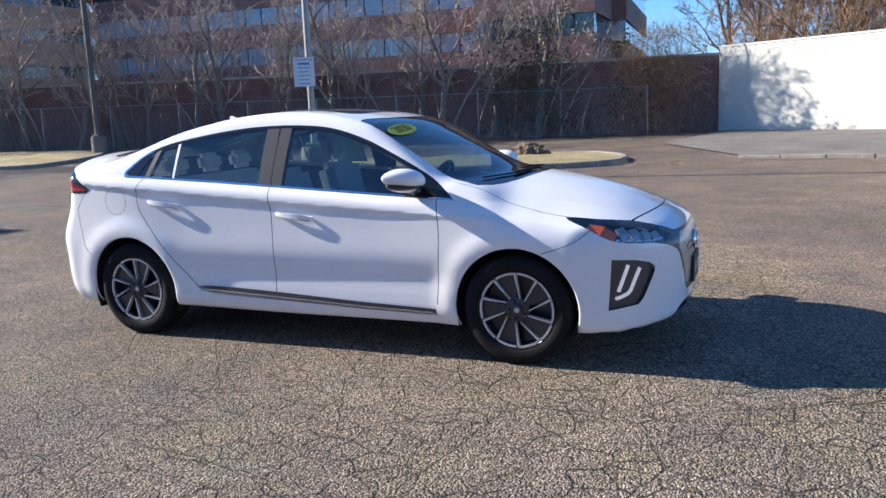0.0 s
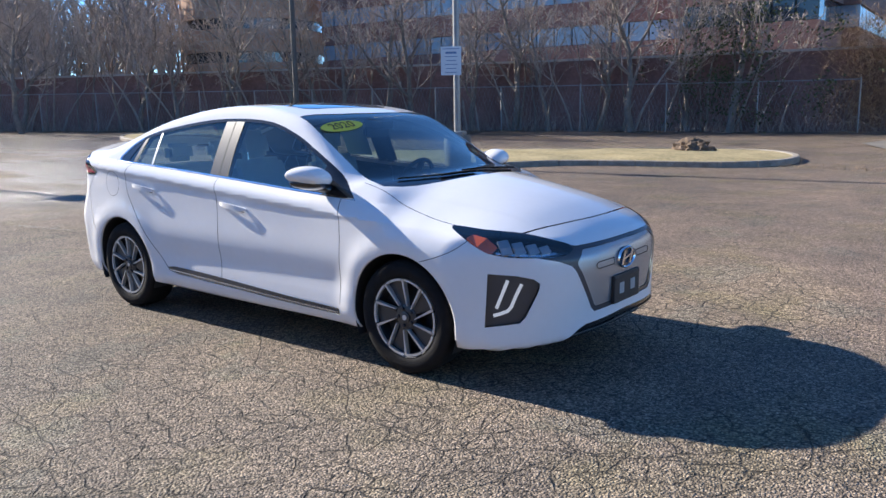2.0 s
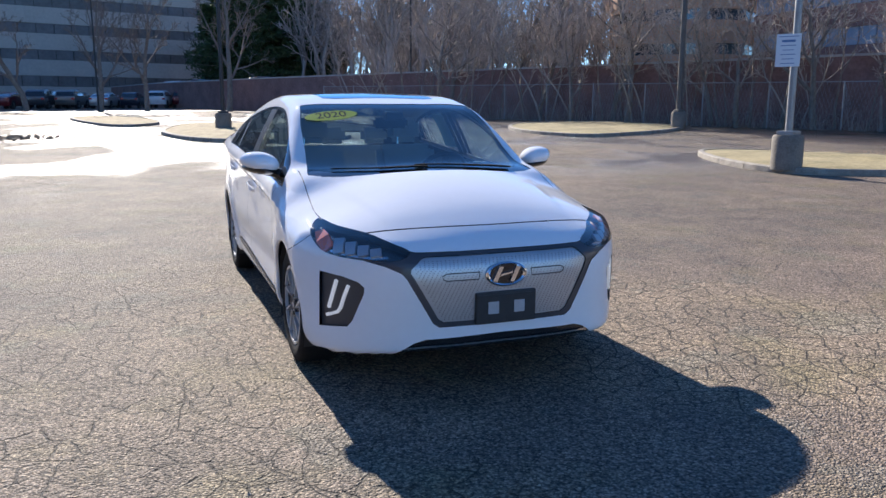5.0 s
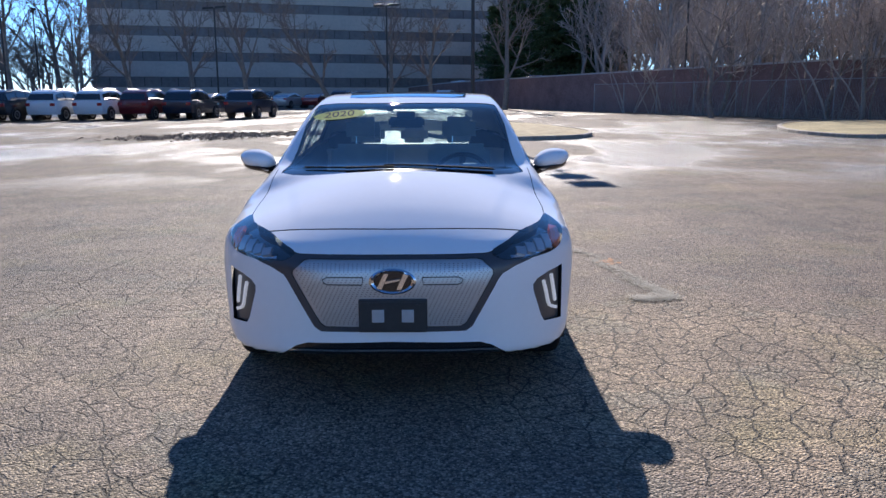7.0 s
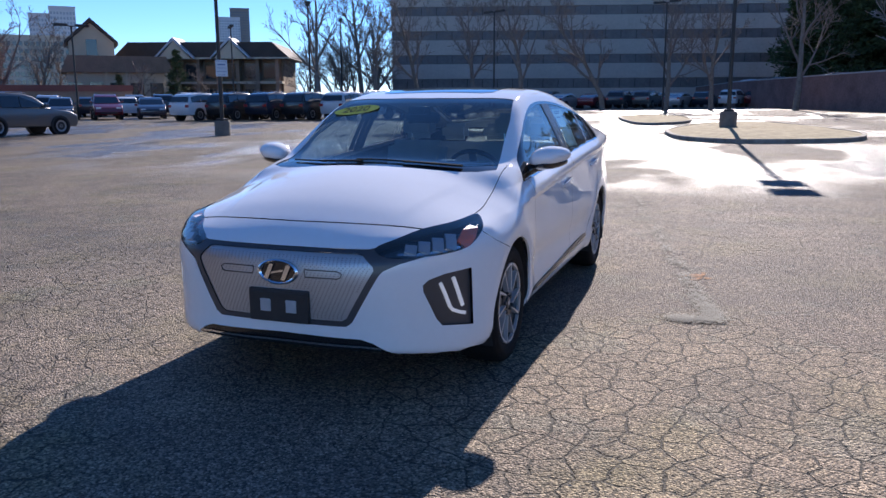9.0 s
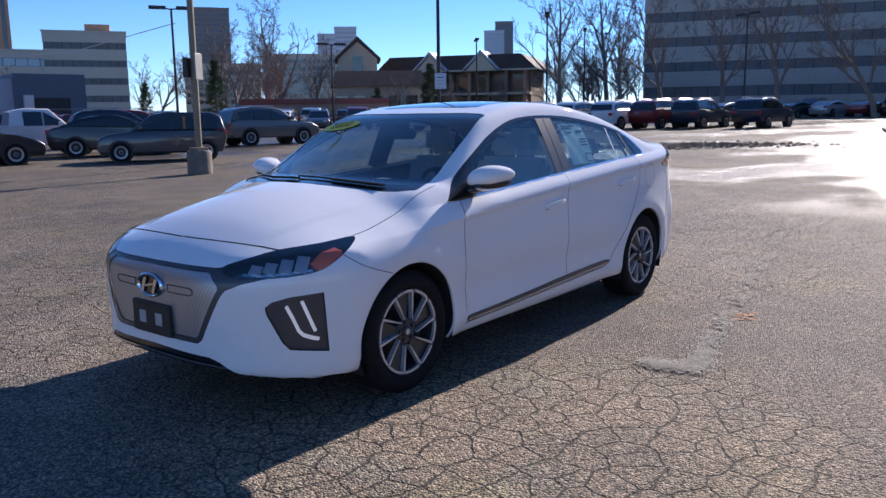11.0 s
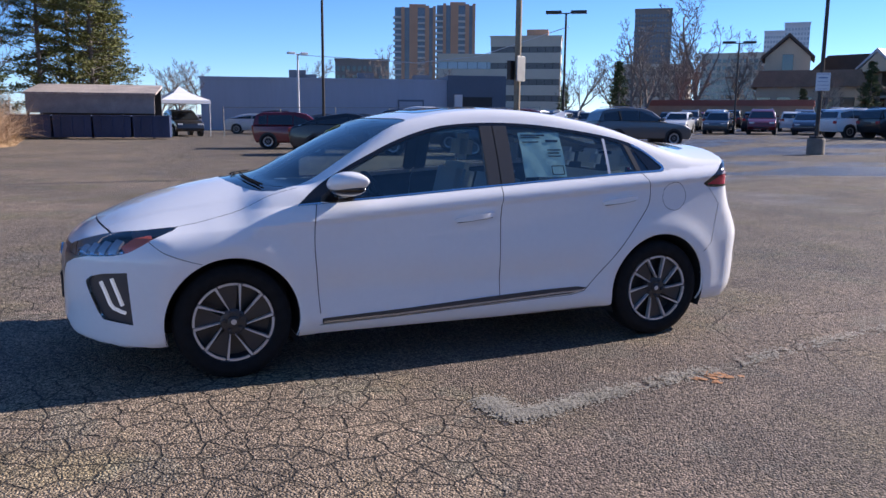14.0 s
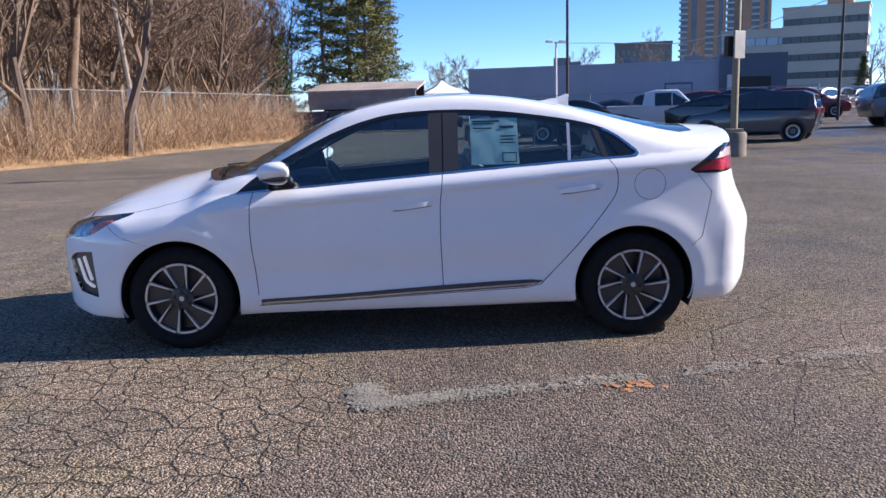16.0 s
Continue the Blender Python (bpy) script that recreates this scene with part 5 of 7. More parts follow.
tagged(part("orange_mark", bm, material("faded_orange", (0.42, 0.20, 0.09), 0.9, vary=0.3, scale=20), None), "faded orange survey mark sprayed on the asphalt", "ground marking", kind="structure")


def scatter(name, count, place, size, material, label, category):
    """Clods or pebbles strewn over an area, joined as one."""
    bm = bmesh.new()
    for _ in range(count):
        x, y = place()
        s = random.uniform(*size)
        z = gz(x, y)
        base = [bm.verts.new((x + math.cos(i * 1.257 + s) * s * random.uniform(0.6, 1.3), y + math.sin(i * 1.257 + s) * s * random.uniform(0.6, 1.3), z)) for i in range(5)]
        topv = bm.verts.new((x + random.uniform(-0.3, 0.3) * s, y + random.uniform(-0.3, 0.3) * s, z + s * random.uniform(0.3, 0.7)))
        for i in range(5):
            bm.faces.new((base[i], base[(i + 1) % 5], topv))
    return tagged(part(name, bm, material, None), label, category, kind="stuff")


def mud_place():
    t = random.random()
    return -21.5 - 4.0 * t + random.gauss(0, 0.9), -9.5 + 4.0 * t + random.gauss(0, 1.3)


scatter("soil_clods", 1700, mud_place, (0.03, 0.10), DIRT, "dark clods of soil and debris strewn on the asphalt", "soil")
scatter("pebbles", 260, lambda: (random.uniform(-3, 5), random.choice((-1, 1)) * random.uniform(1.2, 4.2)), (0.004, 0.011), CONCRETE, "loose pale pebbles on the asphalt", "pebbles")


# ---- lamp posts and signs ----
def lamp_post(x, y, height, pole_material, base=True, heads=2, turn=0.0, label="", radius=0.075, head_size=0.55, lift=0.0, head_width=0.34):
    e = thing("lamp_post", x, y, gz(x, y) + lift, turn, label, "lamp post", "lamp posts of the lot")
    z0 = 0.0
    if base:
        part("concrete_base", lathe([(0.30, -0.1), (0.30, 0.52), (0.27, 0.58), (0.0, 0.58)], 24, "z"), CONCRETE, e, "round concrete footing", smooth=True)
        part("base_plate", box(-0.17, -0.17, 0.575, 0.17, 0.17, 0.66, bevel=0.02), pole_material, e)
        z0 = 0.62
    part("pole", tube([(0, 0, z0), (0, 0, height * 0.5), (0, 0, height)], [radius, radius * 0.9, radius * 0.75], 10), pole_material, e, smooth=True)
    for k in range(heads):
        s = 1 if k == 0 else -1
        part("arm", tube([(0, 0, height - 0.05), (s * 0.35, 0, height)], 0.035, 6), pole_material, e)
        part("lamp_head", box(min(s * 0.25, s * (0.25 + head_size)), -head_width / 2, height - 0.05, max(s * 0.25, s * (0.25 + head_size)), head_width / 2, height + 0.11, bevel=0.03), pole_material, e)
    return e


SIGN_BLUE = material("white_blue_sign", (0.66, 0.74, 0.80), 0.4)
SIGN_INK = material("sign_blue_ink", (0.10, 0.22, 0.42), 0.5)
WHITE_SIGN = material("white_sign", (0.70, 0.71, 0.72), 0.45)


def sign_board(x, y, z, turn, width, height, label, bars=7):
    """A plate with rows of small unreadable print."""
    e = thing("parking_sign", x, y, z, turn, label, "sign")
    part("plate", box(-width / 2, -0.004, -height / 2, width / 2, 0.004, height / 2), SIGN_BLUE, e)
    for i in range(bars):
        w = width * random.uniform(0.45, 0.85) / 2
        h = height * (0.07 if i == 1 else 0.022)
        zc = height * (0.42 - 0.82 * i / max(1, bars - 1))
        part("print_bar", box(-w, -0.0075, zc - h / 2, w, -0.004, zc + h / 2), SIGN_INK, e)
    return e


lamp_post(-6.72, 10.45, 9.0, METAL_GREY, label="tall grey steel lamp post on a round concrete footing", lift=0.17, turn=20)
sign_board(-6.78, 10.33, 2.43, 33, 0.45, 0.62, "white and blue parking notice on the lamp post")
lamp_post(-25.4, 1.55, 8.8, POLE_DARK, label="dark twin-headed lamp post on the grass island", lift=0.22, turn=5, head_size=0.75, head_width=0.72)
lamp_post(-22.5, 19.9, 9.5, POLE_BROWN, label="brown-grey lamp post before the brick wall", lift=0.18, heads=1, radius=0.12)
lamp_post(-46.0, 16.0, 10.0, POLE_DARK, label="distant dark lamp post near the retaining wall", base=False)
lamp_post(-7.35, -13.55, 9.0, POLE_TAN, label="weathered tan lamp post with a grey box", radius=0.085)
lamp_post(-20.8, -16.8, 9.5, POLE_DARK, label="dark lamp post with a small sign on a concrete footing")
sign_board(-20.74, -16.66, gz(-20.8, -16.8) + 2.55, 142, 0.46, 0.62, "small white and blue notice on the dark post", 5)
lamp_post(-20.3, -34.2, 6.85, POLE_DARK, base=False, label="dark twin-headed lamp post among parked cars", turn=-32, head_size=0.85)
lamp_post(-6.8, -33.9, 10.5, POLE_DARK, base=False, heads=1, label="tall thin dark pole behind parked cars")
lamp_post(-9.3, -53.7, 5.75, WHITE_SIGN, base=False, label="slim light-grey lamp post by the grey building", radius=0.09, head_size=0.5, turn=10)
for x, y, h, tr in ((-47.4, -28.0, 8.0, 30), (-64.0, -34.0, 8.4, 30), (-55.0, -40.0, 7.4, 40), (-37.2, -40.1, 6.2, -30), (-58.5, -17.2, 8.0, 60), (-62.0, -4.0, 8.5, 70)):
    lamp_post(x, y, h, POLE_DARK, base=False, label="dark twin-headed lamp post of the far lot", turn=tr, head_size=0.85)
cab = thing("pole_box", -7.30, -13.42, 2.30, 28, "grey metal sign box strapped to the tan post", "box")
part("case", box(-0.17, 0.06, 0.0, 0.17, 0.10, 0.62, bevel=0.006), METAL_GREY, cab)
part("case_back", box(-0.11, -0.26, 0.05, 0.13, -0.14, 0.52, bevel=0.01), POLE_DARK, cab)


# ---- walls and buildings ----
BRICK = material("dark_red_brick", (0.27, 0.14, 0.115), 0.85, vary=0.25, scale=1.2, second=(0.33, 0.18, 0.145), bump=0.3, bump_scale=12, stretch=(1, 1, 4))
BRICK_TAN = material("tan_brick", (0.48, 0.28, 0.18), 0.85, vary=0.15, scale=1.5)
WALL_DARK = material("screened_wall", (0.235, 0.140, 0.125), 0.9, vary=0.3, scale=0.8, bump=0.3, bump_scale=10)
WINDOW_BLUE = material("office_glass", (0.30, 0.36, 0.42), 0.08, coat=1.0, vary=0.15, scale=0.4)
WINDOW_DARK = material("dark_office_glass", (0.035, 0.045, 0.055), 0.08, coat=1.0)
CMU = material("white_block_paint", (0.64, 0.64, 0.57), 0.7, vary=0.08, scale=0.7, second=(0.71, 0.71, 0.64), bump=0.25, bump_scale=30)
CMU_JOINT = material("white_block_joint", (0.52, 0.51, 0.48), 0.85)
COPING = material("pale_coping", (0.46, 0.44, 0.42), 0.8, vary=0.1, scale=3)


def wall_run(name, line, z_top, thick, material, label, coping=None, z_low=-0.3):
    """An upright wall along a line, with thickness and a coping of its own."""
    p = [np.array(q, float) for q in line]
    off = []
    for i in range(len(p)):
        d = p[min(i + 1, len(p) - 1)] - p[max(i - 1, 0)]
        d /= np.linalg.norm(d)
        off.append(np.array([-d[1], d[0]]) * thick)
    bm = bmesh.new()
    rows = []
    for q, o in zip(p, off):
        rows.append([bm.verts.new(v) for v in ((q[0], q[1], z_low), (q[0], q[1], z_top), (q[0] + o[0], q[1] + o[1], z_top), (q[0] + o[0], q[1] + o[1], z_low))])
    for a, b in zip(rows, rows[1:]):
        for k in range(3):
            bm.faces.new((a[k], b[k], b[k + 1], a[k + 1]))
    bm.faces.new(rows[0])
    bm.faces.new(rows[-1][::-1])
    w = tagged(part(name, bm, material, None), label, "wall", kind="structure")
    if coping:
        bm = bmesh.new()
        rows = []
        for q, o in zip(p, off):
            u = o / np.linalg.norm(o) * 0.06
            rows.append([bm.verts.new(v) for v in ((q[0] - u[0], q[1] - u[1], z_top), (q[0] - u[0], q[1] - u[1], z_top + 0.1), (q[0] + o[0] + u[0], q[1] + o[1] + u[1], z_top + 0.1), (q[0] + o[0] + u[0], q[1] + o[1] + u[1], z_top))])
        for a, b in zip(rows, rows[1:]):
            for k in range(4):
                bm.faces.new((a[k], b[k], b[(k + 1) % 4], a[(k + 1) % 4]))
        bm.faces.new(rows[0])
        bm.faces.new(rows[-1][::-1])
        part("coping", bm, coping, w)
    return w


WALL_LINE = [(2.0, 31.0), (-9.0, 29.4), (-16.0, 27.6), (-36.0, 19.6), (-60.0, 9.5), (-84.0, 1.0), (-110.0, -4.0)]
wall_run("wall_brick", WALL_LINE[::-1], 3.35, 0.5, WALL_DARK, "long dark red-brown retaining wall behind a fence", COPING)

# deck behind the retaining wall
bm = bmesh.new()
bm.faces.new([bm.verts.new((x, y, 1.90)) for x, y in ((2, 31.4), (-9, 29.8), (-16, 28.0), (-36, 20.0), (-60, 9.9), (-84, 1.4), (-110, -3.6), (-160, 40), (-60, 110), (30, 110), (8, 33))])
tagged(part("upper_ground", bm, material("upper_asphalt", (0.09, 0.085, 0.08), 0.9, vary=0.2, scale=0.5), None), "raised paved ground behind the retaining wall", "ground", kind="structure")

# white block wall
whall = thing("wall_white_block", 0.7, 30.6, 0.0, math.degrees(math.atan2(-3.3, 5.9)), "white painted concrete block wall with stained face", "wall", kind="structure")
part("wall_face", box(0.0, 0.02, -0.3, 17.0, 0.35, 3.0), CMU, whall)
part("joint_bed", box(0.01, 0.03, 3.0, 16.99, 0.34, 3.66), CMU_JOINT, whall)
for r in range(3):
    for k in range(43):
        x0 = k * 0.4 - (0.2 if r % 2 else 0)
        a, b = max(0.0, x0) + 0.006, min(17.0, x0 + 0.4) - 0.006
        if b - a < 0.1:
            continue
        z0 = 3.0 + r * 0.205 + (0.008 if r == 0 else 0)
        part("block", box(a, 0.02 - random.uniform(0, 0.006), z0, b, 0.35, z0 + 0.194), CMU, whall)
part("cap_course", box(0.0, 0.005, 3.622, 17.0, 0.36, 3.70, bevel=0.01), CMU, whall)


def building(name, corner, along, width, depth, bands, label, cat="building", roof_material=None, columns=0, pane_gap=0.12, rear=False):
    """A block of storeys: bands of (height, material, windowed) from the ground up; windowed bands are set back and split into panes."""
    ang = math.atan2(along[1], along[0])
    e = thing(name, corner[0], corner[1], 0, math.degrees(ang), label, cat)
    z = bands[0]
    for h, mat, windowed in bands[1:]:
        if not windowed:
            part("storey_band", box(0, 0, z, width, depth, z + h), mat, e)
        else:
            part("window_recess", box(0.25, 0.25, z, width - 0.25, depth - 0.25, z + h), POLE_DARK, e)
            n = max(1, columns)
            w = width / n
            for k in range(n):
                for y0 in ((0.12, depth - 0.24) if rear else (0.12,)):
                    part("window", box(k * w + pane_gap / 2, y0, z + 0.03, (k + 1) * w - pane_gap / 2, y0 + 0.12, z + h - 0.03), mat, e)
            m = max(1, int(depth / w))
            wd = depth / m
            for k in range(m):
                for x0 in (0.12, width - 0.24):
                    part("window", box(x0, k * wd + pane_gap / 2, z + 0.03, x0 + 0.12, (k + 1) * wd - pane_gap / 2, z + h - 0.03), mat, e)
        z += h
    part("roof", box(-0.15, -0.15, z, width + 0.15, depth + 0.15, z + 0.25), roof_material or bands[-1][1], e)
    return e


# brick office block with ribbon windows and a rounded end
brick_bands = [1.85, (4.05, BRICK, False), (1.4, WINDOW_BLUE, True), (1.7, BRICK, False), (1.4, WINDOW_BLUE, True), (1.7, BRICK, False), (1.4, WINDOW_DARK, True), (1.4, BRICK, False)]
building("office_building", (-52.0, 50.0), (1, 0.05), 45.5, 16, brick_bands, "dark red brick office block with blue ribbon windows", columns=30)
e = thing("stair_tower", -60.5, 49.0, 0, 0, "rounded tan brick tower end with dark window bands", "building")
z = 1.85
for h, mat, r in ((1.75, BRICK, 6.5), (2.2, BRICK_TAN, 7.0), (1.0, WINDOW_DARK, 6.6), (2.0, BRICK_TAN, 7.0), (1.0, WINDOW_DARK, 6.6), (2.0, BRICK_TAN, 7.0), (1.0, WINDOW_DARK, 6.6), (2.0, BRICK_TAN, 7.0)):
    part("storey_band", lathe([(0, z), (r, z), (r, z + h), (0, z + h)], 40, "z"), mat, e)
    z += h
building("brick_wing", (-15.5, 46.0), (1, 0.0), 8.0, 6, [1.85, (4.15, BRICK, False), (1.3, WINDOW_DARK, True), (3.2, BRICK, False)], "lower brick wing of the office block", columns=6)

# big pale block seen against the sun
HAZE_GREY = material("grey_precast", (0.50, 0.42, 0.36), 0.85, vary=0.12, scale=0.3)
SLAB_GLASS = material("slab_ribbon_glass", (0.15, 0.13, 0.125), 0.45, vary=0.3, scale=0.25)
big = [0.3, (3.2, HAZE_GREY, False), (1.4, SLAB_GLASS, True)] + [(2.1, HAZE_GREY, False), (1.3, SLAB_GLASS, True)] * 6 + [(2.0, HAZE_GREY, False)]
building("office_slab", (-104.0, -46.5), (-0.30, 0.954), 62, 20, big, "large grey precast office slab with window bands", columns=28)

# grey-blue warehouse
GREY_BLUE = material("grey_blue_siding", (0.42, 0.46, 0.54), 0.7, vary=0.05, scale=0.6, stretch=(1, 1, 0.1))
GREY_BLUE_DARK = material("dark_grey_blue_siding", (0.13, 0.16, 0.20), 0.7, vary=0.06, scale=0.6)
w = thing("warehouse", -25.3, -65.0, 0, math.degrees(math.atan2(-4.7, 21.6)), "long low grey-blue warehouse with a roller door", "building")
part("wall", box(0, -16, -0.2, 22.2, 0, 4.55), GREY_BLUE, w)
part("parapet", box(-0.1, -16.1, 4.55, 22.3, 0.08, 4.75), GREY_BLUE, w)
part("side_block", box(-5.5, -15, -0.2, 0, 0.4, 5.15), GREY_BLUE_DARK, w)
part("door_frame", box(2.2, 0.0, 0.0, 4.6, 0.10, 2.9), GREY_BLUE_DARK, w)
for k in range(7):
    part("door_slat", box(2.32, 0.08, 0.02 + k * 0.39, 4.48, 0.14, 0.39 + k * 0.39), GREY_BLUE, w)
part("loading_opening", box(-4.2, 0.38, 0.6, -1.2, 0.45, 3.2), POLE_DARK, w)
part("loading_panel", box(-1.3, 0.40, 0.5, -0.6, 0.9, 3.4), WHITE_SIGN, w)
for x, h in ((6.5, 0.7), (12.0, 0.5), (13.0, 0.9), (1.0, 0.6)):
    part("roof_unit", box(x, -6, 4.75, x + 1.6, -4, 4.75 + h, bevel=0.03), GREY_BLUE_DARK, w)

# striped office block
CREAM = material("cream_precast", (0.58, 0.51, 0.41), 0.8, vary=0.05, scale=0.3)
OFFICE_BAND = material("grey_ribbon_glass", (0.13, 0.125, 0.12), 0.3, vary=0.2, scale=0.5)
stripes = [0.0, (4.3, CREAM, False), (1.1, OFFICE_BAND, True)] + [(1.85, CREAM, False), (1.1, OFFICE_BAND, True)] * 3 + [(1.7, CREAM, False)]
b = building("striped_office", (-76.0, -134.6), (0.86, -0.50), 13, 9, stripes, "cream office block with dark window stripes", columns=9, rear=True)
part("roof_house", box(2.5, 2, 16.4, 6.5, 6, 17.6, bevel=0.05), BRICK_TAN, b)
building("striped_office_wing", (-64.8, -141.4), (0.93, -0.37), 11, 9, [0.0, (4.2, CREAM, False), (1.5, WINDOW_DARK, True), (1.6, CREAM, False), (1.3, WINDOW_DARK, True), (1.6, CREAM, False), (1.3, WINDOW_BLUE, True), (1.2, CREAM, False)], "lower cream wing with a glazed top", columns=6, rear=True)

# residential tower pair
TOWER_BRICK = material("tower_brick", (0.50, 0.28, 0.18), 0.85, vary=0.1, scale=0.2)
TOWER_PALE = material("tower_balcony", (0.52, 0.50, 0.48), 0.8)
TOWER_GLASS = material("tower_glass", (0.13, 0.16, 0.20), 0.25, coat=0.5, vary=0.3, scale=0.15)
for corner, wd, hgt, lab in (((-97.0, -310.0), 16.5, 44.5, "tall brick apartment tower with pale balconies"), ((-113.0, -304.4), 15.5, 45.5, "second brick apartment tower with pale balconies")):
    ang = math.degrees(math.atan2(11, -30))
    e = thing("apartment_tower", corner[0], corner[1], 0, ang, lab, "tower")
    part("core", box(0, 0.6, 0, wd, 14, hgt), TOWER_GLASS, e)
    for f0, f1 in ((0.16, 0.24), (0.36, 0.56), (0.74, 0.84), (0.93, 1.0)):
        part("brick_pier", box(wd * f0, 0, 0, wd * f1, 14, hgt + random.uniform(0, 0.8)), TOWER_BRICK, e)
    for k in range(17):
        z = 4 + k * (hgt - 6) / 17
        part("balcony", box(-0.6, -0.5, z, wd * 0.16, 3, z + 0.7), TOWER_PALE, e)
        part("balcony", box(wd * 0.56, -0.35, z, wd * 0.74, 3, z + 0.7), TOWER_PALE, e)
    part("roof_house", box(wd * 0.35, 3, hgt, wd * 0.75, 9, hgt + 1.6), TOWER_BRICK, e)

GREY_TOWER = material("grey_tower", (0.22, 0.19, 0.17), 0.8, vary=0.08, scale=0.2)
PALE_TOWER = material("pale_tower", (0.50, 0.53, 0.57), 0.6, vary=0.05, scale=0.1)
def tower(corner, ang, wd, dp, hgt, mat, win, floors, cols, label):
    """A far tower: a core with rows of single windows proud of it."""
    e = thing("tower", corner[0], corner[1], 0, ang, label, "tower")
    part("core", box(0, 0, 0, wd, dp, hgt), mat, e)
    part("roof_edge", box(-0.2, -0.2, hgt, wd + 0.2, dp + 0.2, hgt + 0.6), mat, e)
    bm = bmesh.new()
    for i in range(floors):
        for k in range(cols):
            z0, z1 = hgt * (0.35 + 0.63 * i / floors), hgt * (0.35 + 0.63 * (i + 0.55) / floors)
            box_in(bm, wd * (k + 0.18) / cols, -0.12, z0, wd * (k + 0.82) / cols, 0.05, z1)
    w = part("window_band", bm, win, e)
    w["kind"] = "stuff"
    return e


tower((-233.0, -343.5), 146, 18, 14, 54.5, GREY_TOWER, TOWER_GLASS, 14, 12, "grey high-rise with narrow windows")
tower((-281.0, -306.0), 137, 9, 12, 42.5, PALE_TOWER, WINDOW_BLUE, 12, 7, "pale glass high-rise among lower blocks")
tower((-287.5, -300.0), 137, 11, 12, 46.0, PALE_TOWER, WINDOW_BLUE, 13, 8, "taller pale glass high-rise")
tower((-727.0, -522.0), 124, 22, 20, 92.0, PALE_TOWER, WINDOW_BLUE, 22, 8, "white and blue-grey twin high-rise on the skyline")
tower((-738.0, -515.0), 124, 20, 20, 102.0, GREY_TOWER, TOWER_GLASS, 24, 8, "blue-grey upper half of the skyline high-rise")
tower((-55.5, -238.5), 165, 16.5, 10, 18.0, GREY_TOWER, WINDOW_DARK, 4, 10, "low brown office block under construction cranes")
tower((-98.0, -150.0), 140, 16, 10, 12.5, CREAM, WINDOW_DARK, 5, 12, "distant cream low-rise behind bare trees")
tower((-215.0, -268.0), 134, 40, 12, 27.0, CREAM, WINDOW_DARK, 6, 20, "distant pale mid-rise behind bare trees")

# gabled house and long brown building
ROOF_BROWN = material("brown_roof", (0.075, 0.055, 0.045), 0.8, vary=0.2, scale=1)
ROOF_TAN = material("brown_mansard", (0.24, 0.17, 0.12), 0.85, vary=0.2, scale=1)
STUCCO = material("tan_stucco", (0.60, 0.50, 0.36), 0.85, vary=0.06, scale=0.6)
BROWN_BOARD = material("brown_boarding", (0.26, 0.19, 0.13), 0.85, vary=0.15, scale=0.8, stretch=(1, 1, 6))
h = thing("gabled_house", -71.6, -67.9, 0.6, -45.0, "tan stucco building with a steep dark gable and a low wing", "building")
part("wall", prism([(0, 0), (4.9, 0), (4.9, 8.0), (2.45, 10.2), (0, 8.0)], 7, lambda a, c, d: (a, -d, c)), STUCCO, h)
for s0, s1, name in ((-0.45, 2.45, "roof_slope"), (5.35, 2.45, "roof_slope")):
    part(name, prism([(s0, 7.7), (s1, 10.3), (s1, 10.75), (s0, 8.05)], 7.8, lambda a, c, d: (a, 0.5 - d, c)), ROOF_BROWN, h)
part("gable_window", box(1.86, 0, 6.3, 3.04, 0.08, 8.3), WINDOW_DARK, h)
part("lower_wall", box(-5.2, 0.4, 0, 5.30, 6.5, 4.4), STUCCO, h)
part("mansard", prism([(-5.8, 4.3), (5.90, 4.3), (5.10, 6.1), (-5.0, 6.1)], 7.4, lambda a, c, d: (a, 7.2 - d, c)), ROOF_TAN, h)
for x in np.arange(-4.6, 4.30, 2.1):
    part("window", box(x, 6.5, 0.9, x + 1.4, 6.58, 3.2), WINDOW_DARK, h)
    part("post", box(x - 0.45, 7.0, 0, x - 0.25, 7.2, 4.35), STUCCO, h)
h = thing("brown_building", -85.6, -53.6, 0.9, -69.2, "long two-storey brown brick building with a dark overhanging roof", "building")
part("wall", box(0, -9, 0, 20.0, 0, 6.3), BROWN_BOARD, h)
part("gallery", box(-0.1, 0, 3.05, 20.1, 1.5, 3.35), STUCCO, h)
part("roof", prism([(-1.2, 6.2), (21.2, 6.2), (19.0, 8.2), (1.0, 8.2)], 12.4, lambda a, c, d: (a, 1.9 - d, c)), ROOF_BROWN, h)
part("gutter", box(-1.2, 1.85, 6.1, 21.2, 2.0, 6.32), STUCCO, h)
for k in range(8):
    x = 0.6 + k * 2.5
    part("pier", box(x - 0.3, 0, 0, x + 0.15, 1.5, 6.2), BRICK_TAN if k % 3 == 0 else BROWN_BOARD, h)
    for zz in (0.5, 3.75):
        part("window", box(x + 0.45, 0.0, zz, x + 1.85, 0.08, zz + 1.9), WINDOW_DARK, h)
for x in (4.0, 11.0):
    part("porch_gable", prism([(x, 6.1), (x + 4.2, 6.1), (x + 2.1, 8.3)], 4, lambda a, c, d: (a, 2.6 - d, c)), STUCCO, h)
    part("porch_roof", prism([(x - 0.3, 6.1), (x + 2.1, 8.35), (x + 4.5, 6.1), (x + 4.5, 6.35), (x + 2.1, 8.75), (x - 0.3, 6.35)], 4.2, lambda a, c, d: (a, 2.8 - d, c)), PALE_TOWER, h)
h = thing("red_shop", -53.0, -71.0, 0.3, 134, "low red brick shop with a pale fascia", "building")
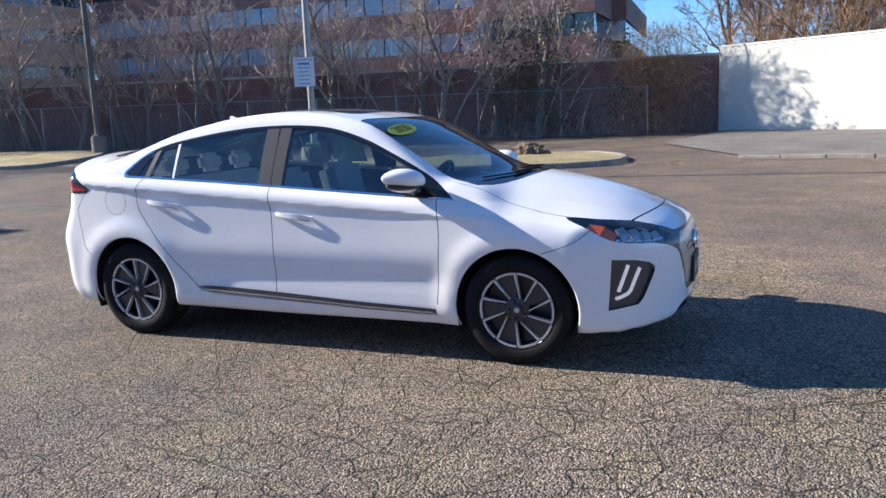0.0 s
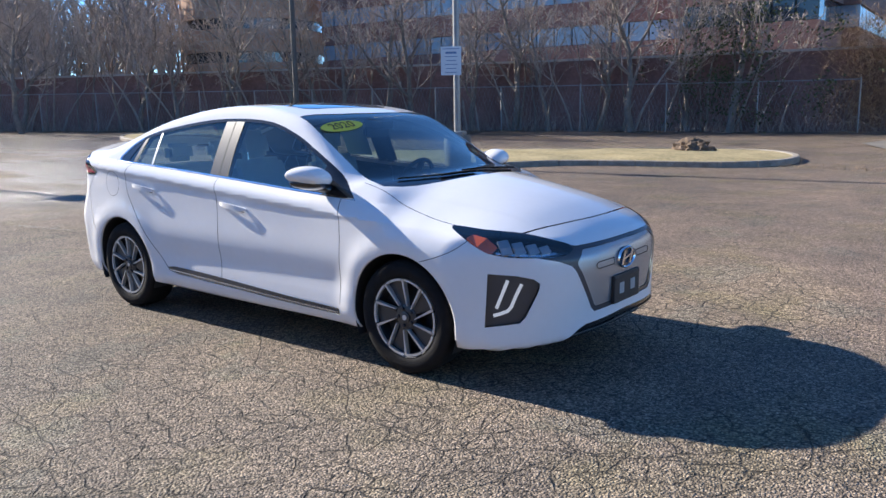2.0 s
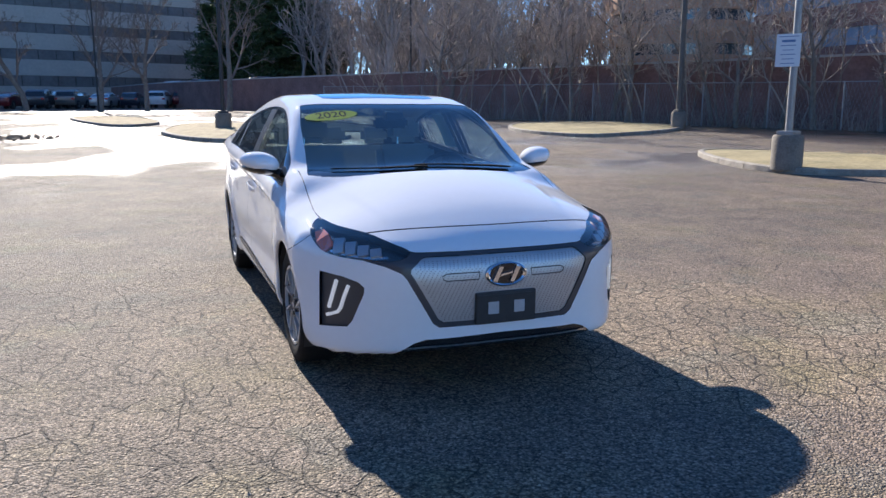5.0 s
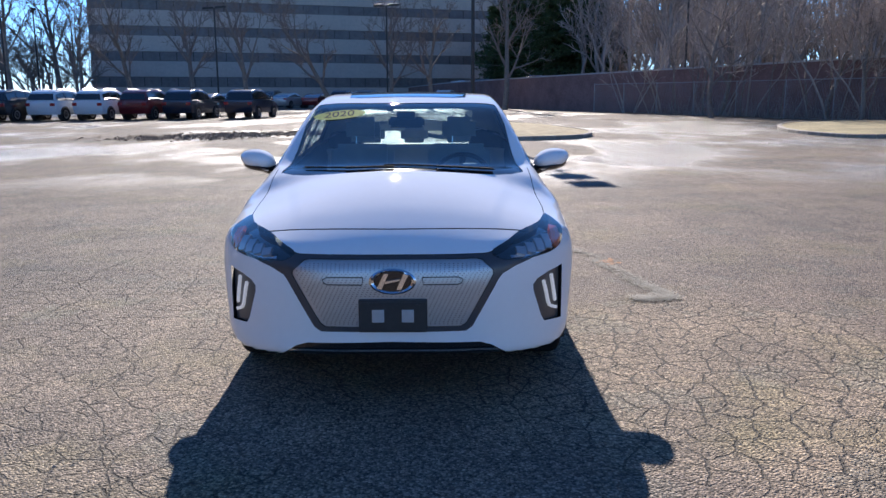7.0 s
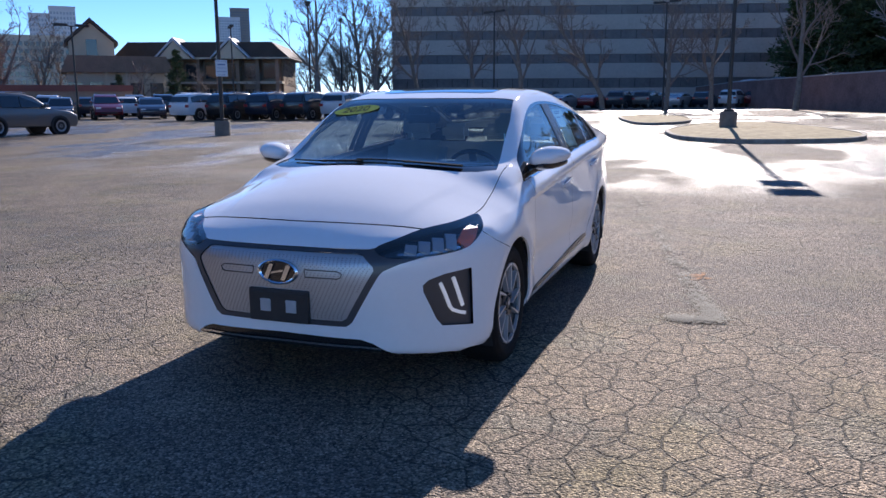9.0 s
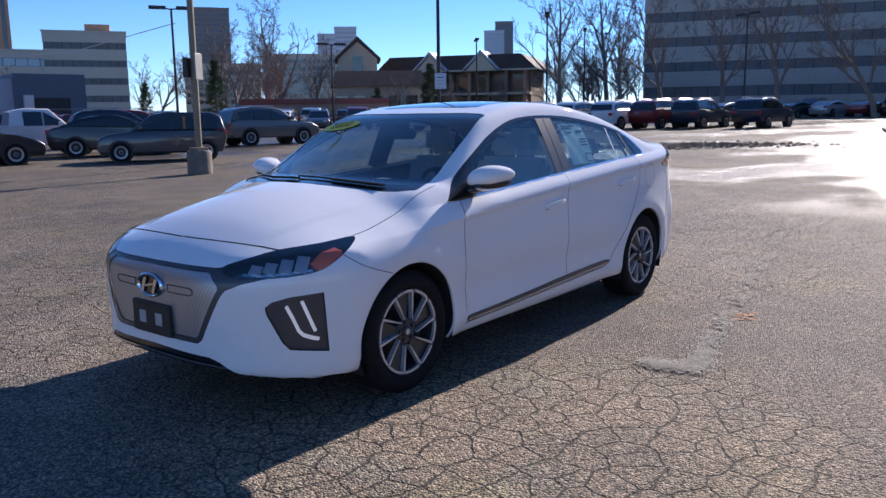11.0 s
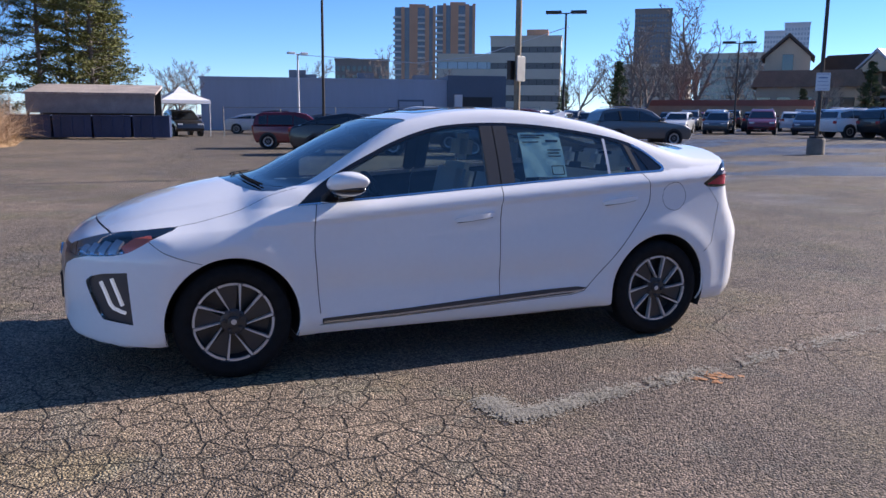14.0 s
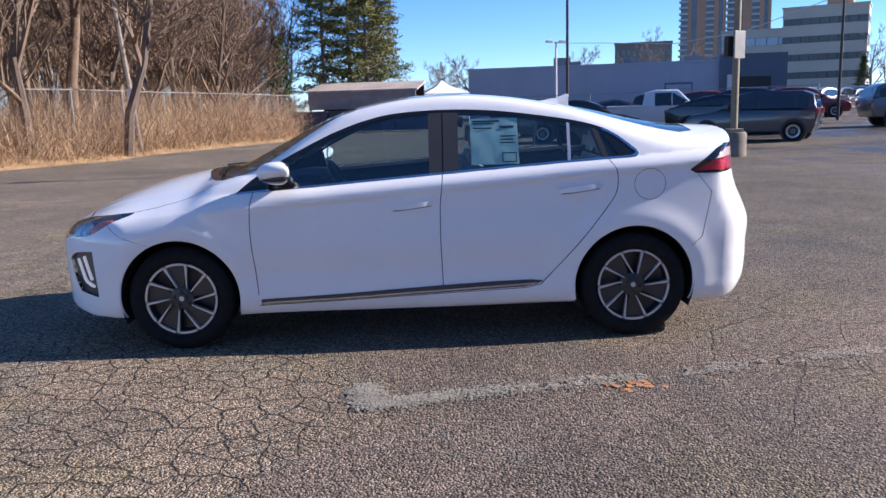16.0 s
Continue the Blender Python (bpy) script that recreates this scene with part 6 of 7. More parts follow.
part("wall", box(0, -6, 0, 16, 0, 2.4), BRICK_TAN, h)
part("fascia", box(-0.1, -6.1, 2.4, 16.1, 0.15, 3.0), material("red_fascia", (0.33, 0.10, 0.07), 0.7, vary=0.1), h)
part("shop_window", box(1, 0, 0.6, 15, 0.06, 2.1), WINDOW_DARK, h)

# open shed with dark containers, and the white canopy
SHED_ROOF = material("rusty_shed_roof", (0.40, 0.34, 0.30), 0.7, vary=0.3, scale=0.7)
CONTAINER = material("dark_blue_container", (0.030, 0.050, 0.115), 0.6, vary=0.2, scale=1)
h = thing("shed", -0.3, -44.2, 0, math.degrees(math.atan2(-1.0, 8.0)), "long low open shed with a rusty roof", "shed")
part("roof", prism([(0, 2.45), (0, 2.57), (4.0, 3.15), (4.0, 3.0)], 7.0, lambda a, c, d: (d + 1.0, 0.2 - a, c)), SHED_ROOF, h)
part("beam", box(1.1, 0.0, 1.42, 7.9, 0.12, 2.45), material("grey_siding_board", (0.33, 0.30, 0.28), 0.8, vary=0.2, scale=2), h)
part("rear_wall", box(1.1, -3.9, 0, 7.9, -3.7, 2.95), POLE_DARK, h)
for x in (1.2, 2.9, 4.5, 6.2, 7.8):
    part("post", box(x - 0.06, -0.02, 0, x + 0.06, 0.1, 2.45), POLE_DARK, h)
for k, x in enumerate((0.25, 2.3, 4.35, 6.4)):
    d = thing("waste_container", -0.3 + x * 0.992, -43.6 - x * 0.125, 0, math.degrees(math.atan2(-1.0, 8.0)), "dark blue steel waste container before the shed", "container", "containers by the shed")
    part("body", prism([(0, 0.1), (1.9, 0.1), (1.95, 1.25), (0, 1.25)], 1.3, lambda a, c, dd: (a, 1.2 - dd, c)), CONTAINER, d)
    part("lid", box(-0.03, -0.15, 1.25, 1.95, 1.25, 1.31, bevel=0.02), CONTAINER, d)
    for xx in (0.35, 0.95, 1.55):
        part("rib", box(xx, 1.2, 0.2, xx + 0.08, 1.26, 1.2), CONTAINER, d)
t = thing("canopy_tent", -0.9, -50.5, 0, 12, "white peaked canopy tent on four thin legs", "tent")
FABRIC = material("white_tent_fabric", (0.76, 0.77, 0.80), 0.8, vary=0.04, scale=2)
bm = bmesh.new()
corners = [bm.verts.new((sx * 1.55, sy * 1.55, 2.3)) for sx, sy in ((-1, -1), (1, -1), (1, 1), (-1, 1))]
mids = [bm.verts.new((sx * 0.55, sy * 0.55, 2.75)) for sx, sy in ((-1, -1), (1, -1), (1, 1), (-1, 1))]
low = [bm.verts.new((sx * 1.56, sy * 1.56, 2.08)) for sx, sy in ((-1, -1), (1, -1), (1, 1), (-1, 1))]
peak = bm.verts.new((0, 0, 3.2))
for i in range(4):
    j = (i + 1) % 4
    bm.faces.new((low[i], low[j], corners[j], corners[i]))
    bm.faces.new((corners[i], corners[j], mids[j], mids[i]))
    bm.faces.new((mids[i], mids[j], peak))
part("roof_cover", bm, FABRIC, t)
for sx, sy in ((-1, -1), (1, -1), (1, 1), (-1, 1)):
    part("leg", tube([(sx * 1.5, sy * 1.5, 0), (sx * 1.5, sy * 1.5, 2.2)], 0.025, 6), WHITE_SIGN, t)


# ---- fences ----
def fence(line, height, spacing, label, wires=True):
    pts = []
    for a, b in zip(line, line[1:]):
        a, b = np.array(a, float), np.array(b, float)
        k = max(1, int(np.linalg.norm(b - a) / spacing))
        pts += [a + (b - a) * i / k for i in range(k)]
    pts.append(np.array(line[-1], float))
    e = thing("chain_link_fence", pts[0][0], pts[0][1], gz(*pts[0]), label=label, category="fence")
    o = pts[0]
    zo = gz(*o)
    loc = [Vector((p[0] - o[0], p[1] - o[1], gz(*p) - zo)) for p in pts]
    for p in loc:
        part("post", tube([p - Vector((0, 0, 0.2)), p + Vector((0, 0, height + random.uniform(-0.03, 0.05)))], 0.032, 6), METAL_GREY, e)
    part("top_rail", tube([p + Vector((0, 0, height - 0.03)) for p in loc], 0.022, 5), METAL_GREY, e)
    bm = bmesh.new()
    for a, b in zip(loc, loc[1:]):
        n = int((b - a).length / 0.16)
        for i in range(n):
            for s0, s1 in ((0, 1), (1, 0)):
                p = a.lerp(b, i / n)
                q = a.lerp(b, min(1, (i + height / 0.16 * 0.35) / n))
                tube_in(bm, [p + Vector((0, 0, 0.03 + s0 * (height - 0.06))), q + Vector((0, 0, 0.03 + s1 * (height - 0.06)))], 0.004, 3, False)
    m = part("wire_mesh", bm, METAL_GREY, e)
    m["kind"] = "stuff"
    return e


fence([(-2.0, 29.0), (-9.0, 27.9), (-16.0, 26.2), (-36.0, 18.2), (-52.0, 11.4)], 2.0, 3.0, "chain-link fence with grey posts along the brick wall")
fence([(15.2, -15.5), (11.8, -21.5), (10.9, -28.0), (9.0, -37.0), (8.2, -44.0)], 2.35, 2.6, "chain-link fence overgrown with dry brush")
fence([(-3.4, -48.0), (-14.0, -46.5), (-24.0, -44.0)], 1.9, 3.0, "chain-link fence before the grey warehouse")


# ---- other parked vehicles ----
PARKED_GLASS = material("parked_car_glass", (0.018, 0.022, 0.026), 0.05, coat=1.0)
HUB = material("parked_wheel", (0.42, 0.43, 0.44), 0.35, metal=0.8)
HEAD_LAMP = material("parked_headlamp", (0.60, 0.62, 0.64), 0.15, coat=0.8)
TAIL_RED = material("parked_tail_lamp", (0.36, 0.02, 0.02), 0.2, coat=0.6)
COATS = {n: material(n + "_car_paint", c, 0.3, metal=m, coat=0.9) for n, c, m in (("white", (0.72, 0.73, 0.74), 0), ("black", (0.015, 0.015, 0.018), 0), ("navy", (0.02, 0.025, 0.045), 0.2),
                                                                                  ("dark_grey", (0.055, 0.062, 0.075), 0.4), ("grey", (0.17, 0.165, 0.16), 0.5), ("silver", (0.48, 0.49, 0.50), 0.5), ("red", (0.17, 0.012, 0.018), 0.2))}
# (x, z) outlines, nose towards +x: lower body, window band; half width; wheel places and size
FORMS = {
    "sedan": dict(body=[(-2.25, 0.42), (-2.30, 0.70), (-2.24, 0.95), (-2.05, 1.05), (-1.55, 1.08), (0.85, 1.00), (1.45, 0.93), (1.95, 0.82), (2.22, 0.66), (2.28, 0.45), (2.20, 0.24), (-2.15, 0.26)],
                  cabin=[(-1.92, 1.06), (-1.40, 1.27), (-0.90, 1.42), (-0.30, 1.48), (0.12, 1.46), (0.48, 1.34), (1.08, 0.97)], half=0.90, wheels=(1.38, -1.36), r=0.34),
    "suv": dict(body=[(-2.18, 0.50), (-2.24, 0.80), (-2.20, 1.08), (-1.9, 1.12), (0.95, 1.06), (1.85, 0.98), (2.20, 0.80), (2.26, 0.52), (2.15, 0.32), (-2.1, 0.34)],
                cabin=[(-2.18, 1.10), (-1.98, 1.52), (-1.72, 1.64), (-1.0, 1.70), (-0.1, 1.69), (0.32, 1.58), (1.08, 1.05)], half=0.93, wheels=(1.36, -1.34), r=0.36),
    "hatch": dict(body=[(-1.88, 0.42), (-1.96, 0.75), (-1.93, 0.98), (0.9, 0.96), (1.62, 0.86), (1.90, 0.70), (1.95, 0.45), (1.85, 0.25), (-1.8, 0.26)],
                  cabin=[(-1.92, 0.97), (-1.80, 1.40), (-1.5, 1.52), (-0.2, 1.53), (0.30, 1.46), (0.98, 0.95)], half=0.85, wheels=(1.25, -1.30), r=0.31),
    "pickup": dict(body=[(-2.80, 0.60), (-2.82, 1.08), (-0.62, 1.12), (1.05, 1.12), (2.45, 1.05), (2.72, 0.90), (2.74, 0.55), (2.62, 0.38), (-2.7, 0.45)],
                   cabin=[(-0.66, 1.11), (-0.55, 1.68), (-0.1, 1.78), (0.75, 1.76), (1.42, 1.10)], half=0.98, wheels=(1.75, -1.75), r=0.40),
}


def extrude_form(outline, half, tumble, z0, soft):
    """A side outline given width: each side leans in above z0 by tumble per metre, and the edges are rounded."""
    bm = bmesh.new()
    sides = []
    for s in (1, -1):
        sides.append([bm.verts.new((x, s * (half - max(0, z - z0) * tumble - 0.10 * max(0, abs(x) - 1.7)), z)) for x, z in outline])
    bm.faces.new(sides[0])
    bm.faces.new(sides[1][::-1])
    for i in range(len(outline)):
        j = (i + 1) % len(outline)
        bm.faces.new((sides[0][j], sides[0][i], sides[1][i], sides[1][j]))
    if soft:
        bmesh.ops.bevel(bm, geom=[e for e in bm.edges if abs(e.verts[0].co.y - e.verts[1].co.y) < 0.5], offset=soft, segments=3, affect="EDGES", profile=0.55)
    return bm


MODELS = {}


def vehicle(form, paint, x, y, heading, label, group="", lift=0.0):
    key = (form, paint)
    place = pose(x, y, gz(x, y) + lift, 0, 0, heading)
    if key in MODELS:
        c = copy_thing(MODELS[key], place)
        return tagged(c, label, group=group)
    f = FORMS[form]
    e = thing({"sedan": "parked_sedan", "suv": "parked_suv", "hatch": "parked_hatchback", "pickup": "pickup_truck"}[form], label=label, category="car", group=group)
    e.matrix_world = place
    half = f["half"]
    body = part("body", extrude_form(f["body"], half, 0.06, 0.7, 0.07), COATS[paint], e, smooth=True)
    c = np.array(f["cabin"])
    part("cabin", extrude_form(f["cabin"], half - 0.05, 0.30, c[0][1], 0.06), COATS[paint], e, smooth=True)
    mid = c.mean(0)
    zt = c[:, 1].max()
    glass = [tuple(mid + (p - mid) * 0.86 + np.array([0, -0.012])) for p in c]
    for s in (1, -1):
        def side_at(a, b, d, s=s):
            return (a, s * (half - 0.05 - max(0, b - c[0][1]) * 0.30 + 0.004 + d), b)
        x0, x1 = c[0][0] + 0.22, c[-1][0] - 0.28
        cuts = [x0, x0 + (x1 - x0) * (0.30 if form == "suv" else 0.16), x0 + (x1 - x0) * 0.60, x1]
        for a, b in zip(cuts, cuts[1:]):
            if form == "pickup" and b == cuts[1]:
                continue
            out = [(a + 0.025, c[0][1] + 0.03), (b - 0.025, c[0][1] + 0.03)]
            top_b = np.interp(b - 0.025, c[:, 0], c[:, 1]) - 0.10
            top_a = np.interp(a + 0.025, c[:, 0], c[:, 1]) - 0.10
            ta, tb = min(zt - 0.13, max(top_a, c[0][1] + 0.06)), min(zt - 0.13, max(top_b, c[0][1] + 0.06))
            out += [(b - 0.025, tb), (a + 0.025, ta)]
            part("side_window", prism(out, 0.012, side_at), PARKED_GLASS, e)
        part("headlamp", box(c[-1][0] + 0.82 if form != "pickup" else 2.45, s * (half - 0.30) - 0.17, f["body"][-4][1] - 0.10, f["body"][-3][0] - 0.045, s * (half - 0.30) + 0.17, f["body"][-4][1] + 0.03, bevel=0.03), HEAD_LAMP, e)
        part("tail_lamp", box(f["body"][1][0] - 0.012, s * (half - 0.20) - 0.12, 0.80, f["body"][1][0] + 0.35, s * (half - 0.20) + 0.155, 0.98, bevel=0.03), TAIL_RED, e)
    # front and rear screens
    (ax, az), (bx, bz) = c[-2], c[-1]
    for (px, pz), (qx, qz), o in (((ax, az), (bx, bz), 1), (tuple(c[1]), tuple(c[0]), -1)):
        d = np.array([qx - px, qz - pz])
        nn = np.array([-d[1], d[0]]) / np.linalg.norm(d) * (1 if o > 0 else -1)
        if nn[0] * o < 0:
            nn = -nn
        bm = bmesh.new()
        vs = []
        for k in (0.10, 0.92):
            for s in (1, -1):
                p = np.array([px, pz]) + d * k + nn * 0.008
                wdt = half - 0.05 - max(0, p[1] - c[0][1]) * 0.30 - 0.08
                vs.append(bm.verts.new((p[0], s * wdt, p[1])))
        bm.faces.new((vs[0], vs[1], vs[3], vs[2]))
        part("windshield" if o > 0 else "rear_window", bm, PARKED_GLASS, e)
    for wx in f["wheels"]:
        for s in (1, -1):
            r = f["r"]
            well = part("wheel_well", lathe([(0, s * (half - 0.24)), (r + 0.06, s * (half - 0.24)), (r + 0.06, s * (half + 0.004)), (0, s * (half + 0.004))], 20, center=(wx, 0, r + 0.01)), BLACK_PLASTIC, e)
            tyre = part("tyre", lathe([(r * 0.55, s * (half - 0.2)), (r * 0.97, s * (half - 0.2)), (r, s * (half - 0.15)), (r, s * (half - 0.02)), (r * 0.95, s * (half + 0.012)), (r * 0.66, s * (half + 0.014)), (r * 0.55, s * (half - 0.02))], 24, center=(wx, 0, r), closed=True), RUBBER, e, smooth=True)
            part("wheel_disc", lathe([(0, s * (half - 0.01)), (0.05, s * (half + 0.006)), (r * 0.30, s * (half - 0.004)), (r * 0.62, s * (half + 0.010)), (r * 0.66, s * (half + 0.016)), (r * 0.66, s * (half - 0.1)), (0, s * (half - 0.1))], 18, center=(wx, 0, r)), HUB, tyre)
            if s > 0:
                pass
    part("bumper_trim", box(f["body"][-3][0] - 0.12, -half * 0.55, 0.40, f["body"][-3][0] - 0.02, half * 0.55, 0.58, bevel=0.02), BLACK_PLASTIC, e)
    for s in (1, -1):
        part("wing_mirror", box(c[-1][0] - 0.42, s * (half + 0.06) - 0.08, c[0][1] + 0.03, c[-1][0] - 0.28, s * (half + 0.06) + 0.08, c[0][1] + 0.17, bevel=0.03), COATS[paint], e)
    if form == "suv":
        for s in (1, -1):
            part("roof_rail", tube([(-1.6, s * 0.62, zt + 0.0), (-1.4, s * 0.62, zt + 0.04), (-0.1, s * 0.62, zt + 0.04), (0.1, s * 0.62, zt)], 0.015, 5), CHROME, e)
    if form == "pickup":
        part("bed_opening", box(-2.65, -0.80, 0.80, -0.75, 0.80, 1.128), BLACK_PLASTIC, e)
        part("bed_rail", box(-2.80, 0.82, 1.10, -0.65, 0.97, 1.16, bevel=0.02), COATS[paint], e)
        part("bed_rail", box(-2.80, -0.97, 1.10, -0.65, -0.82, 1.16, bevel=0.02), COATS[paint], e)
    MODELS[key] = e
    return e


NEAR = "vehicles parked near the lamp post"
vehicle("hatch", "dark_grey", -10.35, -19.9, -32, "dark grey boxy hatchback parked beside the tan lamp post", NEAR)
vehicle("sedan", "black", -5.6, -23.4, 166, "dark coupe-like sedan parked with silver wheels", NEAR)
vehicle("hatch", "red", -4.75, -29.2, 166, "dark red hatchback parked beside a dark sedan", NEAR)
vehicle("pickup", "white", -9.6, -28.0, 166, "white pickup truck with an open bed", NEAR)
vehicle("sedan", "black", -11.4, -24.6, 150, "black sedan parked before the pickup", NEAR)
vehicle("suv", "grey", -19.5, -25.9, 170, "grey crossover parked alone on the lot", NEAR)
vehicle("suv", "navy", -15.5, -31.5, 160, "dark crossover parked behind the pickup", NEAR)
vehicle("sedan", "white", -6.6, -56.5, 166, "white sedan parked behind the fence by the warehouse", NEAR)
vehicle("suv", "black", -1.0, -50.7, 100, "dark crossover parked under the white canopy", NEAR)
vehicle("suv", "black", -8.6, -54.4, 166, "dark crossover parked behind the fence by the warehouse", NEAR)
ROW = "row of cars along the lot's edge"
for k, (form, paint, word) in enumerate((("suv", "white", "white"), ("suv", "black", "black"), ("suv", "navy", "navy"), ("suv", "black", "black"), ("suv", "white", "white"), ("suv", "white", "white"), ("suv", "red", "dark red"), ("suv", "navy", "navy"))):
    vehicle(form, paint, -38.2 - 0.72 * k + 0.1 * (k % 2), -30.6 + 2.28 * k, 172 + (k % 3), word + " crossover parked tail-out in a row", ROW)
vehicle("suv", "navy", -44.2, -11.3, 172, "dark crossover parked apart from the row", ROW)
vehicle("sedan", "navy", -47.5, -14.8, 172, "dark sedan parked behind the row", ROW)
paints = ["white", "black", "dark_grey", "silver", "grey", "red", "navy"]
rng = random.Random(5)
FAR = "far rows of parked cars"
for r, (x0, y0, dx, dy, n, hd) in enumerate(((-33.0, -45.0, -2.0, 1.9, 9, 45), (-38.0, -52.0, -2.1, 1.9, 10, 225), (-24.0, -51.0, -2.2, -1.6, 6, 40), (-68.0, -30.0, -1.0, 2.6, 17, 165), (-78.0, -26.0, -1.0, 2.7, 15, 345), (-9.0, -43.0, -2.5, 0.6, 6, 166), (-58.0, -52.0, -2.1, 2.0, 6, 45), (-36.0, -58.0, -2.2, 2.0, 12, 45), (-44.0, -67.0, -2.3, 2.1, 11, 225))):
    for k in range(n):
        if rng.random() < 0.12:
            continue
        p = rng.choice(paints)
        form = rng.choice(["sedan", "suv", "sedan", "hatch"])
        vehicle(form, p, x0 + dx * k + rng.uniform(-0.2, 0.2), y0 + dy * k + rng.uniform(-0.2, 0.2), hd + rng.uniform(-3, 3), p.replace("_", " ") + " " + {"sedan": "sedan", "suv": "crossover", "hatch": "hatchback"}[form] + " in a far parking row", FAR)
for k in range(7):
    x = -50 - 5.6 * k
    y = 16.5 - 2.15 * k
    p = rng.choice(["white", "black", "navy", "grey"])
    c = vehicle(rng.choice(["suv", "sedan"]), p, x, y, 66 + rng.uniform(-3, 3), p + " car on the raised deck behind the wall", "cars on the raised deck")
    c.location.z = 1.91


# ---- trees, brush and grass ----
BARK = material("grey_bark", (0.22, 0.185, 0.155), 0.9, vary=0.3, scale=6, bump=0.5, bump_scale=30)
BARK_PALE = material("pale_bark", (0.36, 0.31, 0.26), 0.9, vary=0.3, scale=6, bump=0.4, bump_scale=30)
BARK_TAN = material("tan_bark", (0.14, 0.105, 0.08), 0.9, vary=0.3, scale=5, bump=0.5, bump_scale=30)
TWIG = material("brown_twigs", (0.40, 0.33, 0.28), 0.9, vary=0.2, scale=3)
TWIG_TAN = material("tan_twigs", (0.19, 0.13, 0.09), 0.9, vary=0.25, scale=3)
TWIG_FAR = material("far_woods_bark", (0.38, 0.32, 0.28), 0.9, vary=0.3, scale=0.3, island=True, rand=0.35)
# darker copy of TWIG: the backlit look of the street trees is in the colour
TWIG_BACKLIT = material("backlit_twigs", (0.20, 0.16, 0.135), 0.9, vary=0.25, scale=3)
BRUSH = material("rusty_brush", (0.40, 0.27, 0.165), 0.9, vary=0.35, scale=2, island=True, rand=0.35)
# brighter, yellower copy of NEEDLES: the sunlight on the pines is put into the colour
SUNNY_NEEDLES = material("needles_painted_sunlit", (0.15, 0.155, 0.04), 0.8, vary=0.3, scale=3, island=True, rand=0.4)
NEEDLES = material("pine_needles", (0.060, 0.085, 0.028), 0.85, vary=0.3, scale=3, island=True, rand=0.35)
IVY = material("ivy_leaves", (0.075, 0.085, 0.030), 0.7, vary=0.3, scale=3, island=True, rand=0.4)


def grow(seed, height, levels=4, spread=0.55, trunk_r=0.11, lean=0.05, split=(3, 5), first=0.28, slender=0.62, crook=0.13):
    """Points of a branching tree: lists of (path, radii, level)."""
    rg = random.Random(seed)
    out = []

    def limb(p, d, length, r, level):
        pts, rad = [p.copy()], [r]
        n = 6 if level == 0 else (4 if level == 1 else 3)
        q, dd = p.copy(), d.copy()
        ways = []
        for i in range(n):
            dd = (dd + Vector((rg.gauss(0, crook), rg.gauss(0, crook), rg.gauss(0.06, crook * 0.5)))).normalized()
            q = q + dd * length / n
            pts.append(q.copy())
            ways.append(dd.copy())
            rad.append(r * (1 - (i + 1) / n * (0.80 if level < levels - 1 else 0.88)))
        out.append((pts, rad, level))
        if level + 1 >= levels:
            return
        kids = rg.randint(*split) + (4 if level == 0 else 0)
        turn = rg.uniform(0, math.tau)
        for k in range(kids):
            t = first + (1 - first) * (k + rg.random()) / kids if level == 0 else 0.15 + 0.85 * (k + rg.random()) / kids
            i = min(int(t * n), n - 1)
            base = pts[i].lerp(pts[i + 1], min(1.0, t * n - i))
            way = ways[i]
            # branches leave by turns round their parent, bent away from it by spread and then upwards
            turn += 2.4 + rg.gauss(0, 0.4)
            side = way.orthogonal().normalized()
            side.rotate(Matrix.Rotation(turn, 3, way))
            bend = (0.55 + 0.9 * spread) * rg.uniform(0.65, 1.1)
            nd = (way * math.cos(bend) + side * math.sin(bend) + Vector((0, 0, 0.12))).normalized()
            limb(base, nd, length * rg.uniform(0.75, 1.0) * slender * (1.12 - 0.62 * t if level == 0 else 1.0 - 0.35 * t), max(rad[min(i + 1, n)] * 0.75, r * 0.22), level + 1)
    limb(Vector((0, 0, -0.2)), Vector((rg.gauss(0, lean), rg.gauss(0, lean), 1)).normalized(), height * 0.86, trunk_r, 0)
    return out


def tree_model(name, seed, height, bark, twig, label, limbs=False, thick=0.008, **kw):
    e = thing(name, label=label, category="tree", group="bare trees round the lot")
    wood, fine = bmesh.new(), bmesh.new()
    for pts, rad, level in grow(seed, height, **kw):
        if level == 1 and limbs:
            part("limb", tube(pts, [max(r, thick) for r in rad], 5), bark, e, smooth=True)
            continue
        tube_in(wood if level == 0 else fine, pts, [max(r, thick) for r in rad], 7 if level == 0 else (4 if level == 1 else 3), False)
    part("trunk", wood, bark, e, smooth=True)
    part("crown", fine, twig, e)
    return e


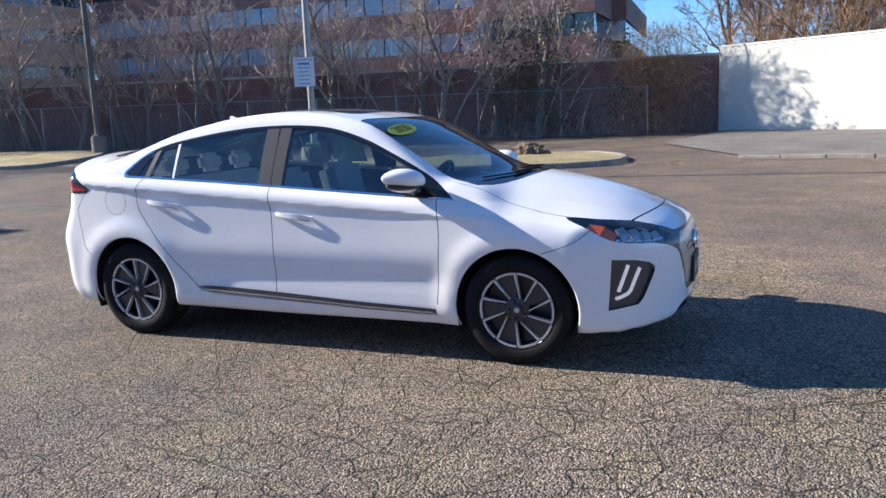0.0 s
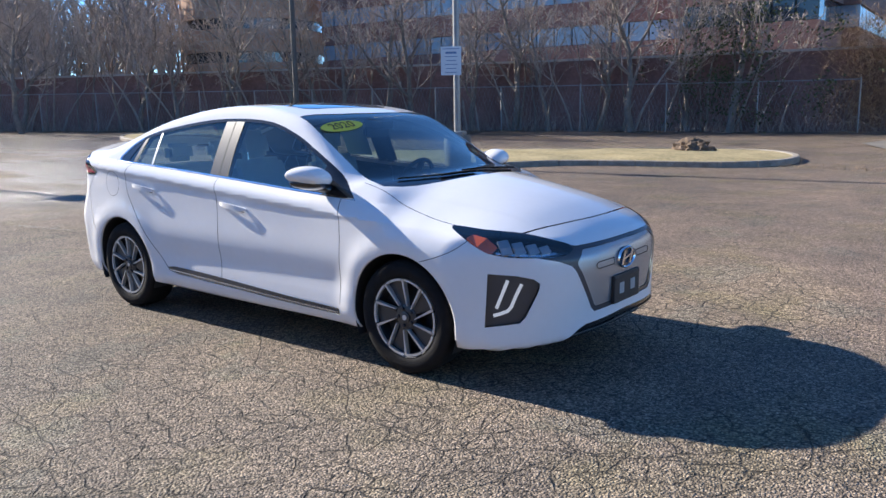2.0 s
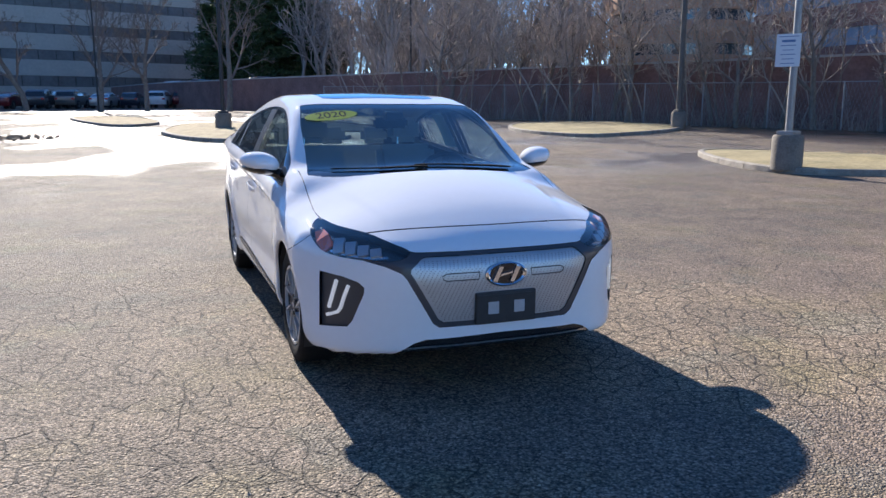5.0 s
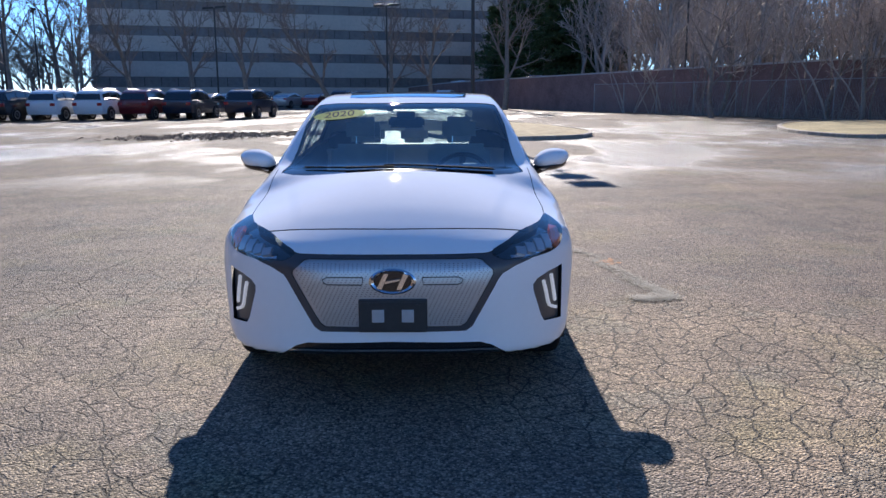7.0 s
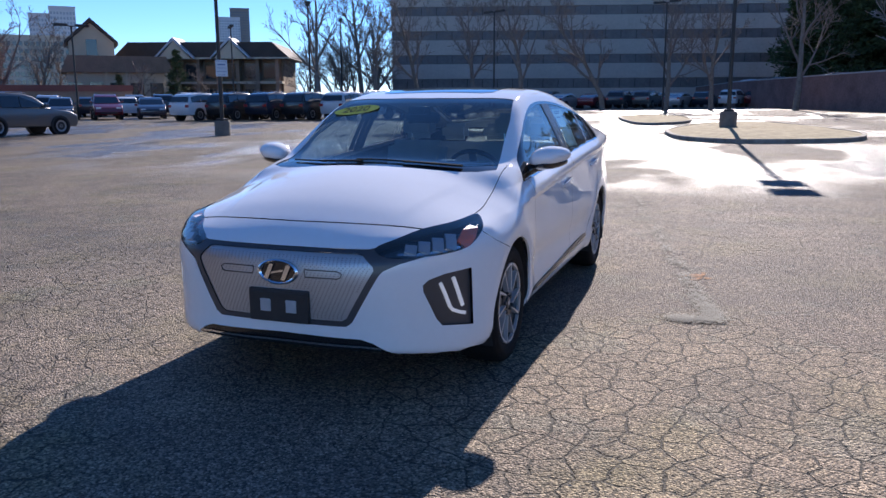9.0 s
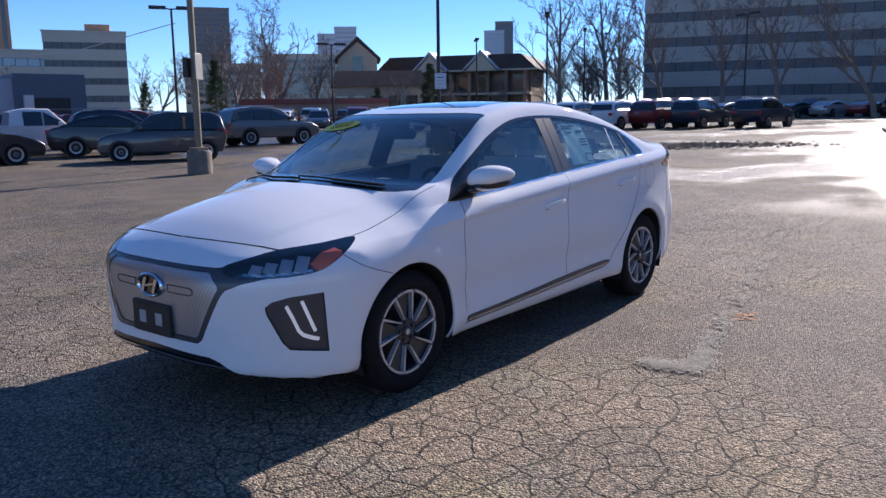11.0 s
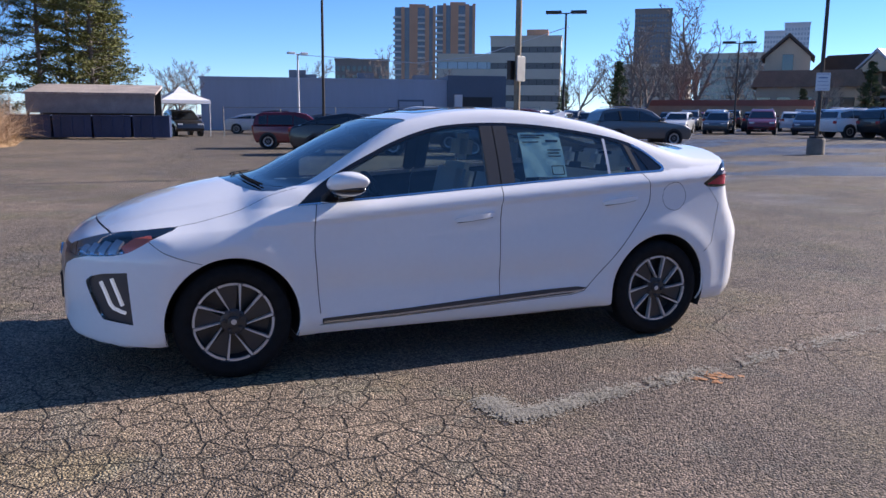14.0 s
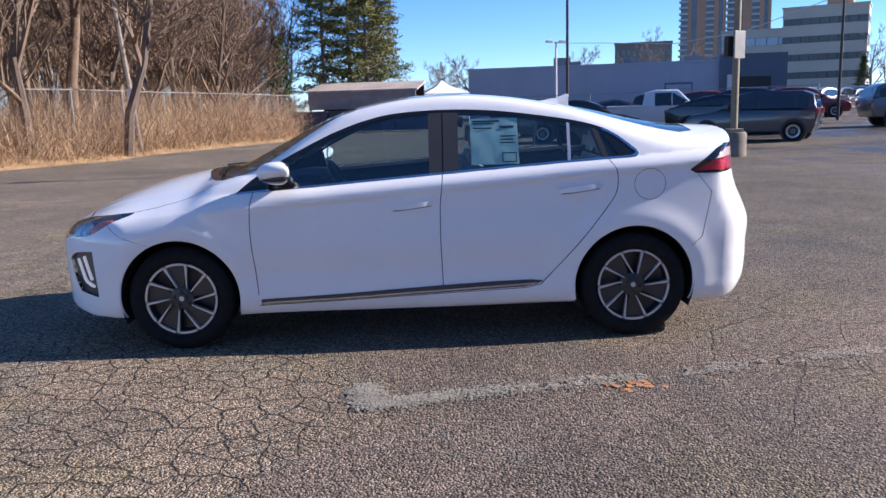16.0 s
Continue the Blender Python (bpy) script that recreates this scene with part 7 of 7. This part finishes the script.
def pine_model(name, seed, height, label, spread=0.30, clumps=85, needles=None, fine=False):
    rg = random.Random(seed)
    e = thing(name, label=label, category="tree", group="evergreens round the lot")
    part("trunk", tube([(0, 0, -0.2), (0.05, 0, height * 0.5), (0.0, 0.05, height)], [0.17, 0.12, 0.02], 8), BARK, e, smooth=True)
    leaf, limbs = bmesh.new(), bmesh.new()
    for i in range(clumps):
        t = 0.16 + 0.84 * (i / clumps) ** 0.9
        z = height * t
        reach = height * spread * (1.08 - t) * rg.uniform(0.65, 1.15) + 0.15
        a = rg.uniform(0, math.tau)
        d = Vector((math.cos(a), math.sin(a), rg.uniform(-0.25, 0.40) if fine else rg.uniform(-0.12, 0.18)))
        tube_in(limbs, [Vector((0, 0, z)), Vector((0, 0, z)) + d * reach * 0.6, Vector((0, 0, z)) + d * reach], [0.035, 0.022, 0.008], 4, False)
        for k in range(46 if fine else 34):
            s = rg.uniform(0.35, 1.05) if fine else rg.uniform(0.25, 1.05)
            c = Vector((0, 0, z)) + d * reach * s + Vector((rg.gauss(0, 0.14), rg.gauss(0, 0.14), rg.gauss(0.03, 0.06 if fine else 0.07))) * (0.6 + reach * 0.4)
            for j in range(2):
                u = Vector((rg.gauss(0, 1), rg.gauss(0, 1), rg.gauss(0.15, 0.5))).normalized() * (rg.uniform(0.18, 0.34) if fine else rg.uniform(0.28, 0.52))
                v = u.cross(Vector((rg.gauss(0, 1), rg.gauss(0, 1), rg.gauss(0, 1)))).normalized() * (0.032 if fine else 0.055)
                leaf.faces.new([leaf.verts.new(c), leaf.verts.new(c + u * 0.5 + v), leaf.verts.new(c + u), leaf.verts.new(c + u * 0.5 - v)])
    part("bough_mass", limbs, BARK, e)
    part("crown", leaf, needles or NEEDLES, e)
    return e


def plant(models, spots, rg, sizes=(0.8, 1.2), label=None):
    """Copies of the models at (x, y) or (x, y, z); the first use moves the model itself into place."""
    for s in spots:
        m = rg.choice(models)
        z = s[2] if len(s) > 2 else gz(s[0], s[1])
        k = rg.uniform(*sizes)
        c = copy_thing(m, pose(s[0], s[1], z, 0, 0, rg.uniform(0, 360)))
        c.scale = (k, k, k * rg.uniform(0.92, 1.1))


def woods(name, models, spots, rg, sizes, label, bark=None):
    """A far wood that nobody could count: copies of the models' wood joined into one object."""
    shapes = []
    for m in models:
        vs, fs, k = [], [], 0
        for o in m.children:
            d = o.data
            v = np.empty(len(d.vertices) * 3, np.float32)
            d.vertices.foreach_get("co", v)
            f = np.empty(len(d.loops), np.int32)
            d.loops.foreach_get("vertex_index", f)
            vs.append(v.reshape(-1, 3))
            fs.append(f + k)
            k += len(d.vertices)
        shapes.append((np.concatenate(vs), np.concatenate(fs)))
    allv, allf, base = [], [], 0
    for s in spots:
        v, f = rg.choice(shapes)
        k, a = rg.uniform(*sizes), rg.uniform(0, math.tau)
        c, n = math.cos(a) * k, math.sin(a) * k
        z = s[2] if len(s) > 2 else gz(s[0], s[1])
        allv.append(v @ np.array([[c, n, 0], [-n, c, 0], [0, 0, k]], np.float32) + np.array([s[0], s[1], z], np.float32))
        allf.append(f + base)
        base += len(v)
    v, f = np.concatenate(allv), np.concatenate(allf)
    data = bpy.data.meshes.new(name)
    data.vertices.add(len(v))
    data.vertices.foreach_set("co", v.ravel())
    data.loops.add(len(f))
    data.loops.foreach_set("vertex_index", f)
    data.polygons.add(len(f) // 4)
    data.polygons.foreach_set("loop_start", np.arange(0, len(f), 4, dtype=np.int32))
    data.update(calc_edges=True)
    return tagged(mesh_object(name, data, bark or TWIG_FAR), label, "trees", kind="stuff")


def drop(models):
    for m in models:
        for o in (*m.children_recursive, m):
            bpy.data.objects.remove(o)


rg = random.Random(11)
thin = [tree_model("sapling", 21 + i, 6.5, BARK_PALE if i % 2 else BARK, TWIG, "slender bare sapling with pale stem by the wall", limbs=True, thick=0.008, levels=4, spread=0.18, trunk_r=0.05, split=(3, 4), first=0.40, slender=0.50) for i in range(4)]
full = [tree_model("bare_tree", 41 + i, 8.0, BARK, TWIG, "leafless dark-barked tree with fine twigs", limbs=True, thick=0.009, crook=0.17, levels=5, spread=0.42, trunk_r=0.16, lean=0.03, split=(5, 6), first=0.24, slender=0.56) for i in range(3)]
tan = [tree_model("thicket_tree", 61 + i, 9.0, BARK_TAN, TWIG_TAN, "leafless tan-barked tree in a sunlit thicket", levels=5, spread=0.36, trunk_r=0.13, split=(5, 6), first=0.16, thick=0.009, crook=0.16, lean=0.03, slender=0.54) for i in range(3)]
far = [tree_model("bare_tree", 71 + i, 10.0, BARK, TWIG, "distant leafless tree in a dense wood", levels=4, spread=0.28, trunk_r=0.17, split=(5, 6), first=0.18, thick=0.024, slender=0.50) for i in range(3)]
pines = [pine_model("pine_tree", 81, 11.0, "tall green pine with drooping boughs"), pine_model("pine_tree", 82, 9.0, "dark evergreen beside bare trees", 0.34)]
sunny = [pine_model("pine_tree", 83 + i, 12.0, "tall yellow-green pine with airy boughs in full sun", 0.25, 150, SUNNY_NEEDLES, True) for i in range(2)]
street = [tree_model("street_tree", 91 + i, 9.0, BARK, TWIG_BACKLIT, "bare street tree with a spreading crown, darkened as if backlit", thick=0.012, crook=0.12, levels=5, spread=0.34, trunk_r=0.19, lean=0.02, split=(4, 6), first=0.20, slender=0.58) for i in range(3)]


def wall_y(x):
    return float(np.interp(-x, [-2.0, 9.0, 16.0, 36.0, 60.0, 84.0], [31.0, 29.4, 27.6, 19.6, 9.5, 1.0]))


# along the brick wall
spots = []
for i in range(70):
    x = -4.5 - 46 * (i + rg.random()) / 70
    spots.append((x, wall_y(x) - rg.uniform(0.5, 1.3)))
plant(thin, spots, rg, (0.7, 1.3))
plant(full, [(-23.0, wall_y(-23) - 1.4), (-17.5, wall_y(-17.5) - 0.9), (-28.5, wall_y(-28.5) - 1.2), (-31.0, wall_y(-31) - 2.0), (-37.5, 15.0), (-12.0, wall_y(-12) - 1.0), (-8.5, wall_y(-8.5) - 0.9), (-14.0, wall_y(-14) - 1.2), (-20.0, wall_y(-20) - 1.2), (-26.0, wall_y(-26) - 1.5), (-34.0, wall_y(-34) - 1.0), (-41.0, wall_y(-41) - 1.0), (-6.5, wall_y(-6.5) - 1.5), (-10.3, wall_y(-10.3) - 1.6), (-15.8, wall_y(-15.8) - 0.7), (-21.6, wall_y(-21.6) - 0.8), (-24.6, wall_y(-24.6) - 0.8), (-29.8, wall_y(-29.8) - 0.7)], rg, (0.75, 1.1))
# behind the retaining wall and behind the white wall
woods("far_woods", far, [(-66 - 40 * rg.random(), 14 + 50 * rg.random(), 1.9) for i in range(60)] + [(x, 16 + rg.random() * (0.55 * (4.6 - x) - 20), 1.9) for x in (-52 - 0.75 * i for i in range(50))], rg, (1.0, 1.5), "dense grey-brown bare woods behind the retaining wall")
woods("far_woods", far, [(5.8 + math.cos(k) * r, -0.7 + math.sin(k) * r, 1.9) for k, r in ((radians(rg.uniform(147.1, 153.1)), rg.uniform(78, 112)) for i in range(26))], rg, (1.2, 1.6), "bare woods beside the rounded brick tower")
plant(tan, [(1.5 + 1.3 * i, 34.5 - 0.75 * i + rg.uniform(0, 2.5), 1.2) for i in range(9)] + [(1.2 + 0.55 * i, 37.5 - 0.36 * i + rg.uniform(-1.0, 4), 1.2) for i in range(30)], rg, (0.8, 1.15))
# woods beyond the far end of the lot
spots = []
for i in range(70):
    spots.append((-86 - rg.uniform(0, 40), 7 + 40 * rg.random(), 0.9))
woods("far_woods", far, spots, rg, (1.1, 1.8), "dense bare woods beyond the far end of the lot")
plant(pines, [(-84 - rg.uniform(0, 22), 8 + 0.42 * i + rg.uniform(-1, 1), 0.9) for i in range(28)], rg, (1.0, 1.7))
# street trees before the slab
plant(street, [(-63 - 2 * (i % 2), -36 + 5.2 * i + rg.uniform(-1, 1)) for i in range(9)], rg, (1.15, 1.5))
plant(street, [(-57.6, -70.0), (-78.1, -38.8)], rg, (1.65, 1.8))
plant(street, [(-45.2, -64.3)], rg, (1.2, 1.3))
# bare trees between the far buildings
for lo, hi, count, sizes in ((239.9, 225.5, 18, (0.85, 1.15)), (223.9, 213.1, 13, (0.4, 0.7)), (212.9, 205.1, 15, (0.7, 1.15))):
    for i in range(count):
        a, r = radians(rg.uniform(lo, hi)), rg.uniform(84, 125)
        plant(street, [(3.1 + math.cos(a) * r, 4.4 + math.sin(a) * r)], rg, sizes)
plant(street, [(-20, -70), (-26, -74), (-14, -78), (-30, -78), (-4.5, -74), (-2, -72), (-24, -92), (-35, -100)], rg, (0.6, 0.9))
plant(pines, [(-34.5, -50.5), (-61.0, -58.0), (-45, -78), (-69, -57), (-86, -58), (-78, -80)], rg, (0.30, 0.60))
# sunlit thicket beyond the dry verge
spots = []
for i in range(100):
    t = rg.random()
    y = -16 - 40 * t
    spots.append((float(np.interp(-y, [15, 21, 28, 37, 44, 60], [16.5, 13.2, 12.2, 10.5, 9.8, 9.0])) + rg.uniform(0.4, 16), y))
plant(tan, spots, rg, (0.75, 1.3))
plant(tan, [(10.3, -22.0), (12.6, -20.0), (15.5, -18.5), (18.5, -20.0), (11.9, -29.0), (10.6, -35.4)], rg, (1.15, 1.45))
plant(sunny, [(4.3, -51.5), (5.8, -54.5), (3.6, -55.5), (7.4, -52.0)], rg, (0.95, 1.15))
plant(street, [(0.6, -56.0), (-0.8, -62.0)], rg, (0.5, 0.6))
plant(pines, [(9.6, -46.5)], rg, (0.5, 0.55))
woods("far_woods", far, [(13 + rg.uniform(0, 34), -18 - 48 * rg.random(), 1.0) for i in range(120)], rg, (0.9, 1.6), "deep bare woods behind the sunlit thicket", TWIG_TAN)
drop(thin + full + tan + far + pines + sunny + street)


def brush(name, count, place, height, material, label, droop=0.4, blade=0.006):
    """A tangle of thin stalks, joined as one."""
    rb = random.Random(count)
    verts, faces = [], []
    for _ in range(count):
        x, y, z = place(rb)
        h = rb.uniform(*height)
        u = np.array([rb.gauss(0, 1) * droop, rb.gauss(0, 1) * droop, 0.35 + abs(rb.gauss(0.6, 0.4))])
        u = u / np.linalg.norm(u)
        p = np.array([x, y, z - 0.03])
        a = rb.uniform(0, math.tau)
        w = np.array([math.cos(a), math.sin(a), rb.uniform(-0.5, 0.5)]) * blade * rb.uniform(0.5, 1.4)
        k = len(verts)
        for i in range(4):
            verts += [p - w * (1 - 0.25 * i), p + w * (1 - 0.25 * i)]
            p = p + u * h / 3
            u = u + np.array([rb.gauss(0, 0.3), rb.gauss(0, 0.3), rb.gauss(-0.28 * droop, 0.18)])
            u = u / np.linalg.norm(u)
        faces += [(k + 2 * i, k + 2 * i + 1, k + 2 * i + 3, k + 2 * i + 2) for i in range(3)]
    data = bpy.data.meshes.new(name)
    data.from_pydata([tuple(v) for v in verts], [], faces)
    ob = mesh_object(name, data, material)
    return tagged(ob, label, "brush", kind="stuff")


def verge_x(y):
    return float(np.interp(-y, [10, 17, 20, 24, 27.5, 33, 45], [13.5, 11.9, 10.1, 9.6, 8.4, 6.6, 7.6]))


bm = bmesh.new()
prev = None
for i in range(30):
    y = -10 - 38 * i / 29
    row = [bm.verts.new((verge_x(y) + off + (0.18 * noise.noise((y * 0.8, off, 0)) if off < 3 else 0), y, gz(verge_x(y), y) + h + 0.05 * noise.noise((y, off * 2, 3)))) for off, h in ((0, -0.03), (0.25, 0.06), (1.0, 0.16), (2.2, 0.35), (4.5, 0.7), (12, 1.2), (40, 2.0))]
    if prev:
        for k in range(6):
            bm.faces.new((prev[k], prev[k + 1], row[k + 1], row[k]))
    prev = row
tagged(part("dry_verge", bm, LITTER, None, smooth=True), "bank of tan dry leaves and grass beside the lot", "ground", kind="structure")


def on_verge(rb, lo=0.1, hi=2.4):
    y = rb.uniform(-48, -11)
    o = rb.uniform(lo, hi)
    return verge_x(y) + o, y, float(np.interp(o, [0, 0.25, 1.0, 2.2, 4.5, 12], [-0.03, 0.06, 0.16, 0.35, 0.7, 1.2]))


brush("dry_grass", 15000, on_verge, (0.08, 0.40), BLADE, "tan dry grass along the verge", 0.9)
brush("dry_brush", 34000, lambda rb: on_verge(rb, 0.5, 8.0), (0.7, 3.0), BRUSH, "tangle of tan brush and vines over the fence", 0.75, 0.008)
brush("dry_brush", 3600, lambda rb: (-1.7 + rb.gauss(0, 0.9), 30.0 + rb.gauss(0, 0.2), 0.2 + 4.2 * rb.random() ** 0.8), (0.6, 2.2), BRUSH, "drooping tan vines hanging beside the white wall", 1.5, 0.007)
brush("dry_brush", 7000, lambda rb: (lambda k: (0.8 + k, 33.4 - 0.5 * k + rb.uniform(0, 2.5), rb.uniform(0.8, 5.0)))(rb.uniform(0, 14)), (0.8, 2.6), BRUSH, "tan brush rising behind the white wall", 1.2, 0.008)
brush("wall_brush", 2600, lambda rb: (lambda x: (x, wall_y(x) - rb.uniform(0.2, 1.6), gz(x, wall_y(x))))(rb.uniform(-46, -1)), (0.3, 1.8), TWIG, "thin dark brush at the foot of the brick wall", 0.6, 0.008)
brush("island_grass", 2500, lambda rb: (lambda x, y: (x, y, gz(x, y) + 0.14))(rb.uniform(-9.5, -1.2), rb.uniform(12.9, 15.6)), (0.03, 0.10), BLADE, "short tan grass on the island", 0.9, 0.004)
brush("kerb_weeds", 500, lambda rb: (rb.uniform(-0.6, 2.6), 13.4 + rb.uniform(-0.25, 0.4), 0.06), (0.05, 0.28), BLADE, "dry weeds in the joint beside the kerb", 1.0, 0.004)

# ivy in the trees by the wall: many small leaves in uneven clumps
rb = random.Random(9)
bm = bmesh.new()
for _ in range(90):
    c = Vector((-6.0 + rb.gauss(0, 1.5), 28.2 + rb.gauss(0, 0.4), rb.uniform(0.8, 5.6)))
    for _ in range(28):
        p = c + Vector((rb.gauss(0, 0.28), rb.gauss(0, 0.2), rb.gauss(0, 0.24)))
        u = Vector((rb.gauss(0, 1), rb.gauss(0, 1), rb.gauss(0, 1))).normalized() * rb.uniform(0.04, 0.09)
        v = u.cross(Vector((rb.gauss(0, 1), rb.gauss(0, 1), rb.gauss(0, 1)))).normalized() * 0.045
        bm.faces.new([bm.verts.new(p - u), bm.verts.new(p + v), bm.verts.new(p + u), bm.verts.new(p - v)])
tagged(part("ivy", bm, IVY, None), "olive-green ivy leaves climbing bare trees by the wall", "ivy", kind="stuff")

# leaning timber pole with a white notice, and a slack cable
lp = thing("timber_pole", 10.4, -23.6, 0.1, 0, "old leaning timber pole with a white notice", "pole")
part("pole", tube([(0, 0, -0.2), (0.35, -0.1, 3.2), (0.75, -0.2, 7.0)], [0.11, 0.10, 0.08], 8), BARK, lp, smooth=True)
part("notice", box(0.02, 0.08, 1.55, 0.30, 0.11, 2.25), WHITE_SIGN, lp)
cable = thing("cable", -20.3, -34.2, 0, 0, "slack pale cable strung between posts", "cable")
part("wire", tube([(-0.2, 0, 6.3), (3.2, -4.4, 4.9), (5.6, -9.0, 4.7), (8.2, -14.0, 5.2), (11.0, -19.5, 5.7)], 0.02, 4), WHITE_SIGN, cable)
